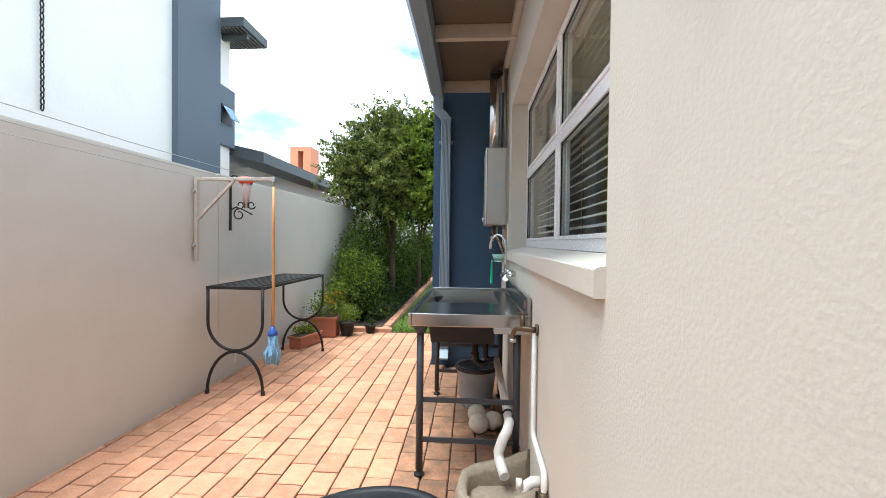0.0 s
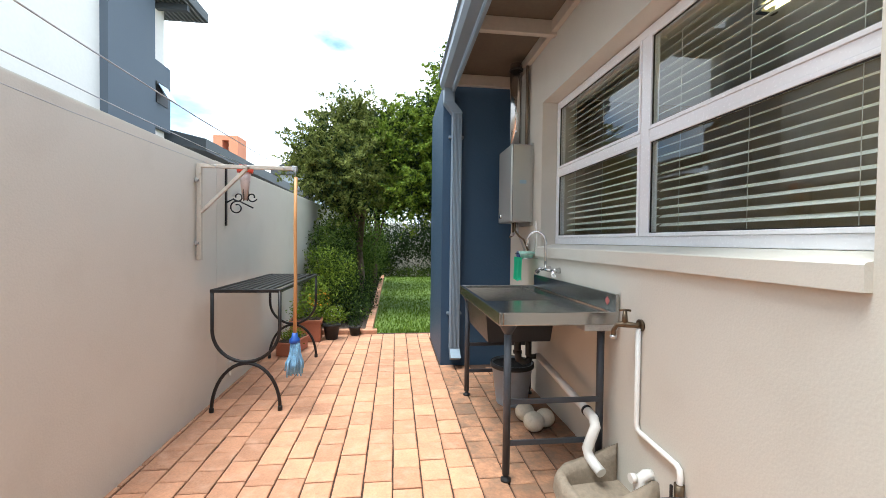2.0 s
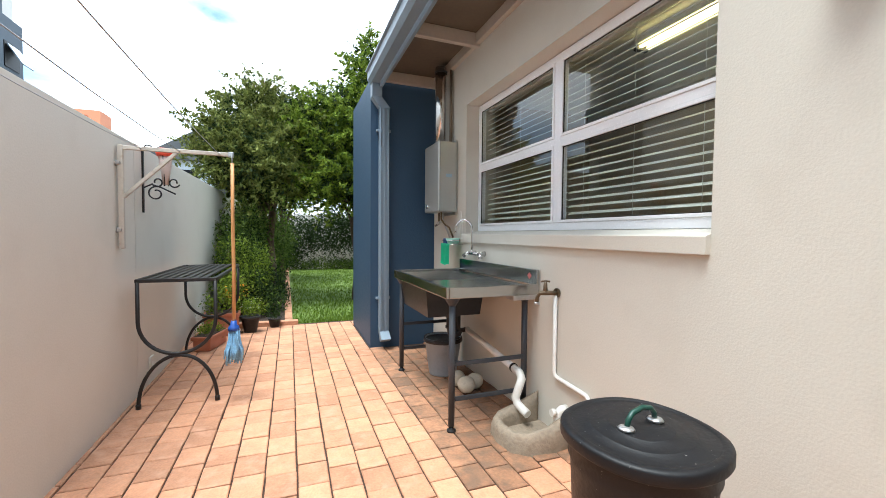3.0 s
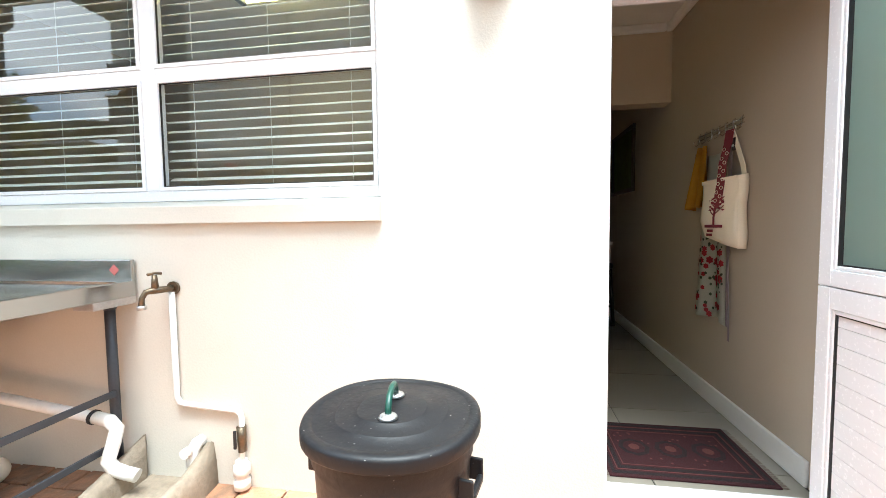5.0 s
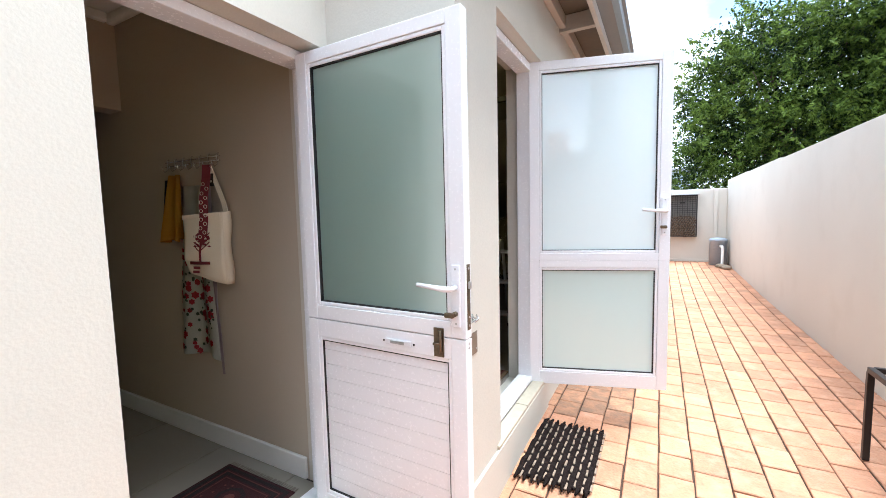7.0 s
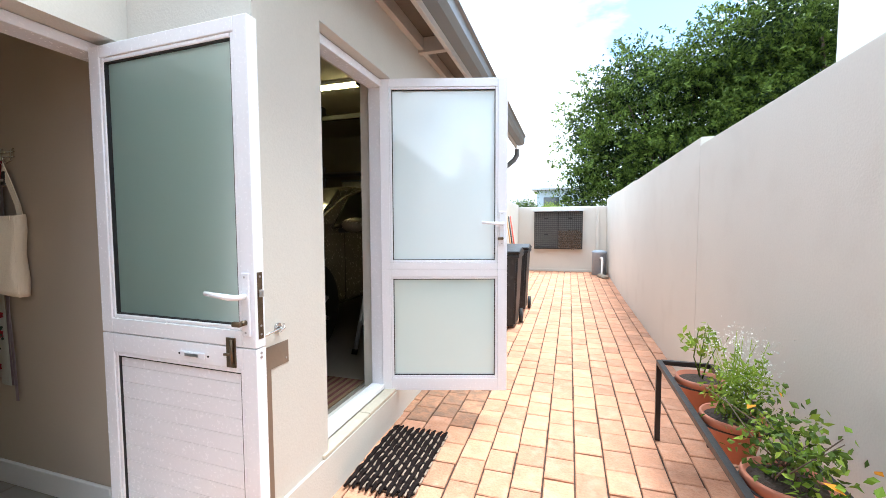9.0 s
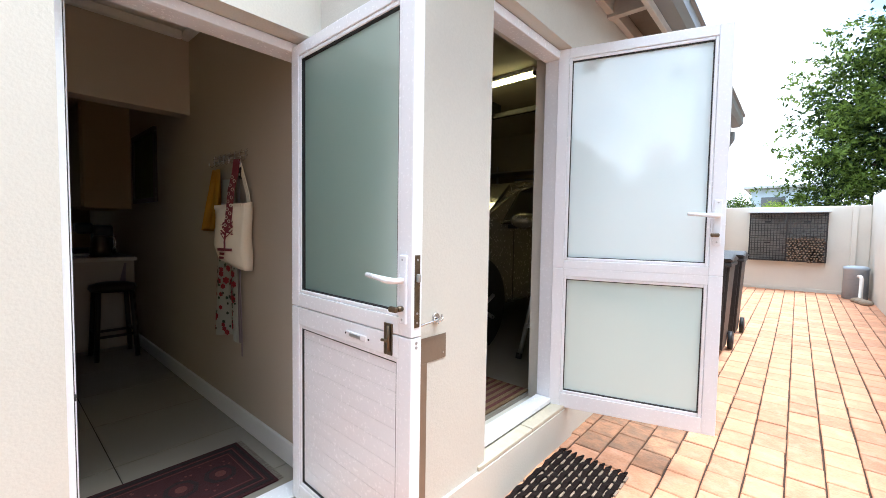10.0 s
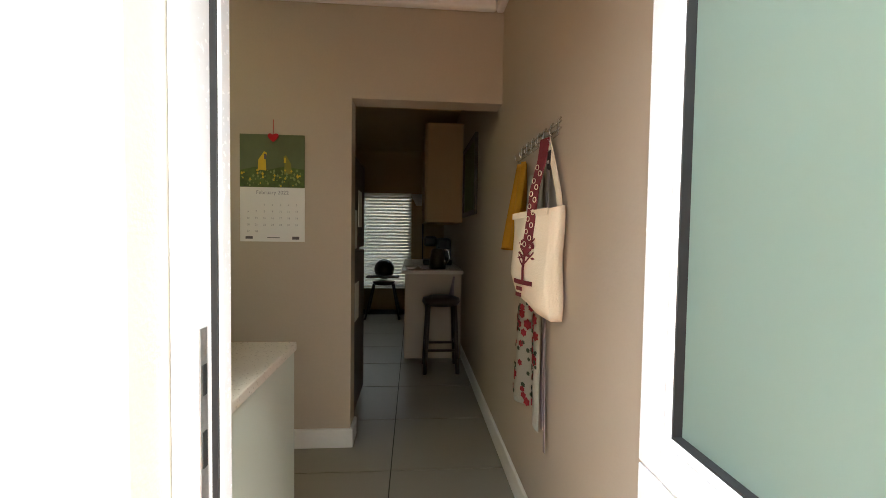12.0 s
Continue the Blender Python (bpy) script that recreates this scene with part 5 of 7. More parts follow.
part("scroll", T(scroll(0.09, -0.10, 0.055, 90, 470), 0.006, 8), BLACK_IRON, ts)
part("scroll", T(scroll(0.10, -0.01, 0.04, 200, 560), 0.006, 8), BLACK_IRON, ts)
part("scroll", T(scroll(0.21, -0.01, 0.04, -20, -380), 0.006, 8), BLACK_IRON, ts)
part("arm", T([(0.006, 0, -0.06), (0.06, 0, -0.03), (0.12, 0, -0.05), (0.22, 0, -0.10)], 0.006, 8), BLACK_IRON, ts)
for k in range(3):
    a = 2 * math.pi * k / 3 + 0.4
    part("stem", T([(0.155 + 0.018 * math.cos(a), 0.018 * math.sin(a), -0.04), (0.155 + 0.03 * math.cos(a), 0.03 * math.sin(a), 0.10), (0.155 + 0.05 * math.cos(a), 0.05 * math.sin(a), 0.22)], 0.004, 6), BLACK_IRON, ts)
cone = part("glass_cone", lathe(bmesh.new(), [(0.012, -0.03), (0.018, -0.03), (0.042, 0.14), (0.048, 0.20), (0.045, 0.20), (0.039, 0.14), (0.014, -0.02)], (0.155, 0, 0.0), 24), mat("frosted_torch_glass", (0.6, 0.5, 0.46), 0.3), ts, "pale frosted glass cone")
part("red_rim", lathe(bmesh.new(), [(0.044, 0.19), (0.060, 0.19), (0.064, 0.215), (0.062, 0.245), (0.055, 0.248), (0.044, 0.22)], (0.155, 0, 0.0), 24), RED_PLASTIC, cone, "red plastic rim")
sk = thing("socket_box", "small white socket box low on the wall", "socket", (BX, 4.42, 0.16))
part("cover", B(0.0, 0.02, -0.05, 0.05, -0.06, 0.06, bevel=0.004), PLASTER, sk)
part("switch", B(0.02, 0.026, -0.02, 0.02, -0.02, 0.02, bevel=0.002), PLASTER, sk)

# ---- mats ----
dm = thing("woven_door_mat", "black and grey woven strip door mat on the paving", "mat", (-1.05, -0.82, gz(-0.82)), 0)
dm.scale = (0.88, 0.95, 1)
for k in range(10):
    x = -0.185 + k * 0.041
    pts = [(x + 0.004 * math.sin(j * 0.9 + k), -0.30 + 0.6 * j / 24, 0.012 + 0.005 * math.sin(j * 1.57 + k * math.pi)) for j in range(25)]
    part("strip", strap(bmesh.new(), pts, (1, 0, 0), 0.026, 0.010), MAT_BLACK, dm)
    for j in range(8):
        y = -0.27 + j * 0.075 + (0.037 if k % 2 else 0)
        part("knot", B(x - 0.027, x - 0.014, y - 0.026, y + 0.026, 0.005, 0.0135, bevel=0.003), MAT_GREY, dm)
    part("tassel", T([(x, -0.295, 0.012), (x + rng.uniform(-0.01, 0.01), -0.335, 0.008)], [0.011, 0.006], 6), MAT_BLACK, dm)
    part("tassel", T([(x, 0.295, 0.012), (x + rng.uniform(-0.01, 0.01), 0.335, 0.008)], [0.011, 0.006], 6), MAT_BLACK, dm)
part("backing", B(-0.20, 0.20, -0.29, 0.29, 0.0, 0.006), MAT_BLACK, dm)

# ---- plant stand with terracotta pots ----
st = thing("plant_stand", "low black angle-iron plant stand along the wall", "plant stand", (-2.566, -0.45, gz(-1.0)))
st.scale = (1.15, 1, 1.09)
for s in (-1, 1):
    part("rail", B(0.118 * s - 0.012, 0.118 * s + 0.012, -0.98, 0.98, 0.42, 0.445, bevel=0.002), BLACK_IRON, st)
for y in (-0.98, 0.98):
    part("end_bar", B(-0.106, 0.106, y - 0.012, y + 0.012, 0.42, 0.445, bevel=0.002), BLACK_IRON, st)
    for s in (-1, 1):
        part("leg", B(0.118 * s - 0.012, 0.118 * s + 0.012, y - 0.012, y + 0.012, 0.0, 0.42, bevel=0.002), BLACK_IRON, st)
ring_y = (-0.70, -0.27, 0.16, 0.60)
for y in ring_y:
    part("ring", T([(0.106 * math.cos(t), y + 0.106 * math.sin(t), 0.425) for t in np.linspace(0, 2 * math.pi, 25)], 0.005, 6, caps=False), BLACK_IRON, st)


def pot(name, at, r, h_, material, label, group=""):
    p_ = thing(name, label, "plant pot", at, group=group)
    part("pot", lathe(bmesh.new(), [(0.0, 0.0), (r * 0.62, 0.0), (r * 0.9, h_ * 0.82), (r, h_ * 0.82), (r, h_ * 0.97), (r * 0.97, h_), (r * 0.9, h_), (r * 0.86, h_ * 0.86), (0.0, h_ * 0.86)], sides=36), material, p_)
    part("soil", lathe(bmesh.new(), [(0.0, h_ * 0.8), (r * 0.87, h_ * 0.8), (r * 0.865, h_ * 0.885), (r * 0.5, h_ * 0.90), (0.0, h_ * 0.89)], sides=24), SOIL, p_)
    return p_


def stems(parent, pts, material=None, r=0.004):
    for a, b_ in pts:
        a, b_ = Vector(a), Vector(b_)
        mid = (a + b_) / 2 + Vector(rng.normal(size=3) * 0.02)
        part("stem", T([a, mid, b_], [r, r * 0.8, r * 0.5], 5), material or LEAF_TREE, parent)


base = gz(-1.0) + 0.468 - 0.17 * 0.82
for k, (y, r) in enumerate(zip(ring_y, (0.100, 0.104, 0.104, 0.102))):
    p_ = pot("terracotta_pot", (-2.566, -0.45 + y, base), r * 1.13, 0.17, TERRACOTTA, "terracotta pot in a ring of the plant stand", "pots on the plant stand")
    if k == 0:
        stems(p_, [((0.0, 0, 0.17), (0.02, 0.02, 0.42)), ((0.0, 0.03, 0.17), (-0.05, 0.05, 0.34)), ((0.0, -0.03, 0.17), (-0.04, -0.08, 0.40))])
        leaves_mesh("foliage", np.concatenate([clumped([(0.0, 0.0, 0.36, 0.09, 0.11, 0.09)], 60, 0.2, 0.02, 3), np.array([(0.02, 0.02, 0.42), (-0.03, 0.03, 0.40), (-0.06, 0.06, 0.34), (0.04, 0.06, 0.37), (-0.06, -0.09, 0.41), (-0.02, -0.10, 0.39), (0.03, -0.05, 0.34), (0.05, 0.0, 0.39), (0.0, 0.07, 0.31), (-0.04, 0.0, 0.30), (0.07, 0.03, 0.33), (0.02, -0.06, 0.29)])]), 0.024, LEAF_LIME, p_, 1.8)
    elif k == 1:
        tips = [(rng.normal() * 0.06 - 0.03, rng.normal() * 0.09 - 0.05, rng.uniform(0.30, 0.50)) for _ in range(30)]
        stems(p_, [((0.03 * rng.normal(), 0.03 * rng.normal(), 0.17), t) for t in tips], LEAF_LIME, 0.0025)
        leaves_mesh("foliage", clumped([(-0.02, 0.01, 0.29, 0.10, 0.13, 0.13)], 900, 0.1, 0.025), 0.011, LEAF_LIME, p_, 2.2)
        leaves_mesh("lower_leaves", clumped([(-0.02, 0.05, 0.24, 0.11, 0.12, 0.06)], 180, 0.2, 0.03), 0.018, LEAF_TREE, p_, 1.8)
        fl = np.concatenate([np.array(t) + rng.normal(size=(18, 3)) * 0.03 for t in tips])
        leaves_mesh("blossom", fl, 0.0075, PETAL, p_, 1.2, 0.0)
    else:
        tips = [(rng.normal() * 0.08, rng.normal() * 0.12, rng.uniform(0.24, 0.36)) for _ in range(12)]
        stems(p_, [((0.03 * rng.normal(), 0.03 * rng.normal(), 0.17), t) for t in tips], BARK, 0.003)
        leaves_mesh("foliage", clumped([(-0.01, 0, 0.26, 0.11, 0.15, 0.10)], 420, 0.2, 0.03, 5), 0.018, LEAF_TREE if k == 2 else LEAF_BRIGHT, p_, 1.5)
        leaves_mesh("pale_leaves", clumped([(0.0, 0, 0.29, 0.12, 0.15, 0.09)], 160, 0.3, 0.03, 4), 0.018, LEAF_LIME, p_, 1.5)
        leaves_mesh("yellow_leaves", [(0.06, -0.10, 0.34), (0.09, 0.05, 0.36), (-0.03, -0.12, 0.38)], 0.03, FLOWER_ORANGE, p_, 1.4)

# ---- wheelie bins and yard end ----
def wheelie(at, turn, label, marked):
    wb = thing("wheelie_bin", label, "wheelie bin", at, turn, group="wheelie bins")
    b = bmesh.new()
    lowr, upr = (-0.20, 0.20, -0.22, 0.20), (-0.25, 0.25, -0.27, 0.27)
    lv = [b.verts.new(v) for v in ((lowr[0], lowr[2], 0.03), (lowr[1], lowr[2], 0.03), (lowr[1], lowr[3], 0.03), (lowr[0], lowr[3], 0.03))]
    uv = [b.verts.new(v) for v in ((upr[0], upr[2], 0.98), (upr[1], upr[2], 0.98), (upr[1], upr[3], 0.98), (upr[0], upr[3], 0.98))]
    b.faces.new(lv[::-1])
    b.faces.new(uv)
    for k in range(4):
        b.faces.new((lv[k], lv[(k + 1) % 4], uv[(k + 1) % 4], uv[k]))
    bmesh.ops.bevel(b, geom=b.edges[:], offset=0.03, segments=2, affect="EDGES")
    part("body", b, BLACK_PLASTIC, wb)
    part("rim", B(-0.27, 0.27, -0.285, 0.285, 0.945, 0.99, bevel=0.012), BLACK_PLASTIC, wb)
    b = bmesh.new()
    prism(b, [(-0.275, -0.30, 0.992), (-0.275, 0.28, 0.992), (-0.275, 0.30, 1.03), (-0.275, 0.0, 1.075), (-0.275, -0.28, 1.03)], (0.55, 0, 0))
    bmesh.ops.bevel(b, geom=b.edges[:], offset=0.012, segments=2, affect="EDGES")
    part("lid", b, BLACK_PLASTIC, wb)
    part("grip_bar", T([(-0.22, -0.30, 0.99), (-0.22, -0.36, 0.99), (0.22, -0.36, 0.99), (0.22, -0.30, 0.99)], 0.014, 10), BLACK_PLASTIC, wb)
    for s in (-1, 1):
        wh = part("wheel", T([(0.215 * s, -0.24, 0.10), (0.265 * s, -0.24, 0.10)], 0.10, 28), RUBBER, wb)
        part("hub", T([(0.262 * s, -0.24, 0.10), (0.272 * s, -0.24, 0.10)], 0.05, 20), IRON, wh)
    if marked:
        lb = part("label_plate", B(-0.03, 0.10, 0.258, 0.262, 0.52, 0.82, bevel=0.001), PAPER, wb, "white street-number plate")
        for z_, w_ in ((0.76, 0.05), (0.56, 0.07)):
            part("lettering_bar", B(0.02 - w_ / 2, 0.02 + w_ / 2, 0.262, 0.2635, z_, z_ + 0.03), INK, lb)
    wb.scale = (0.80, 0.9, 0.93)
    return wb


wheelie((-1.135, -3.93, gz(-3.93)), 0, "black plastic wheelie bin with a white number plate", True)
wheelie((-1.15, -4.88, gz(-4.88)), 0, "black plastic wheelie bin behind the first", False)
for k, (x, c) in enumerate(((-0.80, WOOD), (-0.84, DARK_WOOD), (-0.88, RED_PLASTIC))):
    br = thing("broom", "old garden broom leaning on the garage wall", "broom", (x - 0.18, -5.55 + 0.07 * k, gz(-5.6)), group="garden tools")
    part("handle", T([(-0.12, 0.0, 0.12), (0.06, 0.0, 1.42)], 0.012, 8), c, br)
    part("head", B(-0.20, -0.07, -0.04, 0.04, 0.0, 0.13, bevel=0.01), DARK_WOOD if k else TEAL, br)

cage = thing("firewood_rack", "wall-hung mesh rack half filled with split logs", "log rack", (-1.635, -9.85, 1.19))
for x0, x1, z0, z1 in ((-0.60, 0.60, 0.45, 0.48), (-0.60, 0.60, -0.48, -0.46), (-0.60, -0.575, -0.46, 0.45), (0.575, 0.60, -0.46, 0.45), (-0.0125, 0.0125, -0.46, 0.45)):
    part("bar", B(x0, x1, 0.16, 0.185, z0, z1, bevel=0.002), BLACK_IRON, cage)
part("top_sheet", B(-0.63, 0.63, 0.003, 0.22, 0.482, 0.50, bevel=0.003), GALV, cage)
part("base_sheet", B(-0.60, 0.60, 0.003, 0.18, -0.49, -0.482), BLACK_IRON, cage)
# added grey sheet standing in for the shaded wall behind the mesh
part("back_sheet", B(-0.60, 0.60, 0.003, 0.01, -0.47, 0.47), mat("wall_shade_behind_rack", (0.20, 0.19, 0.175), 0.8), cage)
for k in range(23):
    x = -0.55 + k * 0.05
    part("mesh_wire", T([(x, 0.172, -0.46), (x, 0.172, 0.45)], 0.006, 5), BLACK_IRON, cage)
for k in range(18):
    z_ = -0.43 + k * 0.05
    part("mesh_wire", T([(-0.58, 0.175, z_), (0.58, 0.175, z_)], 0.006, 5), BLACK_IRON, cage)
for x, z_ in ((-0.3, 0.30), (0.3, 0.30), (0.3, -0.12)):
    part("tag", B(x - 0.05, x + 0.05, 0.178, 0.186, z_ - 0.015, z_ + 0.015), BLACK_IRON, cage)
for i in range(11):
    for j in range(10):
        x = -0.55 + 0.05 * i + (0.025 if j % 2 else 0) + rng.normal() * 0.006
        z_ = -0.45 + 0.046 * j + rng.normal() * 0.006
        if x > 0.0 and not (j == 9 and x < 0.15):
            continue
        part("log", T([(x, 0.02, z_), (x + rng.normal() * 0.01, 0.20 + rng.uniform(-0.02, 0.03), z_ + rng.normal() * 0.01)], rng.uniform(0.020, 0.027), 7), LOG, cage)
        part("log_face", T([(x, 0.205, z_), (x, 0.232, z_)], 0.015, 7), LOG_END, cage)
pump = thing("pump_cover", "grey plastic pump cover beside the wall", "pump cover", (-2.62, -9.35, gz(-9.35)))
part("cover", lathe(bmesh.new(), [(0.0, 0.0), (0.17, 0.0), (0.165, 0.52), (0.175, 0.525), (0.17, 0.57), (0.12, 0.59), (0.0, 0.60)], sides=24), GREY_PLASTIC, pump)
part("pipe", T([(-0.02, 0.18, 0.42), (-0.04, 0.26, 0.42), (-0.05, 0.28, 0.38), (-0.05, 0.28, 0.05), (-0.02, 0.30, 0.03)], 0.028, 10), PVC, pump)
for k in range(3):
    b = ball(bmesh.new(), (0, 0, 0), 0.09, 0.55, 2)
    for v in b.verts:
        v.co *= 1 + 0.2 * noise.noise(v.co * 14 + Vector((k * 5, 0, 0)))
    rk = solid("rock", b, CONCRETE, "rough stone lying by the pump pipe", "stone", group="stones")
    rk.location = (-2.62 - 0.04 * k, -8.95 + 0.16 * k, gz(-8.8) + 0.035)

# lamp on the house wall over the bin
wl_ = thing("wall_lamp", "round bulkhead lamp high on the house wall", "lamp", (HX, 1.215, 2.045))
part("base", T([(0, 0, 0), (-0.03, 0, 0)], 0.09, 28), GALV, wl_)
part("shade", ball(bmesh.new(), (-0.04, 0, 0), 0.078, 0.9, 3), mat("opal_glass", (0.7, 0.68, 0.6), 0.3), wl_, "opal glass bowl")


# ---- scullery and passage ----
cb = thing("base_cabinet", "pale green-grey base cabinet under the window", "cabinet", (HI + 0.02, 0.862, 0.0))
part("body", B(0.0, 0.56, 0.0, 2.6, 0.0, 0.86, bevel=0.002), CABINET, cb)
part("end_panel", B(0.0, 0.578, -0.016, -0.001, 0.004, 0.86, bevel=0.002), CABINET, cb)
for k in range(4):
    dr = part("door", B(0.562, 0.578, 0.01 + 0.65 * k, 0.64 + 0.65 * k, 0.10, 0.85, bevel=0.003), CABINET, cb)
    part("pull", T([(0.578, 0.56 + 0.65 * k, 0.70), (0.605, 0.56 + 0.65 * k, 0.71), (0.605, 0.56 + 0.65 * k, 0.80), (0.578, 0.56 + 0.65 * k, 0.81)], 0.005, 6), CHROME, dr)
solid("worktop", B(HI + 0.004, 0.668, 0.84, 3.50, 0.861, 0.891, bevel=0.004), COUNTER, "cream stone worktop on the base cabinets", "worktop")

cal = thing("wall_calendar", "February wall calendar with a green bird photo", "calendar", (1.614, 1.24, 1.525))
part("page", B(-0.004, -0.001, -0.18, 0.18, -0.305, 0.005), PAPER, cal)
part("photo", B(-0.005, -0.001, -0.18, 0.18, 0.006, 0.305), PHOTO_SAGE, cal, "printed photo of a meadow")
b = bmesh.new()
prism(b, [(-0.0062, -0.178, 0.008), (-0.0062, 0.178, 0.008), (-0.0062, 0.178, 0.10), (-0.0062, 0.10, 0.12), (-0.0062, 0.02, 0.105), (-0.0062, -0.06, 0.125), (-0.0062, -0.178, 0.11)], (0.001, 0, 0))
part("meadow_print", b, PHOTO_GREEN, cal)
for (y, z_, s) in ((0.055, 0.15, 1.0), (-0.085, 0.13, -0.9)):
    b = bmesh.new()
    prism(b, [(-0.0072, y - 0.022 * s, z_ - 0.05), (-0.0072, y + 0.025 * s, z_ - 0.045), (-0.0072, y + 0.022 * s, z_ + 0.01), (-0.0072, y - 0.01 * s, z_ + 0.06), (-0.0072, y - 0.026 * s, z_ + 0.05), (-0.0072, y - 0.018 * s, z_ + 0.02)], (0.0008, 0, 0))
    part("bird_print", b, YELLOW if s > 0 else BIRD_OLIVE, cal)
    part("throat_print", B(-0.0080, -0.0073, y - 0.016 * s - 0.006, y - 0.016 * s + 0.006, z_ + 0.015, z_ + 0.045), INK if s > 0 else YELLOW, cal)


for k in range(70):
    y, z_ = rng.uniform(-0.172, 0.172), rng.uniform(0.012, 0.105)
    s = rng.uniform(0.003, 0.008)
    part("petal_print", prism(bmesh.new(), [(-0.0075, y - s, z_), (-0.0075, y, z_ + s * 1.6), (-0.0075, y + s, z_), (-0.0075, y, z_ - s)], (0.0008, 0, 0)), (YELLOW, PHOTO_LIGHT, PHOTO_LIGHT)[k % 3], cal)


def text(name, body, size, m, material, parent):
    cu = bpy.data.curves.new(name, "FONT")
    cu.body, cu.size, cu.align_x, cu.extrude = body, size, "CENTER", 0.0003
    cu.materials.append(material)
    ob = new(name, cu)
    ob.parent, ob.matrix_local = parent, m
    return ob


FACE_WEST = Matrix(((0, 0, -1, 0), (-1, 0, 0, 0), (0, 1, 0, 0), (0, 0, 0, 1)))
text("month_title", "February 2022", 0.031, Matrix.Translation((-0.0048, 0, -0.034)) @ FACE_WEST, FAINT_INK, cal)
day = 1
for week in range(5):
    for d in range(7):
        if (week == 0 and d < 2) or day > 28:
            continue
        text("day_number", str(day), 0.016, Matrix.Translation((-0.0048, 0.135 - 0.045 * d, -0.10 - 0.038 * week)) @ FACE_WEST, FAINT_INK, cal)
        day += 1
part("lettering_bar", B(-0.0048, -0.004, 0.11, 0.15, -0.29, -0.275), INK, cal)
part("lettering_bar", B(-0.0048, -0.004, -0.15, -0.11, -0.292, -0.275), INK, cal)
part("lettering_bar", B(-0.0048, -0.004, -0.04, 0.03, -0.284, -0.28), INK, cal)
ht = thing("heart_ornament", "small red felt heart hung over the calendar", "ornament", (1.604, 1.232, 1.815))
b = bmesh.new()
prism(b, [(0, 0.0, -0.03), (0, 0.028, -0.004), (0, 0.03, 0.012), (0, 0.017, 0.02), (0, 0.0, 0.008), (0, -0.017, 0.02), (0, -0.03, 0.012), (0, -0.028, -0.004)], (-0.012, 0, 0))
bmesh.ops.bevel(b, geom=b.edges[:], offset=0.003, segments=2, affect="EDGES")
part("heart", b, RED_WOOL, ht)
part("string", T([(-0.005, 0, 0.008), (0.004, 0, 0.10)], 0.0015, 5), RED_WOOL, ht)

# hooks, bag, cloths on the passage wall
hr = thing("hook_rail", "chrome wire hook rail on the passage wall", "hook rail", (0.865, PY, 1.665))
part("rail", T([(-0.26, 0.012, 0.012), (0.26, 0.012, 0.012)], 0.004, 8), CHROME, hr)
part("rail", T([(-0.26, 0.012, -0.012), (0.26, 0.012, -0.012)], 0.004, 8), CHROME, hr)
for k in range(7):
    x = -0.24 + 0.08 * k
    part("hook", T([(x, 0.004, 0.03), (x, 0.014, 0.02), (x, 0.014, -0.03), (x, 0.03, -0.045), (x, 0.045, -0.03), (x, 0.045, -0.015)], 0.0035, 7), CHROME, hr)


def cloth(name, parent, x0, x1, z_top, z_bot, y, depth, material, folds=3.0, taper=0.0, label="", rows=14, cols=22, skew=0.0):
    b = bmesh.new()
    g = []
    for j in range(rows + 1):
        t = j / rows
        row_ = []
        for i in range(cols + 1):
            u = i / cols
            w = (x1 - x0) * (1 - taper * (1 - t))
            cx = (x0 + x1) / 2 + skew * t
            row_.append(b.verts.new((cx + (u - 0.5) * w, y + depth * (0.35 + 0.65 * t) * (0.5 + 0.5 * math.sin(folds * math.pi * u + 0.7 * t)), z_top + (z_bot - z_top) * t + 0.012 * math.sin(5 * u) * t)))
        g.append(row_)
    for r, s in zip(g, g[1:]):
        for i in range(cols):
            b.faces.new((r[i], r[i + 1], s[i + 1], s[i])).smooth = True
    bmesh.ops.solidify(b, geom=b.faces[:], thickness=0.004)
    return part(name, b, material, parent, label)


bag = thing("tote_bag", "cream canvas tote bag with a maroon tree print", "bag", (0.675, PY, 0.975))


def bag_front(u, z_, lift=0.0):
    """A point on the bulging printed face, u from the near side (0) to the far side (1)."""
    return Vector((-0.135 + 0.245 * u - 0.25 * lift, 0.068 + 0.062 * u + 0.020 * math.sin(math.pi * u) * math.sin(math.pi * min(1, 0.2 + z_ / 0.5)) + lift, z_))


b = bmesh.new()
rings_ = []
for j in range(15):
    t = j / 14
    ring_ = []
    for k in range(17):
        u = k / 16
        low_ = 0.012 + 0.055 * u
        p_ = bag_front(u, low_ + (0.395 - 0.012 * u - low_) * t)
        pinch = 0.75 + 0.25 * min(1, t * 3.5)
        p_.y = 0.02 + (p_.y - 0.02) * pinch + 0.006 * math.sin(7 * u + 5 * t)
        ring_.append(b.verts.new(p_))
    for k in range(9):
        u = 1 - k / 8
        low_ = 0.012 + 0.055 * u
        ring_.append(b.verts.new((-0.135 + 0.27 * u - (0.008 * math.sin(9 * t) if k == 8 else 0), 0.016 + 0.012 * u, low_ + (0.405 - 0.012 * u - low_) * t)))
    rings_.append(ring_)
for r, s in zip(rings_, rings_[1:]):
    for k in range(len(r)):
        b.faces.new((r[k], r[(k + 1) % len(r)], s[(k + 1) % len(r)], s[k])).smooth = True
b.faces.new(rings_[0][::-1])
part("bag_body", b, CANVAS, bag)
part("hem", strap(bmesh.new(), [bag_front(u, 0.385 - 0.012 * u, 0.003) for u in np.linspace(0.02, 0.98, 12)], (0, 0, 1), 0.022, 0.003), CANVAS, bag)
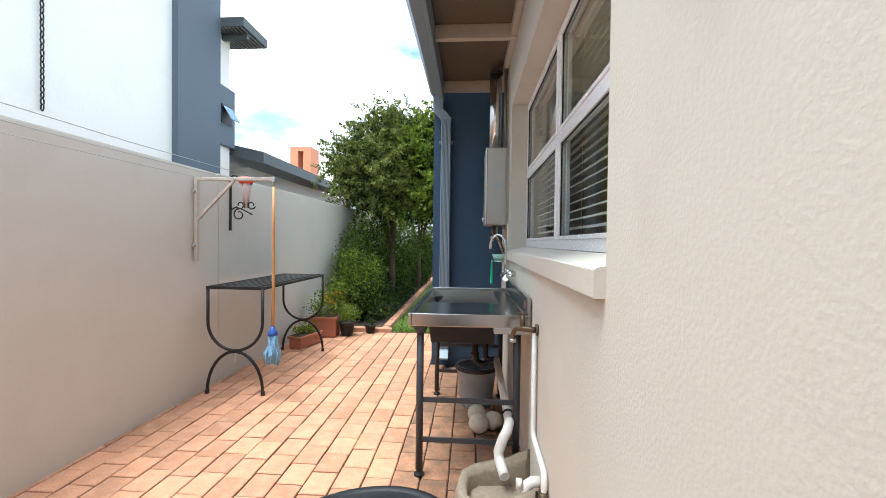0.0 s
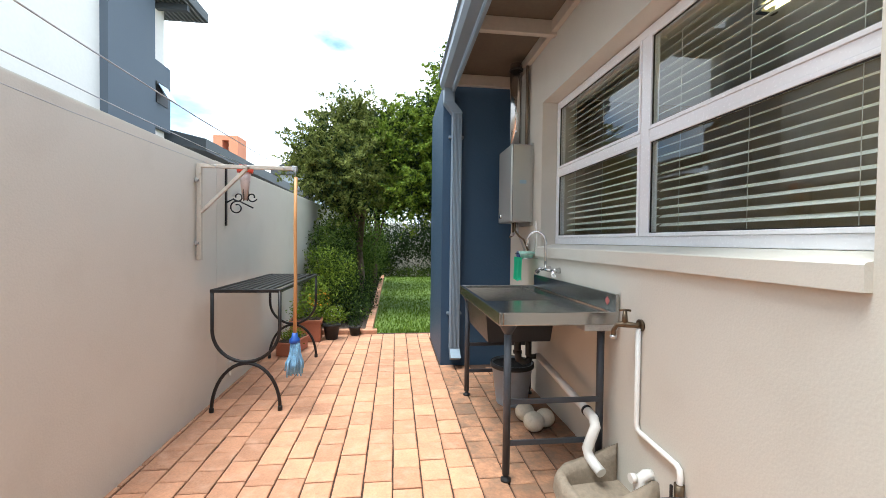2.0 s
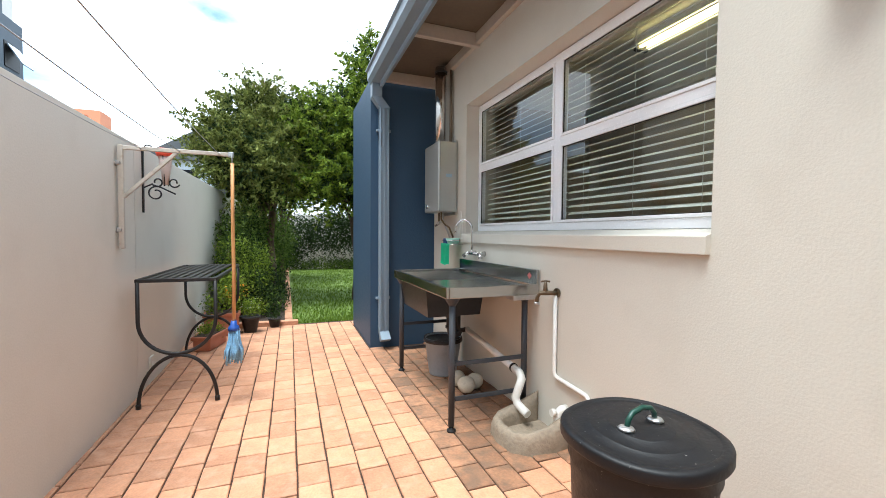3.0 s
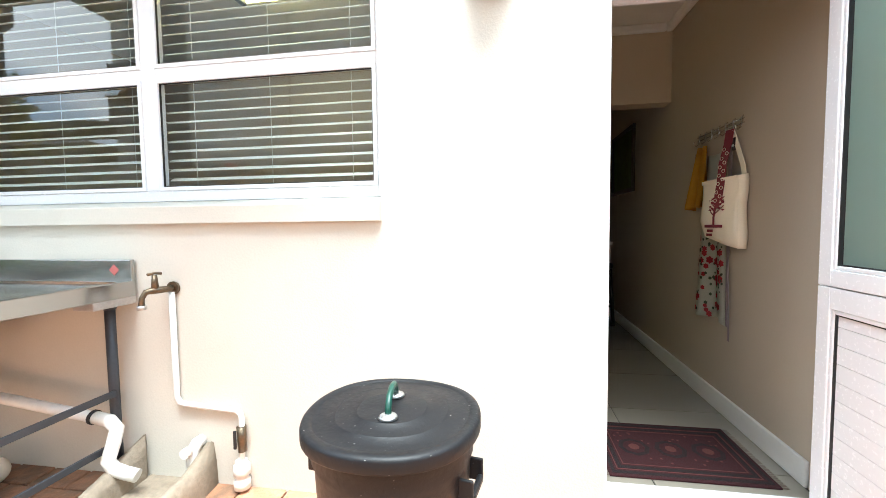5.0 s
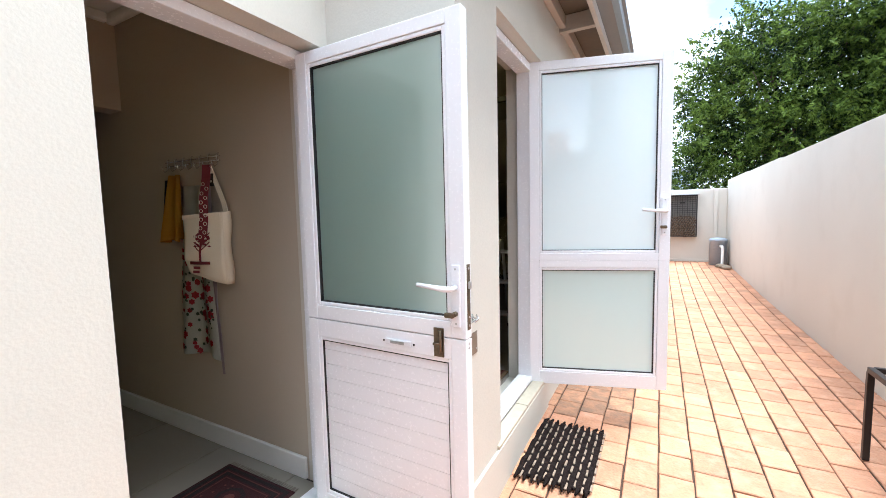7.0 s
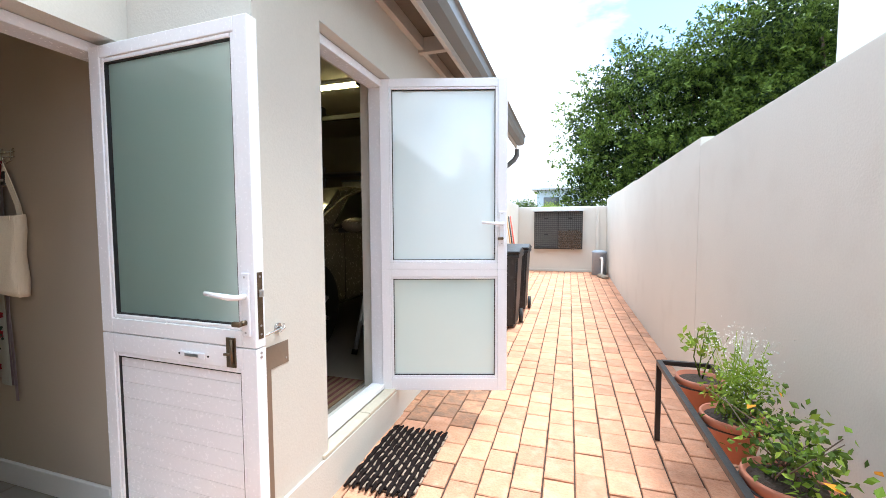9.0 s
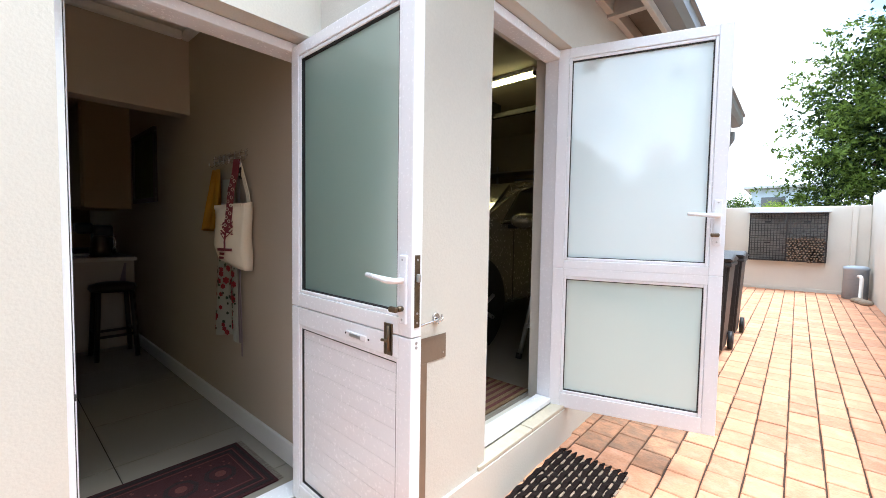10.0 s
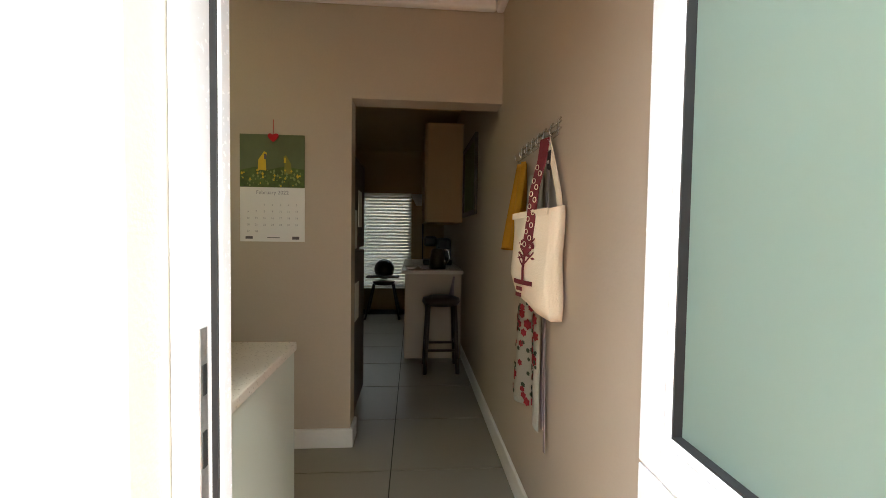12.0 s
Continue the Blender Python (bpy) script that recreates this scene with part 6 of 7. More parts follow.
part("side_seam", strap(bmesh.new(), [(-0.142, 0.062, 0.03), (-0.146, 0.066, 0.2), (-0.141, 0.062, 0.39)], (0.3, 1, 0), 0.006, 0.004), CANVAS, bag)
part("handle", strap(bmesh.new(), [(-0.12, 0.025, 0.37), (-0.10, 0.026, 0.45), (-0.05, 0.030, 0.56), (-0.005, 0.036, 0.655)], (1, 0.2, 0), 0.03, 0.004), CANVAS, bag)
pst = part("printed_strap", strap(bmesh.new(), [bag_front(0.42, 0.27, 0.004), bag_front(0.40, 0.37, 0.005), (-0.018, 0.085, 0.47), (-0.005, 0.055, 0.58), (0.0, 0.044, 0.655)], (1, 0.35, 0), 0.05, 0.004), MAROON, bag, "maroon strap with pale ring print")
strap_line = [bag_front(0.42, 0.27, 0.008), bag_front(0.40, 0.37, 0.009), Vector((-0.021, 0.089, 0.47)), Vector((-0.008, 0.059, 0.58))]
for k in range(13):
    q = k / 13 * 2.95
    c = strap_line[int(q)].lerp(strap_line[int(q) + 1], q - int(q)) + Vector((0.012 * (-1) ** k, 0.004 * (-1) ** k, 0))
    part("ring_print", T([c + Vector((0.009 * math.cos(a), 0.003 * math.cos(a), 0.009 * math.sin(a))) for a in np.linspace(0, 2 * math.pi, 13)], 0.0014, 5), CANVAS, pst)
tp = part("trunk_print", strap(bmesh.new(), [bag_front(0.50, 0.135, 0.003), bag_front(0.50, 0.18, 0.003), bag_front(0.47, 0.235, 0.003), bag_front(0.44, 0.275, 0.003)], (1, 0.35, 0), 0.011, 0.003), MAROON, bag, "maroon tree print")
for k in range(7):
    s_, z_ = (-1) ** k, 0.185 + 0.012 * k
    part("branch_print", strap(bmesh.new(), [bag_front(0.48, z_, 0.003), bag_front(0.48 + 0.11 * s_, z_ + 0.022, 0.003), bag_front(0.46 + 0.19 * s_, z_ + 0.045, 0.003)], (0, 0, 1), 0.005, 0.003), MAROON, tp)
for k in range(30):
    a, r = rng.uniform(-0.2, math.pi + 0.2), rng.uniform(0.3, 1.0)
    q = bag_front(0.46 + 0.22 * r * math.cos(a), 0.225 + 0.062 * r * math.sin(a), 0.003)
    part("leaf_print", prism(bmesh.new(), [q + Vector((0.011 * math.cos(w + a), 0.004 * math.cos(w + a), (0.011 if w % math.pi < 0.1 else 0.005) * math.sin(w + a))) for w in (0, math.pi / 2, math.pi, 3 * math.pi / 2)], (-0.0005, 0.0015, 0)), MAROON, tp)
part("ground_print", strap(bmesh.new(), [bag_front(u, 0.13, 0.003) for u in (0.28, 0.45, 0.62, 0.80)], (0, 0, 1), 0.016, 0.003), MAROON, tp)
for u0, z_ in ((0.52, 0.105), (0.55, 0.082)):
    part("lettering_bar", strap(bmesh.new(), [bag_front(u0, z_, 0.003), bag_front(u0 + 0.18, z_, 0.003)], (0, 0, 1), 0.014, 0.003), MAROON, bag)

ap = thing("yellow_apron", "mustard cloth apron hanging on a hook", "apron", (1.00, PY, 1.595))
cloth("cloth", ap, -0.13, 0.13, 0.0, -0.38, 0.02, 0.10, MUSTARD, 3.5, 0.55)
cloth("dark_cloth", ap, 0.06, 0.16, -0.02, -0.26, 0.012, 0.03, NAVY_CLOTH, 2.0, 0.4, "dark strip of cloth behind")
ap = thing("floral_apron", "pale apron with red roses hanging below the bag", "apron", (0.87, PY, 1.53))
cl_ = cloth("cloth", ap, -0.22, 0.20, 0.0, -0.98, 0.012, 0.05, PALE_FLORAL, 3.0, 0.55)
def on_cloth(x, z_):
    t = -z_ / 0.98
    u = (x + 0.01) / (0.42 * (1 - 0.55 * (1 - t))) + 0.5
    return 0.012 + 0.05 * (0.35 + 0.65 * t) * (0.5 + 0.5 * math.sin(3 * math.pi * u + 0.7 * t)) + 0.006


for k in range(190):
    z_ = rng.uniform(-0.96, -0.30)
    x = -0.01 + rng.uniform(-0.46, 0.46) * 0.42 * (1 - 0.55 * (1 + z_ / 0.98))
    rose = k % 3 == 0
    r = rng.uniform(0.012, 0.026) if rose else rng.uniform(0.006, 0.013)
    b = bmesh.new()
    c_ = b.verts.new((x, on_cloth(x, z_), z_))
    rim_ = [b.verts.new((x + q * r * math.cos(a), on_cloth(x + q * r * math.cos(a), z_), z_ + q * r * math.sin(a))) for a, q in [(2 * math.pi * i / 12, 1.0 if i % 2 else 0.72) for i in range(12)]]
    for i in range(12):
        b.faces.new((c_, rim_[i], rim_[(i + 1) % 12]))
    bmesh.ops.solidify(b, geom=b.faces[:], thickness=0.001)
    part("rose_print" if rose else "leaf_print", b, ROSE if rose else LEAF_PRINT, cl_)
tpp = thing("apron_tape", "mauve-grey apron ties hanging down the wall", "cloth tape", (0.705, PY, 0.975))
part("tape", strap(bmesh.new(), [(0.0, 0.02, 0.60), (0.0, 0.02, 0.0), (0.012, 0.025, -0.25), (0.0, 0.022, -0.44)], (1, 0, 0), 0.022, 0.003), TAPE, tpp)
part("tape", strap(bmesh.new(), [(0.02, 0.018, 0.60), (0.018, 0.016, 0.0), (-0.012, 0.02, -0.30), (-0.018, 0.018, -0.52)], (1, 0, 0), 0.018, 0.003), TAPE, tpp)
kf = thing("key_fob", "black key fob hanging on the last hook", "key fob", (0.655, PY + 0.03, 1.555))
part("fob", B(-0.018, 0.018, -0.008, 0.008, -0.04, 0.03, bevel=0.007), BLACK_PLASTIC, kf)
part("keyring", T([(0.0, 0, 0.03), (0.01, 0.005, 0.05), (0.0, 0.01, 0.068), (-0.01, 0.005, 0.05), (0.0, 0, 0.03)], 0.002, 5), GALV, kf)
part("button_mark", B(-0.010, 0.010, 0.008, 0.0088, -0.02, -0.008), PAPER, kf)

# red rug with borders, medallions and fringe
rug = thing("persian_rug", "dark red patterned rug with a fringe inside the door", "rug", (0.29, 0.362, 0.008))
rug.scale = (0.93, 0.79, 1)
part("field", B(-0.27, 0.27, -0.42, 0.45, 0.0, 0.008, bevel=0.003), RUG_RED, rug)
for k, (ins, c) in enumerate(((0.02, RUG_DARK), (0.055, RUG_PALE), (0.065, RUG_DARK), (0.10, RUG_PALE))):
    w_ = 0.022 if c is RUG_DARK else 0.005
    for x0, x1, y0, y1 in ((-0.27 + ins, 0.27 - ins, -0.42 + ins, -0.42 + ins + w_), (-0.27 + ins, 0.27 - ins, 0.45 - ins - w_, 0.45 - ins), (-0.27 + ins, -0.27 + ins + w_, -0.42 + ins + w_, 0.45 - ins - w_), (0.27 - ins - w_, 0.27 - ins, -0.42 + ins + w_, 0.45 - ins - w_)):
        part("border_band", B(x0, x1, y0, y1, 0.0078, 0.0092), c, rug)
for j in range(3):
    yc = -0.2 + 0.215 * j
    for r, c, z_ in ((0.085, RUG_DARK, 0.0090), (0.06, RUG_RED, 0.0096), (0.03, RUG_PALE, 0.0102)):
        b = bmesh.new()
        prism(b, [(r * math.cos(a), yc + r * 1.1 * math.sin(a), 0.0075) for a in np.linspace(0, 2 * math.pi, 9)[:-1]], (0, 0, z_ - 0.0075))
        part("medallion", b, c, rug)
for k in range(30):
    x, y = rng.uniform(-0.15, 0.15), rng.uniform(-0.3, 0.32)
    part("motif", B(x - 0.006, x + 0.006, y - 0.006, y + 0.006, 0.0078, 0.0088), RUG_PALE, rug)
for s, y in ((-1, -0.42), (1, 0.45)):
    for k in range(36):
        x = -0.262 + k * 0.015
        part("fringe_thread", T([(x, y, 0.004), (x + rng.normal() * 0.004, y + s * 0.035, 0.002)], 0.003, 4), FRINGE, rug)


def strip_light(name, at, along, length, label):
    sl = thing(name, label, "lamp", at, along)
    part("body", B(-length / 2, length / 2, -0.06, 0.06, -0.045, 0.0, bevel=0.006), WHITE, sl)
    for s in (-1, 1):
        part("tube", T([(-length / 2 + 0.03, 0.035 * s, -0.063), (length / 2 - 0.03, 0.035 * s, -0.063)], 0.013, 12), TUBE, sl, "lit fluorescent tube")
        part("end_holder", B(s * (length / 2) - 0.018, s * (length / 2) + 0.018, -0.055, 0.055, -0.082, -0.045, bevel=0.005), BLACK_PLASTIC, sl)
    return sl


strip_light("fluorescent_light", (0.62, 2.5, 2.635), 90, 0.66, "lit twin fluorescent ceiling light in the scullery")
strip_light("fluorescent_light", (1.05, -3.05, 3.0), 0, 1.3, "lit fluorescent batten on the garage ceiling")

# ---- kitchen beyond the doorway ----
fr_ = thing("refrigerator", "dark refrigerator with papers on its door", "refrigerator", (2.17, 1.19, 0.0))
part("body", B(-0.34, 0.34, -0.33, 0.35, 0.02, 1.82, bevel=0.02), DARK_WOOD, fr_)
part("door", B(-0.34, 0.34, -0.365, -0.335, 0.04, 1.15, bevel=0.01), DARK_WOOD, fr_)
part("door", B(-0.34, 0.34, -0.365, -0.335, 1.17, 1.80, bevel=0.01), DARK_WOOD, fr_)
for x, z_ in ((-0.2, 1.3), (0.05, 1.45), (-0.1, 0.8)):
    part("note", B(x - 0.09, x + 0.09, -0.369, -0.366, z_ - 0.13, z_ + 0.13), PAPER, fr_)
kc = thing("peninsula_counter", "cream kitchen peninsula with a pale worktop", "counter", (3.30, PY, 0.0))
part("body", B(0.0, 1.7, 0.02, 0.595, 0.0, 0.87, bevel=0.004), INNER, kc)
part("worktop", B(-0.04, 1.72, 0.005, 0.63, 0.872, 0.91, bevel=0.006), COUNTER, kc)
wc = thing("wall_cabinet", "cream kitchen wall cabinet", "cabinet", (3.45, PY, 1.40))
part("body", B(0.0, 1.2, 0.003, 0.38, 0.0, 1.03, bevel=0.003), OCHRE, wc)
part("door", B(0.01, 0.60, 0.382, 0.40, 0.01, 1.02, bevel=0.003), OCHRE, wc)
part("door", B(0.61, 1.19, 0.382, 0.40, 0.01, 1.02, bevel=0.003), OCHRE, wc)
sto = thing("bar_stool", "dark wooden bar stool with a rounded seat", "stool", (2.98, 0.165, 0.0))
part("seat", lathe(bmesh.new(), [(0.0, 0.62), (0.16, 0.62), (0.18, 0.65), (0.17, 0.68), (0.10, 0.70), (0.0, 0.705)], sides=28), DARK_WOOD, sto)
for sx in (-1, 1):
    for sy in (-1, 1):
        part("leg", T([(0.15 * sx, 0.15 * sy, 0.0), (0.12 * sx, 0.12 * sy, 0.63)], 0.02, 8), DARK_WOOD, sto)
    part("rung", T([(0.14 * sx, -0.14, 0.22), (0.14 * sx, 0.14, 0.22)], 0.013, 8), DARK_WOOD, sto)
    part("rung", T([(-0.14, 0.14 * sx, 0.25), (0.14, 0.14 * sx, 0.25)], 0.013, 8), DARK_WOOD, sto)
ke = thing("kettle", "bronze-toned kettle on the peninsula", "kettle", (3.52, 0.17, 0.91))
part("body", lathe(bmesh.new(), [(0.0, 0.0), (0.09, 0.0), (0.085, 0.08), (0.065, 0.19), (0.05, 0.21), (0.0, 0.215)], sides=24), BRASS, ke)
part("handle", T([(0.0, -0.05, 0.19), (0.0, -0.12, 0.20), (0.0, -0.13, 0.10), (0.0, -0.085, 0.04)], 0.010, 8), CHROME, ke)
dk = thing("coffee_machine", "black coffee machine on the peninsula", "coffee machine", (4.1, 0.17, 0.91))
part("body", B(-0.14, 0.14, -0.20, 0.14, 0.0, 0.06, bevel=0.01), BLACK_PLASTIC, dk)
part("tank", B(-0.12, 0.12, -0.19, -0.02, 0.06, 0.32, bevel=0.03), BLACK_PLASTIC, dk)
part("head", B(-0.12, 0.12, -0.02, 0.13, 0.22, 0.34, bevel=0.03), BLACK_PLASTIC, dk)
for k in range(2):
    dd = thing("dish", "pale dish on the peninsula worktop", "dish", (3.42 + 0.1 * k, 0.45 - 0.14 * k, 0.91), group="dishes")
    part("bowl", lathe(bmesh.new(), [(0.0, 0.0), (0.04, 0.0), (0.07, 0.03), (0.066, 0.03), (0.038, 0.006), (0.0, 0.006)], sides=20), PAPER, dd)
hc = thing("high_chair", "dark high chair in front of the window", "high chair", (5.4, 0.87, 0.0))
part("seat", lathe(bmesh.new(), [(0.0, 0.50), (0.15, 0.50), (0.17, 0.54), (0.0, 0.56)], sides=24), DARK_WOOD, hc)
part("backrest", ball(bmesh.new(), (0.12, 0.0, 0.72), 0.155, 1.0, 3), DARK_WOOD, hc)
part("tray", B(-0.26, -0.06, -0.24, 0.24, 0.62, 0.645, bevel=0.01), DARK_WOOD, hc)
for sx in (-1, 1):
    for sy in (-1, 1):
        part("leg", T([(0.24 * sx, 0.25 * sy, 0.0), (0.13 * sx, 0.14 * sy, 0.52)], 0.014, 8), DARK_WOOD, hc)
fl_ = thing("standing_lamp", "slim lamp with a white angled shade", "lamp", (5.1, 0.29, 0.0))
part("base", lathe(bmesh.new(), [(0.0, 0.0), (0.13, 0.0), (0.12, 0.02), (0.0, 0.025)], sides=24), DARK_WOOD, fl_)
part("pole", T([(0, 0, 0.02), (0, 0, 1.72)], 0.011, 8), DARK_WOOD, fl_)
part("shade", lathe(bmesh.new(), [(0.05, 1.68), (0.13, 1.84), (0.125, 1.84), (0.045, 1.69)], (0, 0.05, 0), 20), PAPER, fl_, "white lamp shade")
pic = thing("picture", "dark framed picture on the passage wall", "picture", (2.87, PY, 1.775))
part("canvas", B(-0.36, 0.36, 0.003, 0.012, -0.29, 0.29), PHOTO_GREEN, pic)
for x0, x1, z0, z1 in ((-0.40, 0.40, 0.29, 0.33), (-0.40, 0.40, -0.33, -0.29), (-0.40, -0.36, -0.29, 0.29), (0.36, 0.40, -0.29, 0.29)):
    part("frame_bar", B(x0, x1, 0.002, 0.028, z0, z1, bevel=0.003), DARK_WOOD, pic)
tc = thing("hand_towel", "checked towel hanging at the peninsula end", "towel", (3.27, 0.05, 0.85))
cloth("cloth", tc, -0.02, 0.0, 0.0, -0.30, -0.06, 0.10, TAPE, 1.0)

# ---- garage: car, ladder, mat, rail ----
car = thing("car", "champagne coloured car parked in the dark garage", "car", (1.01, -2.76, GARAGE_FLOOR))
prof = [(2.02, 0.32), (2.06, 0.60), (1.98, 0.80), (1.55, 0.93), (0.95, 1.02), (0.30, 1.40), (-0.10, 1.50), (-1.30, 1.50), (-1.85, 1.32), (-2.02, 0.95), (-2.05, 0.55), (-2.0, 0.30)]
b = bmesh.new()
L = []
for y, z_ in prof:
    hw = 0.86 if z_ < 1.05 else 0.86 - 0.42 * (z_ - 1.05)
    L.append([b.verts.new((s * hw, y, z_)) for s in (-1, 1)])
k = len(L)
for i in range(k):
    a, c = L[i], L[(i + 1) % k]
    b.faces.new((a[0], a[1], c[1], c[0])).smooth = True
for s in (0, 1):
    b.faces.new([r[s] for r in L][:: 1 if s else -1])
bmesh.ops.bevel(b, geom=[e for e in b.edges if abs(abs(e.verts[0].co.x) - abs(e.verts[1].co.x)) < 0.3 and e.verts[0].co.x * e.verts[1].co.x > 0], offset=0.05, segments=3, affect="EDGES")
part("body", b, CAR_PAINT, car)
for s in (-1, 1):
    b = bmesh.new()
    prism(b, [(s * 0.862, 0.72, 1.04), (s * 0.735, 0.22, 1.36), (s * 0.70, -0.10, 1.44), (s * 0.70, -1.2, 1.44), (s * 0.80, -1.55, 1.20), (s * 0.862, -1.6, 1.04)], (s * 0.008, 0, 0))
    part("side_window", b, CAR_GLASS, car)
    mr_ = part("mirror", ball(bmesh.new(), (s * 0.98, 0.52, 1.07), 0.125, 0.62, 3), CAR_PAINT, car)
    part("mirror_arm", B(min(s * 0.85, s * 0.95), max(s * 0.85, s * 0.95), 0.53, 0.60, 1.0, 1.04, bevel=0.01), BLACK_PLASTIC, mr_)
    part("door_seam", B(min(s * 0.861, s * 0.864), max(s * 0.861, s * 0.864), 0.50, 0.508, 0.35, 1.02), RUBBER, car)
    part("headlight", B(min(s * 0.55, s * 0.84), max(s * 0.55, s * 0.84), 1.86, 1.99, 0.66, 0.80, bevel=0.03), ALLOY, car)
    for y in (1.04, -1.28):
        part("wheel_arch", T([(s * 0.80, y, 0.36), (s * 0.868, y, 0.36)], 0.40, 36), RUBBER, car)
        w_ = part("tyre", T([(s * 0.66, y, 0.335), (s * 0.875, y, 0.335)], 0.335, 36), RUBBER, car)
        part("rim", T([(s * 0.86, y, 0.335), (s * 0.882, y, 0.335)], 0.10, 24), ALLOY, w_)
        for q in range(7):
            a = 2 * math.pi * q / 7
            part("spoke", T([(s * 0.88, y + 0.06 * math.cos(a), 0.335 + 0.06 * math.sin(a)), (s * 0.878, y + 0.225 * math.cos(a), 0.335 + 0.225 * math.sin(a))], 0.018, 6), ALLOY, w_)
b = bmesh.new()
prism(b, [(-0.80, 0.90, 1.045), (0.80, 0.90, 1.045), (0.66, 0.26, 1.42), (-0.66, 0.26, 1.42)], (0, 0.02, 0.02))
part("windscreen", b, CAR_GLASS, car)

ld = thing("step_ladder", "folding aluminium step ladder beside the car", "ladder", (-0.40, -2.01, GARAGE_FLOOR), -90)
for s in (-1, 1):
    part("front_rail", T([(-0.25, 0.17 * s, 0.02), (0.02, 0.13 * s, 0.85)], 0.018, 8), ALUMINIUM, ld)
    part("back_rail", T([(0.32, 0.17 * s, 0.02), (0.04, 0.13 * s, 0.83)], 0.015, 8), ALUMINIUM, ld)
    part("rubber_foot", T([(-0.262, 0.172 * s, 0.0), (-0.25, 0.17 * s, 0.04)], 0.024, 8), RUBBER, ld)
    part("rubber_foot", T([(0.332, 0.172 * s, 0.0), (0.32, 0.17 * s, 0.04)], 0.022, 8), RUBBER, ld)
for z_ in (0.25, 0.50, 0.75):
    x = -0.25 + 0.27 * z_ / 0.85
    part("tread", B(x - 0.04, x + 0.05, -0.155, 0.155, z_ - 0.012, z_ + 0.012, bevel=0.004), ALUMINIUM, ld)
gm = thing("coir_mat", "brown striped coir mat inside the garage door", "mat", (-0.44, -0.88, GARAGE_FLOOR))
part("mat_body", B(-0.16, 0.22, -0.36, 0.36, 0.0, 0.014, bevel=0.005), COIR, gm)
for k in range(7):
    part("stripe", B(-0.14 + 0.05 * k, -0.12 + 0.05 * k, -0.35, 0.35, 0.0135, 0.016), RUG_PALE, gm)
gr = thing("door_opener_rail", "dark steel garage door rail under the ceiling", "rail", (1.5, -3.6, 2.72))
part("rail", B(-1.6, 1.6, -0.03, 0.03, 0.0, 0.06, bevel=0.004), BLACK_IRON, gr)
part("motor_box", B(-0.2, 0.2, -0.15, 0.15, 0.06, 0.22, bevel=0.02), BLACK_PLASTIC, gr)
part("hanger", B(-0.02, 0.02, -0.02, 0.02, 0.22, 0.28), BLACK_IRON, gr)
gs = thing("garage_shelf", "grey steel shelf with boxes at the garage end", "shelf", (2.6, -5.45, GARAGE_FLOOR))
for z_ in (1.15, 1.6, 2.0):
    part("shelf_board", B(-1.2, 1.2, -0.22, 0.22, z_, z_ + 0.03, bevel=0.003), ALUMINIUM, gs)
for x in (-1.2, 0.0, 1.17):
    part("post", B(x, x + 0.03, 0.19, 0.22, 0.0, 2.2), ALUMINIUM, gs)
    part("post", B(x, x + 0.03, -0.22, -0.19, 0.0, 2.2), ALUMINIUM, gs)
sbx = thing("storage_box", "white storage box on the garage shelf", "box", (1.8, -5.42, GARAGE_FLOOR + 1.63))
part("body", B(-0.2, 0.2, -0.15, 0.15, 0.0, 0.22, bevel=0.01), PAPER, sbx)
part("lid", B(-0.21, 0.21, -0.16, 0.16, 0.221, 0.25, bevel=0.008), GREY_PLASTIC, sbx)

# ---- neighbouring house with slate-blue pier ----
nb = thing("neighbour_house", "pale two-storey house with a slate-blue pier", "house", (-6.0, 7.0, 0.0))
part("wall", B(-5.0, 0.0, -14.0, 0.66, -0.1, 9.0), NEIGHBOUR, nb)
part("wall", B(-5.0, -0.02, 1.9, 2.45, -0.1, 5.75), NEIGHBOUR, nb)
part("wall_step", B(0.0, 0.06, -14.0, -1.45, -0.1, 9.0), NEIGHBOUR, nb)
part("pier", B(-5.0, 0.12, 0.66, 1.9, -0.1, 9.0), SLATE_BLUE, nb, "slate-blue plastered pier")
bay = part("bay", B(-3.0, 0.06, 1.9, 2.52, 3.35, 4.62), SLATE_BLUE, nb, "slate-blue plastered bay")
wd = part("window", B(0.062, 0.075, 2.02, 2.40, 3.82, 4.22), BLACK_IRON, nb)
b = bmesh.new()
prism(b, [(0.08, 2.05, 4.18), (0.08, 2.37, 4.18), (0.26, 2.37, 3.88), (0.26, 2.05, 3.88)], (0.012, 0, 0.01))
part("tilted_pane", b, mat("sky_bright_pane", (0.6, 0.68, 0.72), 0.05, 0.9, bump=0.0), wd)
rf = part("roof", B(-5.0, 0.62, 1.9, 2.9, 5.78, 5.98, bevel=0.01), ROOF_DARK, nb)
for k in range(12):
    part("soffit_rib", B(-0.4 + 0.085 * k, -0.37 + 0.085 * k, 1.91, 2.85, 5.755, 5.779), mat("grey_roof_underside", (0.2, 0.2, 0.2), 0.7) if k == 0 else bpy.data.materials["grey_roof_underside"], rf)
part("roof_beam", B(-0.3, 0.55, 2.15, 2.25, 5.64, 5.754), ROOF_DARK, rf)
ch_ = thing("hanging_chain", "dark rain chain hanging down the pale wall", "chain", (-5.9, 5.35, 2.9))
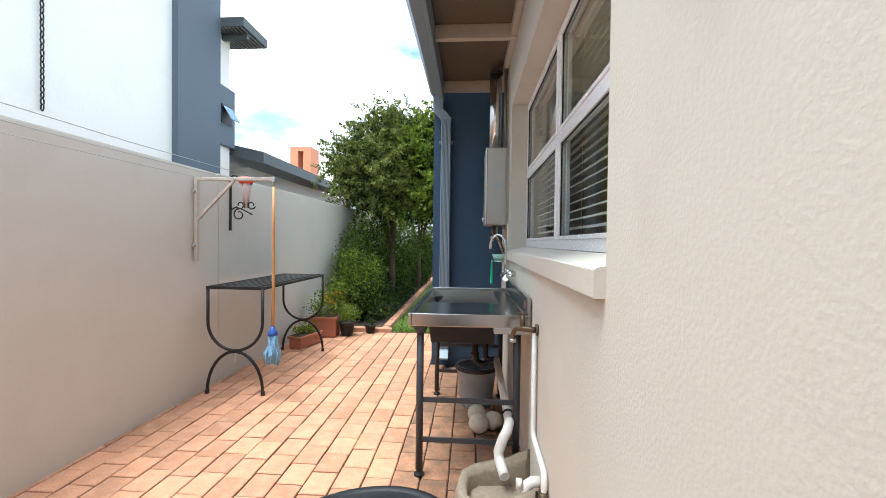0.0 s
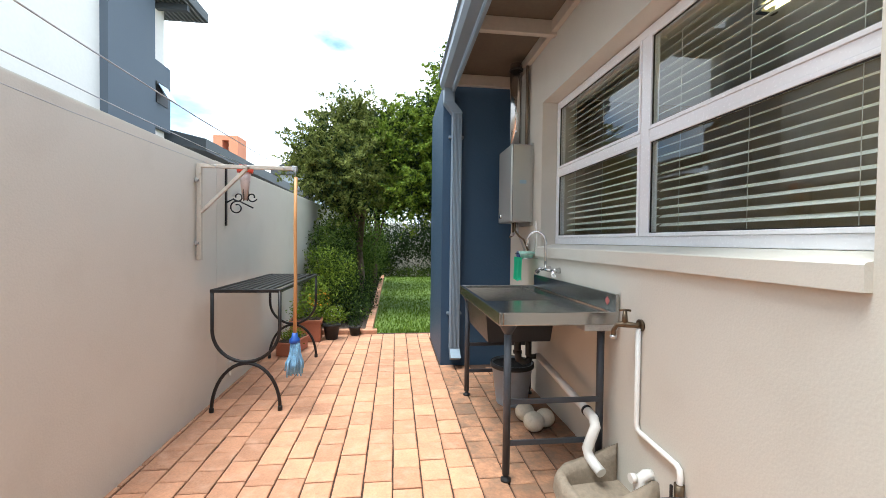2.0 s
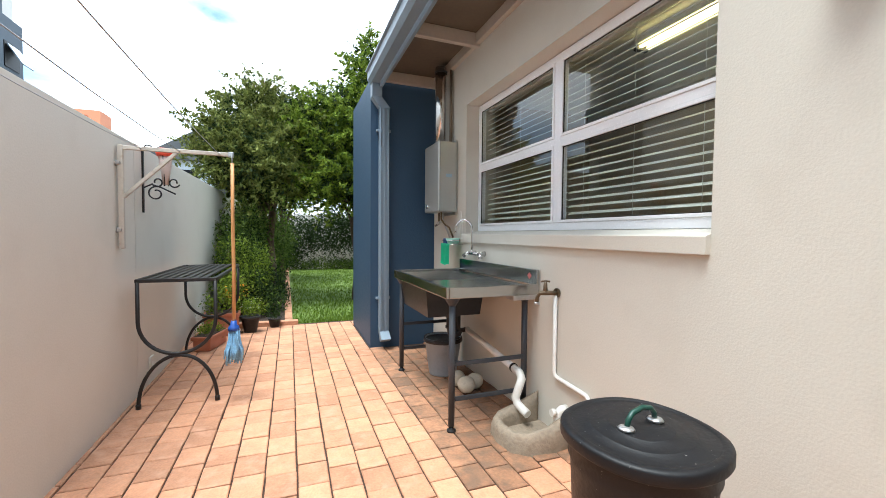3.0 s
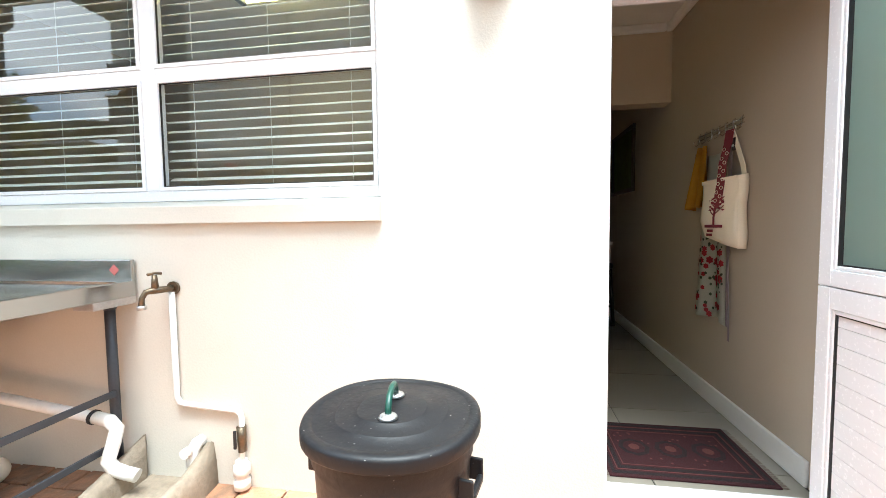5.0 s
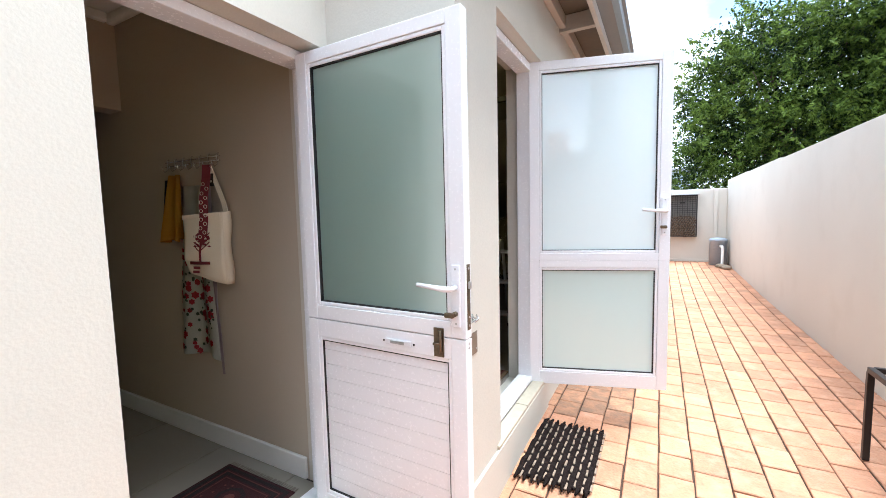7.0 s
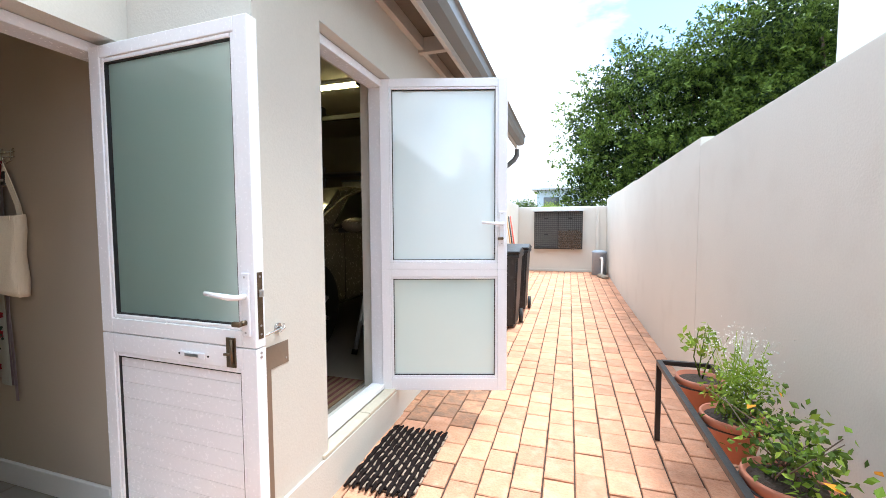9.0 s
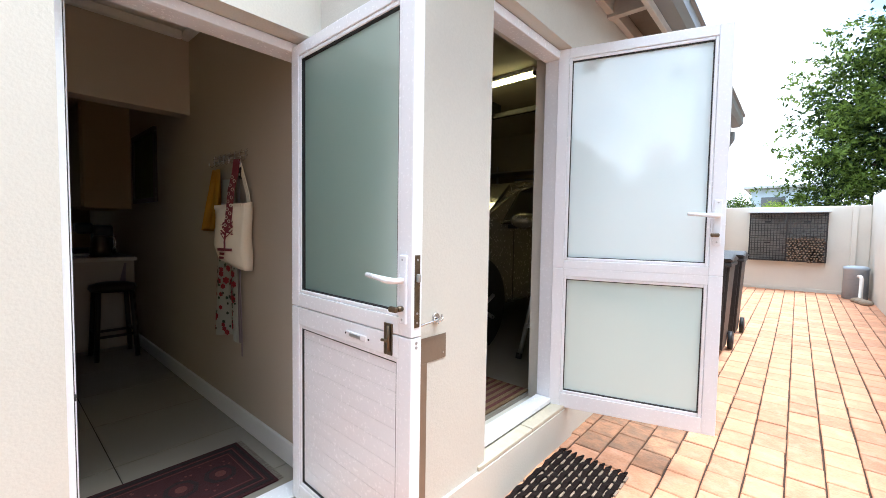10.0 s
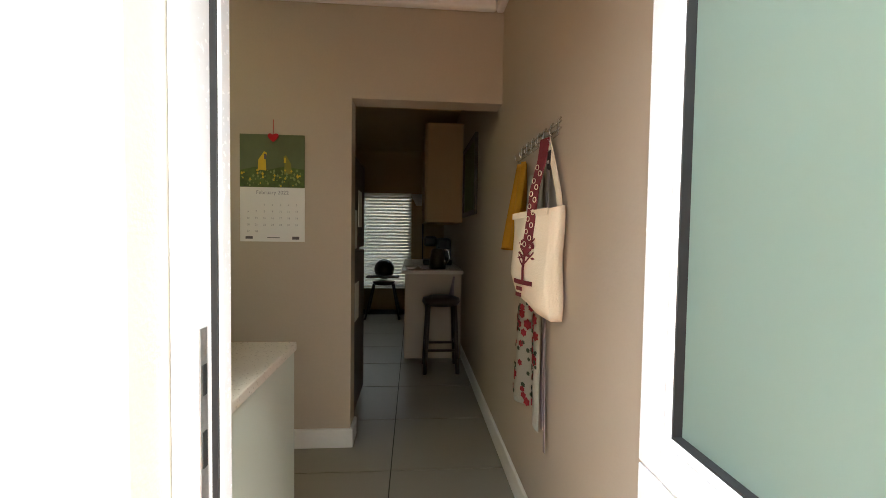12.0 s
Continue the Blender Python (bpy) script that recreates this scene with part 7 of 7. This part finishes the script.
for k in range(60):
    m = pose(0, 0, 0.075 * k, 0, 0, 90 * (k % 2)) @ Matrix.Scale(0.66, 4)
    part("link", tube(bmesh.new(), [m @ Vector((0.03 * math.cos(t), 0, 0.065 * math.sin(t))) for t in np.linspace(0, 2 * math.pi, 11)], 0.009, 5), BLACK_IRON, ch_)

lh = thing("neighbour_bungalow", "low neighbouring house with a dark roof edge", "house", (-5.8, 9.9, 0.0))
part("wall", B(-5.0, 0.0, 0.0, 8.2, -0.1, 3.0), mat("taupe_plaster", (0.40, 0.37, 0.33), 0.8, vary=0.05, bump=0.1), lh)
b = bmesh.new()
prism(b, [(0.50, -0.3, 3.05), (0.50, -0.3, 3.30), (-4.0, -0.3, 4.3), (-4.0, -0.3, 4.05)], (0, 8.8, 0))
part("roof", b, ROOF_DARK, lh)
for y in (5.0, 6.4):
    w_ = part("window", B(0.002, 0.02, y, y + 0.5, 2.3, 2.75), BLACK_IRON, lh)
    part("pane", B(0.02, 0.024, y + 0.04, y + 0.46, 2.34, 2.71), CAR_GLASS, w_)
ck = thing("orange_chimney", "orange plastered chimney with a slot", "chimney", (-10.4, 24.0, 0.0))
part("chimney_pier", B(-0.62, -0.16, -0.6, 0.6, 0.0, 6.7), ORANGE_WALL, ck)
part("chimney_pier", B(0.16, 0.62, -0.6, 0.6, 0.0, 6.7), ORANGE_WALL, ck)
part("chimney_pier", B(-0.16, 0.16, -0.6, 0.6, 0.0, 5.2), ORANGE_WALL, ck)
part("chimney_pier", B(-0.16, 0.16, -0.6, 0.6, 6.45, 6.7), ORANGE_WALL, ck)
part("flue", T([(0, 0, 5.2), (0, 0, 6.2)], 0.1, 10), GALV, ck)
gh_ = thing("gabled_house", "distant pale house with a grey gable roof", "house", (-6.0, 26.0, 0.0))
part("wall", B(-2.4, 2.4, 0.0, 6.0, 0.0, 5.2), PALE_BLUE, gh_)
b = bmesh.new()
prism(b, [(-2.8, -0.3, 5.1), (2.8, -0.3, 5.1), (2.8, -0.3, 5.3), (0.0, -0.3, 7.0), (-2.8, -0.3, 5.3)], (0, 6.6, 0))
part("roof", b, ROOF_DARK, gh_)
for x in (-1.2, 0.4):
    part("window", B(x, x + 0.8, -0.02, 0.0, 3.4, 4.6), CAR_GLASS, gh_)
bh = thing("back_neighbour_house", "pale blue neighbouring house beyond the yard wall", "house", (-1.6, -24.0, 0.0))
part("wall", B(-1.6, 1.6, -5.0, 0.0, 0.0, 3.4), PALE_BLUE, bh)
part("roof", B(-1.9, 1.9, -5.4, 0.3, 3.41, 3.55, bevel=0.02), GALV, bh)
part("window", B(0.3, 1.2, 0.002, 0.03, 2.3, 3.0), CAR_GLASS, bh)

# garden closing wall and shrubs
bm = bmesh.new()
box(bm, -3.0, 9.0, 15.9, 16.1, -0.12, 1.9, bevel=0.01)
solid("wall_garden_end", bm, PLASTER, "plastered wall at the far end of the garden", "wall", "structure")
solid("wall_garden_east", B(8.0, 8.2, 6.0, 15.9, -0.12, 2.2), PLASTER, "plastered wall at the side of the garden", "wall", "structure")
# added wall: hides the sky from the kitchen window and dims the room
solid("wall_side_yard", B(8.3, 8.5, -6.0, 5.9, -0.12, 2.5), PLASTER, "unseen plastered wall added to keep sky out of the kitchen window", "wall", "structure")
solid("wall_house_east", B(0.3, 8.0, 4.72, 5.0, -0.12, 3.05), PLASTER, "house wall towards the garden", "wall", "structure")
solid("roof_house", B(HX + 0.2, 9.0, -0.05, 6.2, 3.06, 3.16), ROOF_DARK, "dark metal roof of the house", "roof", "structure")


def tree(name, at, label, trunk, lobes, n, size, material, spread_clump=0.13, shell=0.45, limbs=9, extra=None):
    t_ = thing(name, label, "tree", at)
    r = trunk[0]
    top = Vector(trunk[1])
    path = [Vector((0, 0, 0)), top * 0.35 + Vector((0.04, -0.03, 0)), top * 0.7 + Vector((-0.03, 0.04, 0)), top]
    part("trunk", T(path, [r * 1.25, r, r * 0.85, r * 0.6], 12), BARK, t_)
    for k in range(limbs):
        l = lobes[k % len(lobes)]
        e = Vector(l[:3]) + Vector([rng.uniform(-0.6, 0.6) * l[3 + q] for q in range(3)])
        s = path[1].lerp(top, rng.uniform(0.3, 1.0))
        mid = s.lerp(e, 0.5) + Vector(rng.normal(size=3) * 0.06)
        part("limb", T([s, mid, e], [r * 0.45, r * 0.3, r * 0.1], 7), BARK, t_)
    leaves_mesh("crown", sprays(lobes, n, spread_clump * 4.5, spread_clump * 0.33, 50, shell), size, material, t_, 2.4)
    # darker inner leaves put the crown's inside shade into leaf colour
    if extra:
        leaves_mesh("crown_inner_shaded", clumped([(*l[:3], *(0.8 * q for q in l[3:])) for l in lobes], n // 3, 0.1, spread_clump * 1.2), size * 1.2, extra, t_, 2.0)
    return t_


olive = tree("olive_tree", (-2.10, 8.3, 0.02), "bushy grey-green tree over the boundary wall", (0.055, (0.05, 0.0, 1.6)),
     [(-0.25, -0.1, 2.25, 0.65, 0.7, 0.5), (0.25, 0.3, 2.5, 0.6, 0.7, 0.55), (-0.40, 0.3, 2.75, 0.5, 0.6, 0.45), (0.3, 0.6, 3.15, 0.5, 0.5, 0.4), (-0.1, -0.3, 1.9, 0.45, 0.45, 0.3), (-0.2, 0.4, 3.25, 0.35, 0.45, 0.3), (-0.60, -0.1, 2.45, 0.35, 0.5, 0.4)],
     44000, 0.029, LEAF_OLIVE, 0.10, 0.35, 14, LEAF_DARK_AND_SHADED)
olive.scale = (1.1, 1.1, 1.09)
slim = tree("garden_tree", (-0.62, 8.2, -0.03), "slim green tree standing on the lawn", (0.05, (0.0, 0.05, 1.8)),
     [(-0.10, 0.0, 2.05, 0.85, 0.7, 0.45), (0.45, 0.2, 2.35, 0.5, 0.6, 0.5), (-0.45, 0.3, 2.7, 0.7, 0.7, 0.5), (0.30, 0.0, 2.8, 0.6, 0.6, 0.6), (-0.1, 0.2, 3.3, 0.5, 0.5, 0.45), (0.25, 0.1, 3.8, 0.28, 0.28, 0.42), (-0.70, 0.5, 3.1, 0.4, 0.45, 0.3), (0.2, 0.2, 4.3, 0.15, 0.15, 0.35)],
     60000, 0.032, LEAF_BRIGHT, 0.11, 0.35, 14, LEAF_DARK_AND_SHADED)
slim.scale = (1.08, 1.08, 1.07)
tree("hedge_tree", (-2.0, 11.6, 0.02), "dark leafy tree further down the bed", (0.06, (0.05, 0.0, 1.6)),
     [(-0.2, 0.0, 2.2, 0.9, 1.1, 0.6), (0.4, 0.4, 2.9, 0.8, 0.9, 0.6), (-0.6, 0.2, 2.8, 0.8, 0.9, 0.6), (0.1, 0.3, 3.5, 0.5, 0.6, 0.4)],
     20000, 0.04, LEAF_BRIGHT, 0.13, 0.35, 8, LEAF_DARK_AND_SHADED)
tree("far_garden_tree", (1.8, 12.0, -0.03), "leafy tree at the end of the lawn", (0.07, (0.0, 0.0, 1.6)),
     [(0.0, 0.0, 2.3, 1.1, 1.0, 0.7), (0.6, 0.2, 3.1, 0.9, 0.9, 0.7), (-0.6, 0.0, 3.2, 0.9, 0.9, 0.7)], 14000, 0.045, LEAF_TREE, 0.14, 0.35, 8, LEAF_DARK_AND_SHADED)
tree("street_tree", (-4.9, -13.2, 0.0), "large leafy tree behind the boundary wall", (0.16, (0.0, 0.0, 2.6)),
     [(1.6, 0.3, 3.8, 1.2, 1.3, 0.8), (0.6, 0.2, 5.3, 1.3, 1.4, 0.9), (-0.8, 0.0, 5.8, 1.4, 1.5, 1.1), (-2.0, 0.2, 5.0, 1.5, 1.6, 1.2), (0.1, 0.4, 3.6, 1.4, 1.4, 0.8), (2.2, 0.2, 3.0, 0.7, 0.8, 0.45), (1.2, 0.0, 6.4, 0.5, 0.6, 0.5), (-3.2, 0.2, 6.2, 1.4, 1.5, 1.1), (2.5, 0.2, 4.4, 0.7, 0.8, 0.5), (1.9, 0.3, 5.3, 0.8, 0.9, 0.5), (2.6, 0.2, 2.3, 0.6, 0.8, 0.5), (1.0, 0.3, 2.5, 1.2, 1.2, 0.7), (-1.0, 0.3, 3.6, 1.4, 1.4, 0.9)],
     80000, 0.05, LEAF_STREET, 0.24, 0.3, 20, LEAF_DARK_AND_SHADED)
tree("street_tree", (-8.3, -11.5, 0.0), "second leafy tree behind the boundary wall", (0.16, (0.0, 0.0, 2.6)),
     [(0.8, 0.0, 4.0, 1.8, 1.8, 1.3), (-0.6, 0.4, 5.6, 1.8, 1.8, 1.4), (1.5, 0.2, 6.3, 1.4, 1.4, 1.1)], 26000, 0.055, LEAF_STREET, 0.24, 0.35, 10, LEAF_DARK_AND_SHADED)


def shrub(name, at, lobes, n, size, material, label, clump=0.06, inner=LEAF_DARK_AND_SHADED):
    s_ = thing(name, label, "shrub", at)
    for k in range(6):
        l = lobes[k % len(lobes)]
        part("stem", T([(rng.normal() * 0.03, rng.normal() * 0.03, -0.02), (l[0] * 0.6, l[1] * 0.6, l[2] * 0.5), (l[0] + rng.normal() * 0.1, l[1] + rng.normal() * 0.1, l[2] + 0.3 * l[5])], [0.012, 0.008, 0.004], 5), BARK, s_)
    leaves_mesh("foliage", clumped(lobes, n, 0.4, clump, 8), size, material, s_, 2.0)
    # the default dark inner leaves carry the shade within the shrub
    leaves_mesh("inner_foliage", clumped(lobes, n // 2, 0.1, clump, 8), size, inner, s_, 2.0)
    return s_


shrub("shrub", (-2.42, 6.95, 0.02), [(0.0, 0.0, 0.50, 0.30, 0.35, 0.38), (0.15, 0.3, 0.70, 0.26, 0.35, 0.32), (-0.1, 0.1, 0.90, 0.2, 0.3, 0.22)], 5600, 0.021, LEAF_BRIGHT, "bright green leafy shrub in the bed")
shrub("shrub", (-2.55, 7.6, 0.02), [(0.0, 0.0, 0.8, 0.3, 0.4, 0.7), (0.1, 0.5, 1.2, 0.35, 0.5, 0.5)], 7000, 0.024, LEAF_TREE, "dark green shrub against the boundary wall")
for k, (x, y) in enumerate(((-2.05, 7.2), (-2.05, 8.1), (-2.1, 9.2), (-2.1, 10.4), (-2.15, 12.0), (-2.1, 13.5))):
    shrub("ivy_clump", (x, y, 0.02), [(0.0, 0.0, 0.16, 0.24, 0.55, 0.18), (-0.2, 0.1, 0.38, 0.3, 0.6, 0.30)], 3000, 0.024, LEAF_DARK_AND_SHADED, "dark glossy ivy covering the bed edge", 0.05, LEAF_TREE)
shrub("hedge", (-0.6, 15.2, -0.03), [(0.0, 0.0, 0.15, 1.3, 0.4, 0.22), (1.6, 0.0, 0.2, 1.2, 0.4, 0.25), (-1.4, 0.1, 0.4, 0.6, 0.4, 0.5)], 6200, 0.035, LEAF_TREE, "low green hedge at the end of the lawn", 0.08)
shrub("hedge", (2.4, 14.6, -0.03), [(0.0, 0.0, 0.5, 1.0, 0.6, 0.5), (1.5, 0.2, 0.7, 1.1, 0.6, 0.7), (-0.9, 0.1, 1.1, 0.6, 0.5, 0.7)], 4200, 0.05, LEAF_TREE, "green garden shrubs beyond the lawn", 0.09)
shrub("hedge", (0.2, 15.2, -0.03), [(-1.9, 0.0, 1.1, 0.9, 0.3, 0.8), (-0.5, 0.0, 1.3, 0.9, 0.3, 0.8), (0.7, 0.0, 1.3, 0.9, 0.3, 0.8), (2.0, 0.0, 1.2, 0.9, 0.3, 0.7)], 13000, 0.045, LEAF_DARK_AND_SHADED, "tall dark hedge hiding the garden end wall", 0.1)
shrub("shrub", (-2.35, 9.2, 0.02), [(0.0, 0.0, 0.7, 0.45, 0.6, 0.65), (0.2, 0.6, 1.1, 0.45, 0.6, 0.55)], 6000, 0.028, LEAF_TREE, "leafy green shrub under the trees", 0.07, LEAF_TREE)
shrub("shrub", (-2.2, 12.6, 0.02), [(0.0, 0.0, 0.6, 0.5, 0.6, 0.6), (0.1, 0.4, 1.0, 0.45, 0.6, 0.6)], 5200, 0.035, LEAF_TREE, "leafy green shrub further down the bed", 0.08)
shrub("yard_bush", (-0.72, -11.2, 0.0), [(0.0, 0.0, 1.75, 0.3, 0.5, 0.4), (0.35, 0.0, 1.7, 0.3, 0.5, 0.35)], 4200, 0.025, LEAF_TREE, "dark bush showing over the yard wall", 0.07)
shrub("yellow_bush", (-1.40, -11.0, 0.0), [(0.0, 0.0, 1.68, 0.3, 0.4, 0.25)], 2200, 0.025, LEAF_LIME, "yellow-green bush showing over the yard wall", 0.06, LEAF_LIME)

# pots and trough at the end of the paving
BLACK_POT = BLACK_PLASTIC
tr = thing("herb_trough", "terracotta trough planted with small green herbs", "planter", (-2.56, 5.45, 0.0), 75)
b = bmesh.new()
box(b, -0.20, 0.20, -0.085, 0.085, 0.0, 0.14, bevel=0.012)
box(b, -0.215, 0.215, -0.10, 0.10, 0.115, 0.15, bevel=0.006)
part("trough", b, TERRACOTTA, tr)
part("soil", B(-0.195, 0.195, -0.08, 0.08, 0.14, 0.154), SOIL, tr)
leaves_mesh("herbs", clumped([(0, 0, 0.20, 0.19, 0.09, 0.06)], 700, 0.1, 0.03), 0.014, LEAF_BRIGHT, tr, 1.8)
tr = thing("herb_trough", "brown plastic trough standing by the wall", "planter", (-2.52, 5.98, 0.0), 5)
b = bmesh.new()
box(b, -0.18, 0.18, -0.12, 0.12, 0.0, 0.26, bevel=0.015)
box(b, -0.195, 0.195, -0.135, 0.135, 0.235, 0.27, bevel=0.006)
part("trough", b, TERRACOTTA, tr)
part("soil", B(-0.17, 0.17, -0.11, 0.11, 0.26, 0.274), SOIL, tr)
leaves_mesh("foliage", clumped([(0, 0, 0.42, 0.22, 0.20, 0.18), (0.1, 0.1, 0.6, 0.15, 0.18, 0.16)], 900, 0.2, 0.05), 0.022, LEAF_BRIGHT, tr, 2.0)
leaves_mesh("blossom", clumped([(0.15, -0.05, 0.50, 0.12, 0.10, 0.14)], 60, 0.5, 0.02, 4), 0.02, FLOWER_ORANGE, tr, 1.2)
p_ = pot("plant_pot", (-2.22, 6.02, 0.0), 0.115, 0.20, BLACK_POT, "black plastic pot with a small-leaved plant")
leaves_mesh("foliage", clumped([(0, 0, 0.31, 0.17, 0.17, 0.11)], 1100, 0.2, 0.03), 0.013, LEAF_BRIGHT, p_, 1.8)
leaves_mesh("blossom", clumped([(0, -0.02, 0.36, 0.13, 0.13, 0.08)], 50, 0.6, 0.01, 2), 0.010, PETAL, p_, 1.1)
p_ = pot("plant_pot", (-1.95, 6.22, 0.0), 0.085, 0.12, BLACK_POT, "small black pot beside the flower bed")
leaves_mesh("foliage", clumped([(0, 0, 0.15, 0.08, 0.08, 0.04)], 160, 0.2, 0.02), 0.018, LEAF_DARK_AND_SHADED, p_, 1.8)

# brick edging of bed and paving
eb = mesh_of("edging_brick", B(-0.11, 0.11, -0.05, 0.05, 0.0, 0.075, bevel=0.008), PAVER_PART)
edge = thing("brick_edging", "clay brick edging between bed and lawn", "edging", (0, 0, 0))
for k in range(6):
    o = new("brick", eb)
    o.parent, o.matrix_local = edge, pose(-2.72 + 0.19 * k, 6.31 + rng.normal() * 0.006, -0.02 + rng.normal() * 0.004, 0, 0, rng.normal() * 2)
for k in range(38):
    o = new("brick", eb)
    o.parent, o.matrix_local = edge, pose(-1.78 - 0.002 * k, 6.42 + 0.23 * k, -0.03 + rng.normal() * 0.004, 0, 0, 90 + rng.normal() * 2)

# ---- floor tiles inside ----
tm = mesh_of("tile", B(-0.297, 0.297, -0.297, 0.297, 0.0, 0.007, bevel=0.0012), TILE)
for i in range(11):
    for j in range(6):
        x, y = 0.45 + 0.6 * (i - 1), 0.24 + 0.6 * j
        if x < KX - 0.3:
            o = new("tile", tm)
            o.parent = bpy.data.objects["floor_house"]
            o.location = (x if i else 0.0675, y if j else 0.234, 0.0)
            o.scale = (1 if i else 0.27, 1 if j else 1.02, 1)

# ---- pavers ----
PW, PL = 0.152, 0.198
b = bmesh.new()
w_, l_, h_, c_ = PW / 2 - 0.0042, PL / 2 - 0.0038, 0.0, 0.005
lowv = [b.verts.new((sx * w_, sy * l_, -0.03)) for sx, sy in ((-1, -1), (1, -1), (1, 1), (-1, 1))]
midv = [b.verts.new((sx * w_, sy * l_, -0.004)) for sx, sy in ((-1, -1), (1, -1), (1, 1), (-1, 1))]
topv = [b.verts.new((sx * (w_ - c_), sy * (l_ - c_), 0.0)) for sx, sy in ((-1, -1), (1, -1), (1, 1), (-1, 1))]
for A, Z in ((lowv, midv), (midv, topv)):
    for k in range(4):
        b.faces.new((A[k], A[(k + 1) % 4], Z[(k + 1) % 4], Z[k]))
b.faces.new(topv)
paver_mesh = mesh_of("paver", b, PAVER_PART)
grimy_shaded_mesh = paver_mesh.copy()
grimy_shaded_mesh.materials[0] = PAVER_DIRTY_SHADED
pv_v = np.array([v.co[:] for v in paver_mesh.vertices])
pv_f = np.array([f.vertices[:] for f in paver_mesh.polygons])
rest_v, rest_f = [], []


def lay(x, y, long=1.0):
    z_ = gz(y) + rng.normal() * 0.0012
    slope = math.degrees(math.atan2(gz(y + 0.05) - gz(y - 0.05), 0.1))
    m = pose(x + rng.normal() * 0.001, y + rng.normal() * 0.001, z_, slope + rng.normal() * 0.25, rng.normal() * 0.25, rng.normal() * 0.5) @ Matrix.Diagonal((1, long, 1, 1))
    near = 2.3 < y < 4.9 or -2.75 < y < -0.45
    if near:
        # darker grimy pavers, trough shade included, and a strip by the garage wall
        grimy_shaded = (x > -1.02 and 2.3 < y < 4.9) or (x > -1.3 and -2.3 < y < -1.25)
        o = new("paver", grimy_shaded_mesh if grimy_shaded else paver_mesh)
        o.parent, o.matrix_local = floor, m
    else:
        rest_f.append(pv_f + len(rest_v) * len(pv_v))
        rest_v.append(np.array([(m @ Vector(v))[:] for v in pv_v]))


for band, (ya, yb, shift) in enumerate(((0.55, 6.26, -1.882), (-9.8, 0.55, -1.048))):
    for c in range(-14, 16):
        x = shift + PW * (c + 0.5)
        off = (0.5 if c % 2 else 0.0) * PL + rng.uniform(-0.03, 0.03)
        cuts = [yb]
        first = yb - off % PL
        while first > ya + 0.02:
            if cuts[-1] - first > 0.03:
                cuts.append(first)
            first -= PL
        cuts.append(ya)
        for y_hi, y_lo in zip(cuts, cuts[1:]):
            y = (y_hi + y_lo) / 2
            right = HX - 0.02 if y > 0.81 else (-0.32 if y > -0.03 else (GX - 0.02 if y > -5.9 else -0.65))
            if y > 4.80:
                right = -0.97 if y < 6.15 else 1.5
            if x - PW / 2 < boundary_x(y) - 0.155 or x + PW / 2 > right + (0.15 if y < 4.7 and not -0.1 < y < 0.9 else 0.09):
                continue
            lay(x, y, (y_hi - y_lo) / PL)
me = bpy.data.meshes.new("paver_field")
me.from_pydata(np.concatenate(rest_v).tolist(), [], np.concatenate(rest_f).tolist())
me.materials.append(PAVER_STUFF)
o = new("paver_field", me)
o.parent = floor
tagged(o, "clay brick pavers laid in staggered rows", "", "", "stuff")
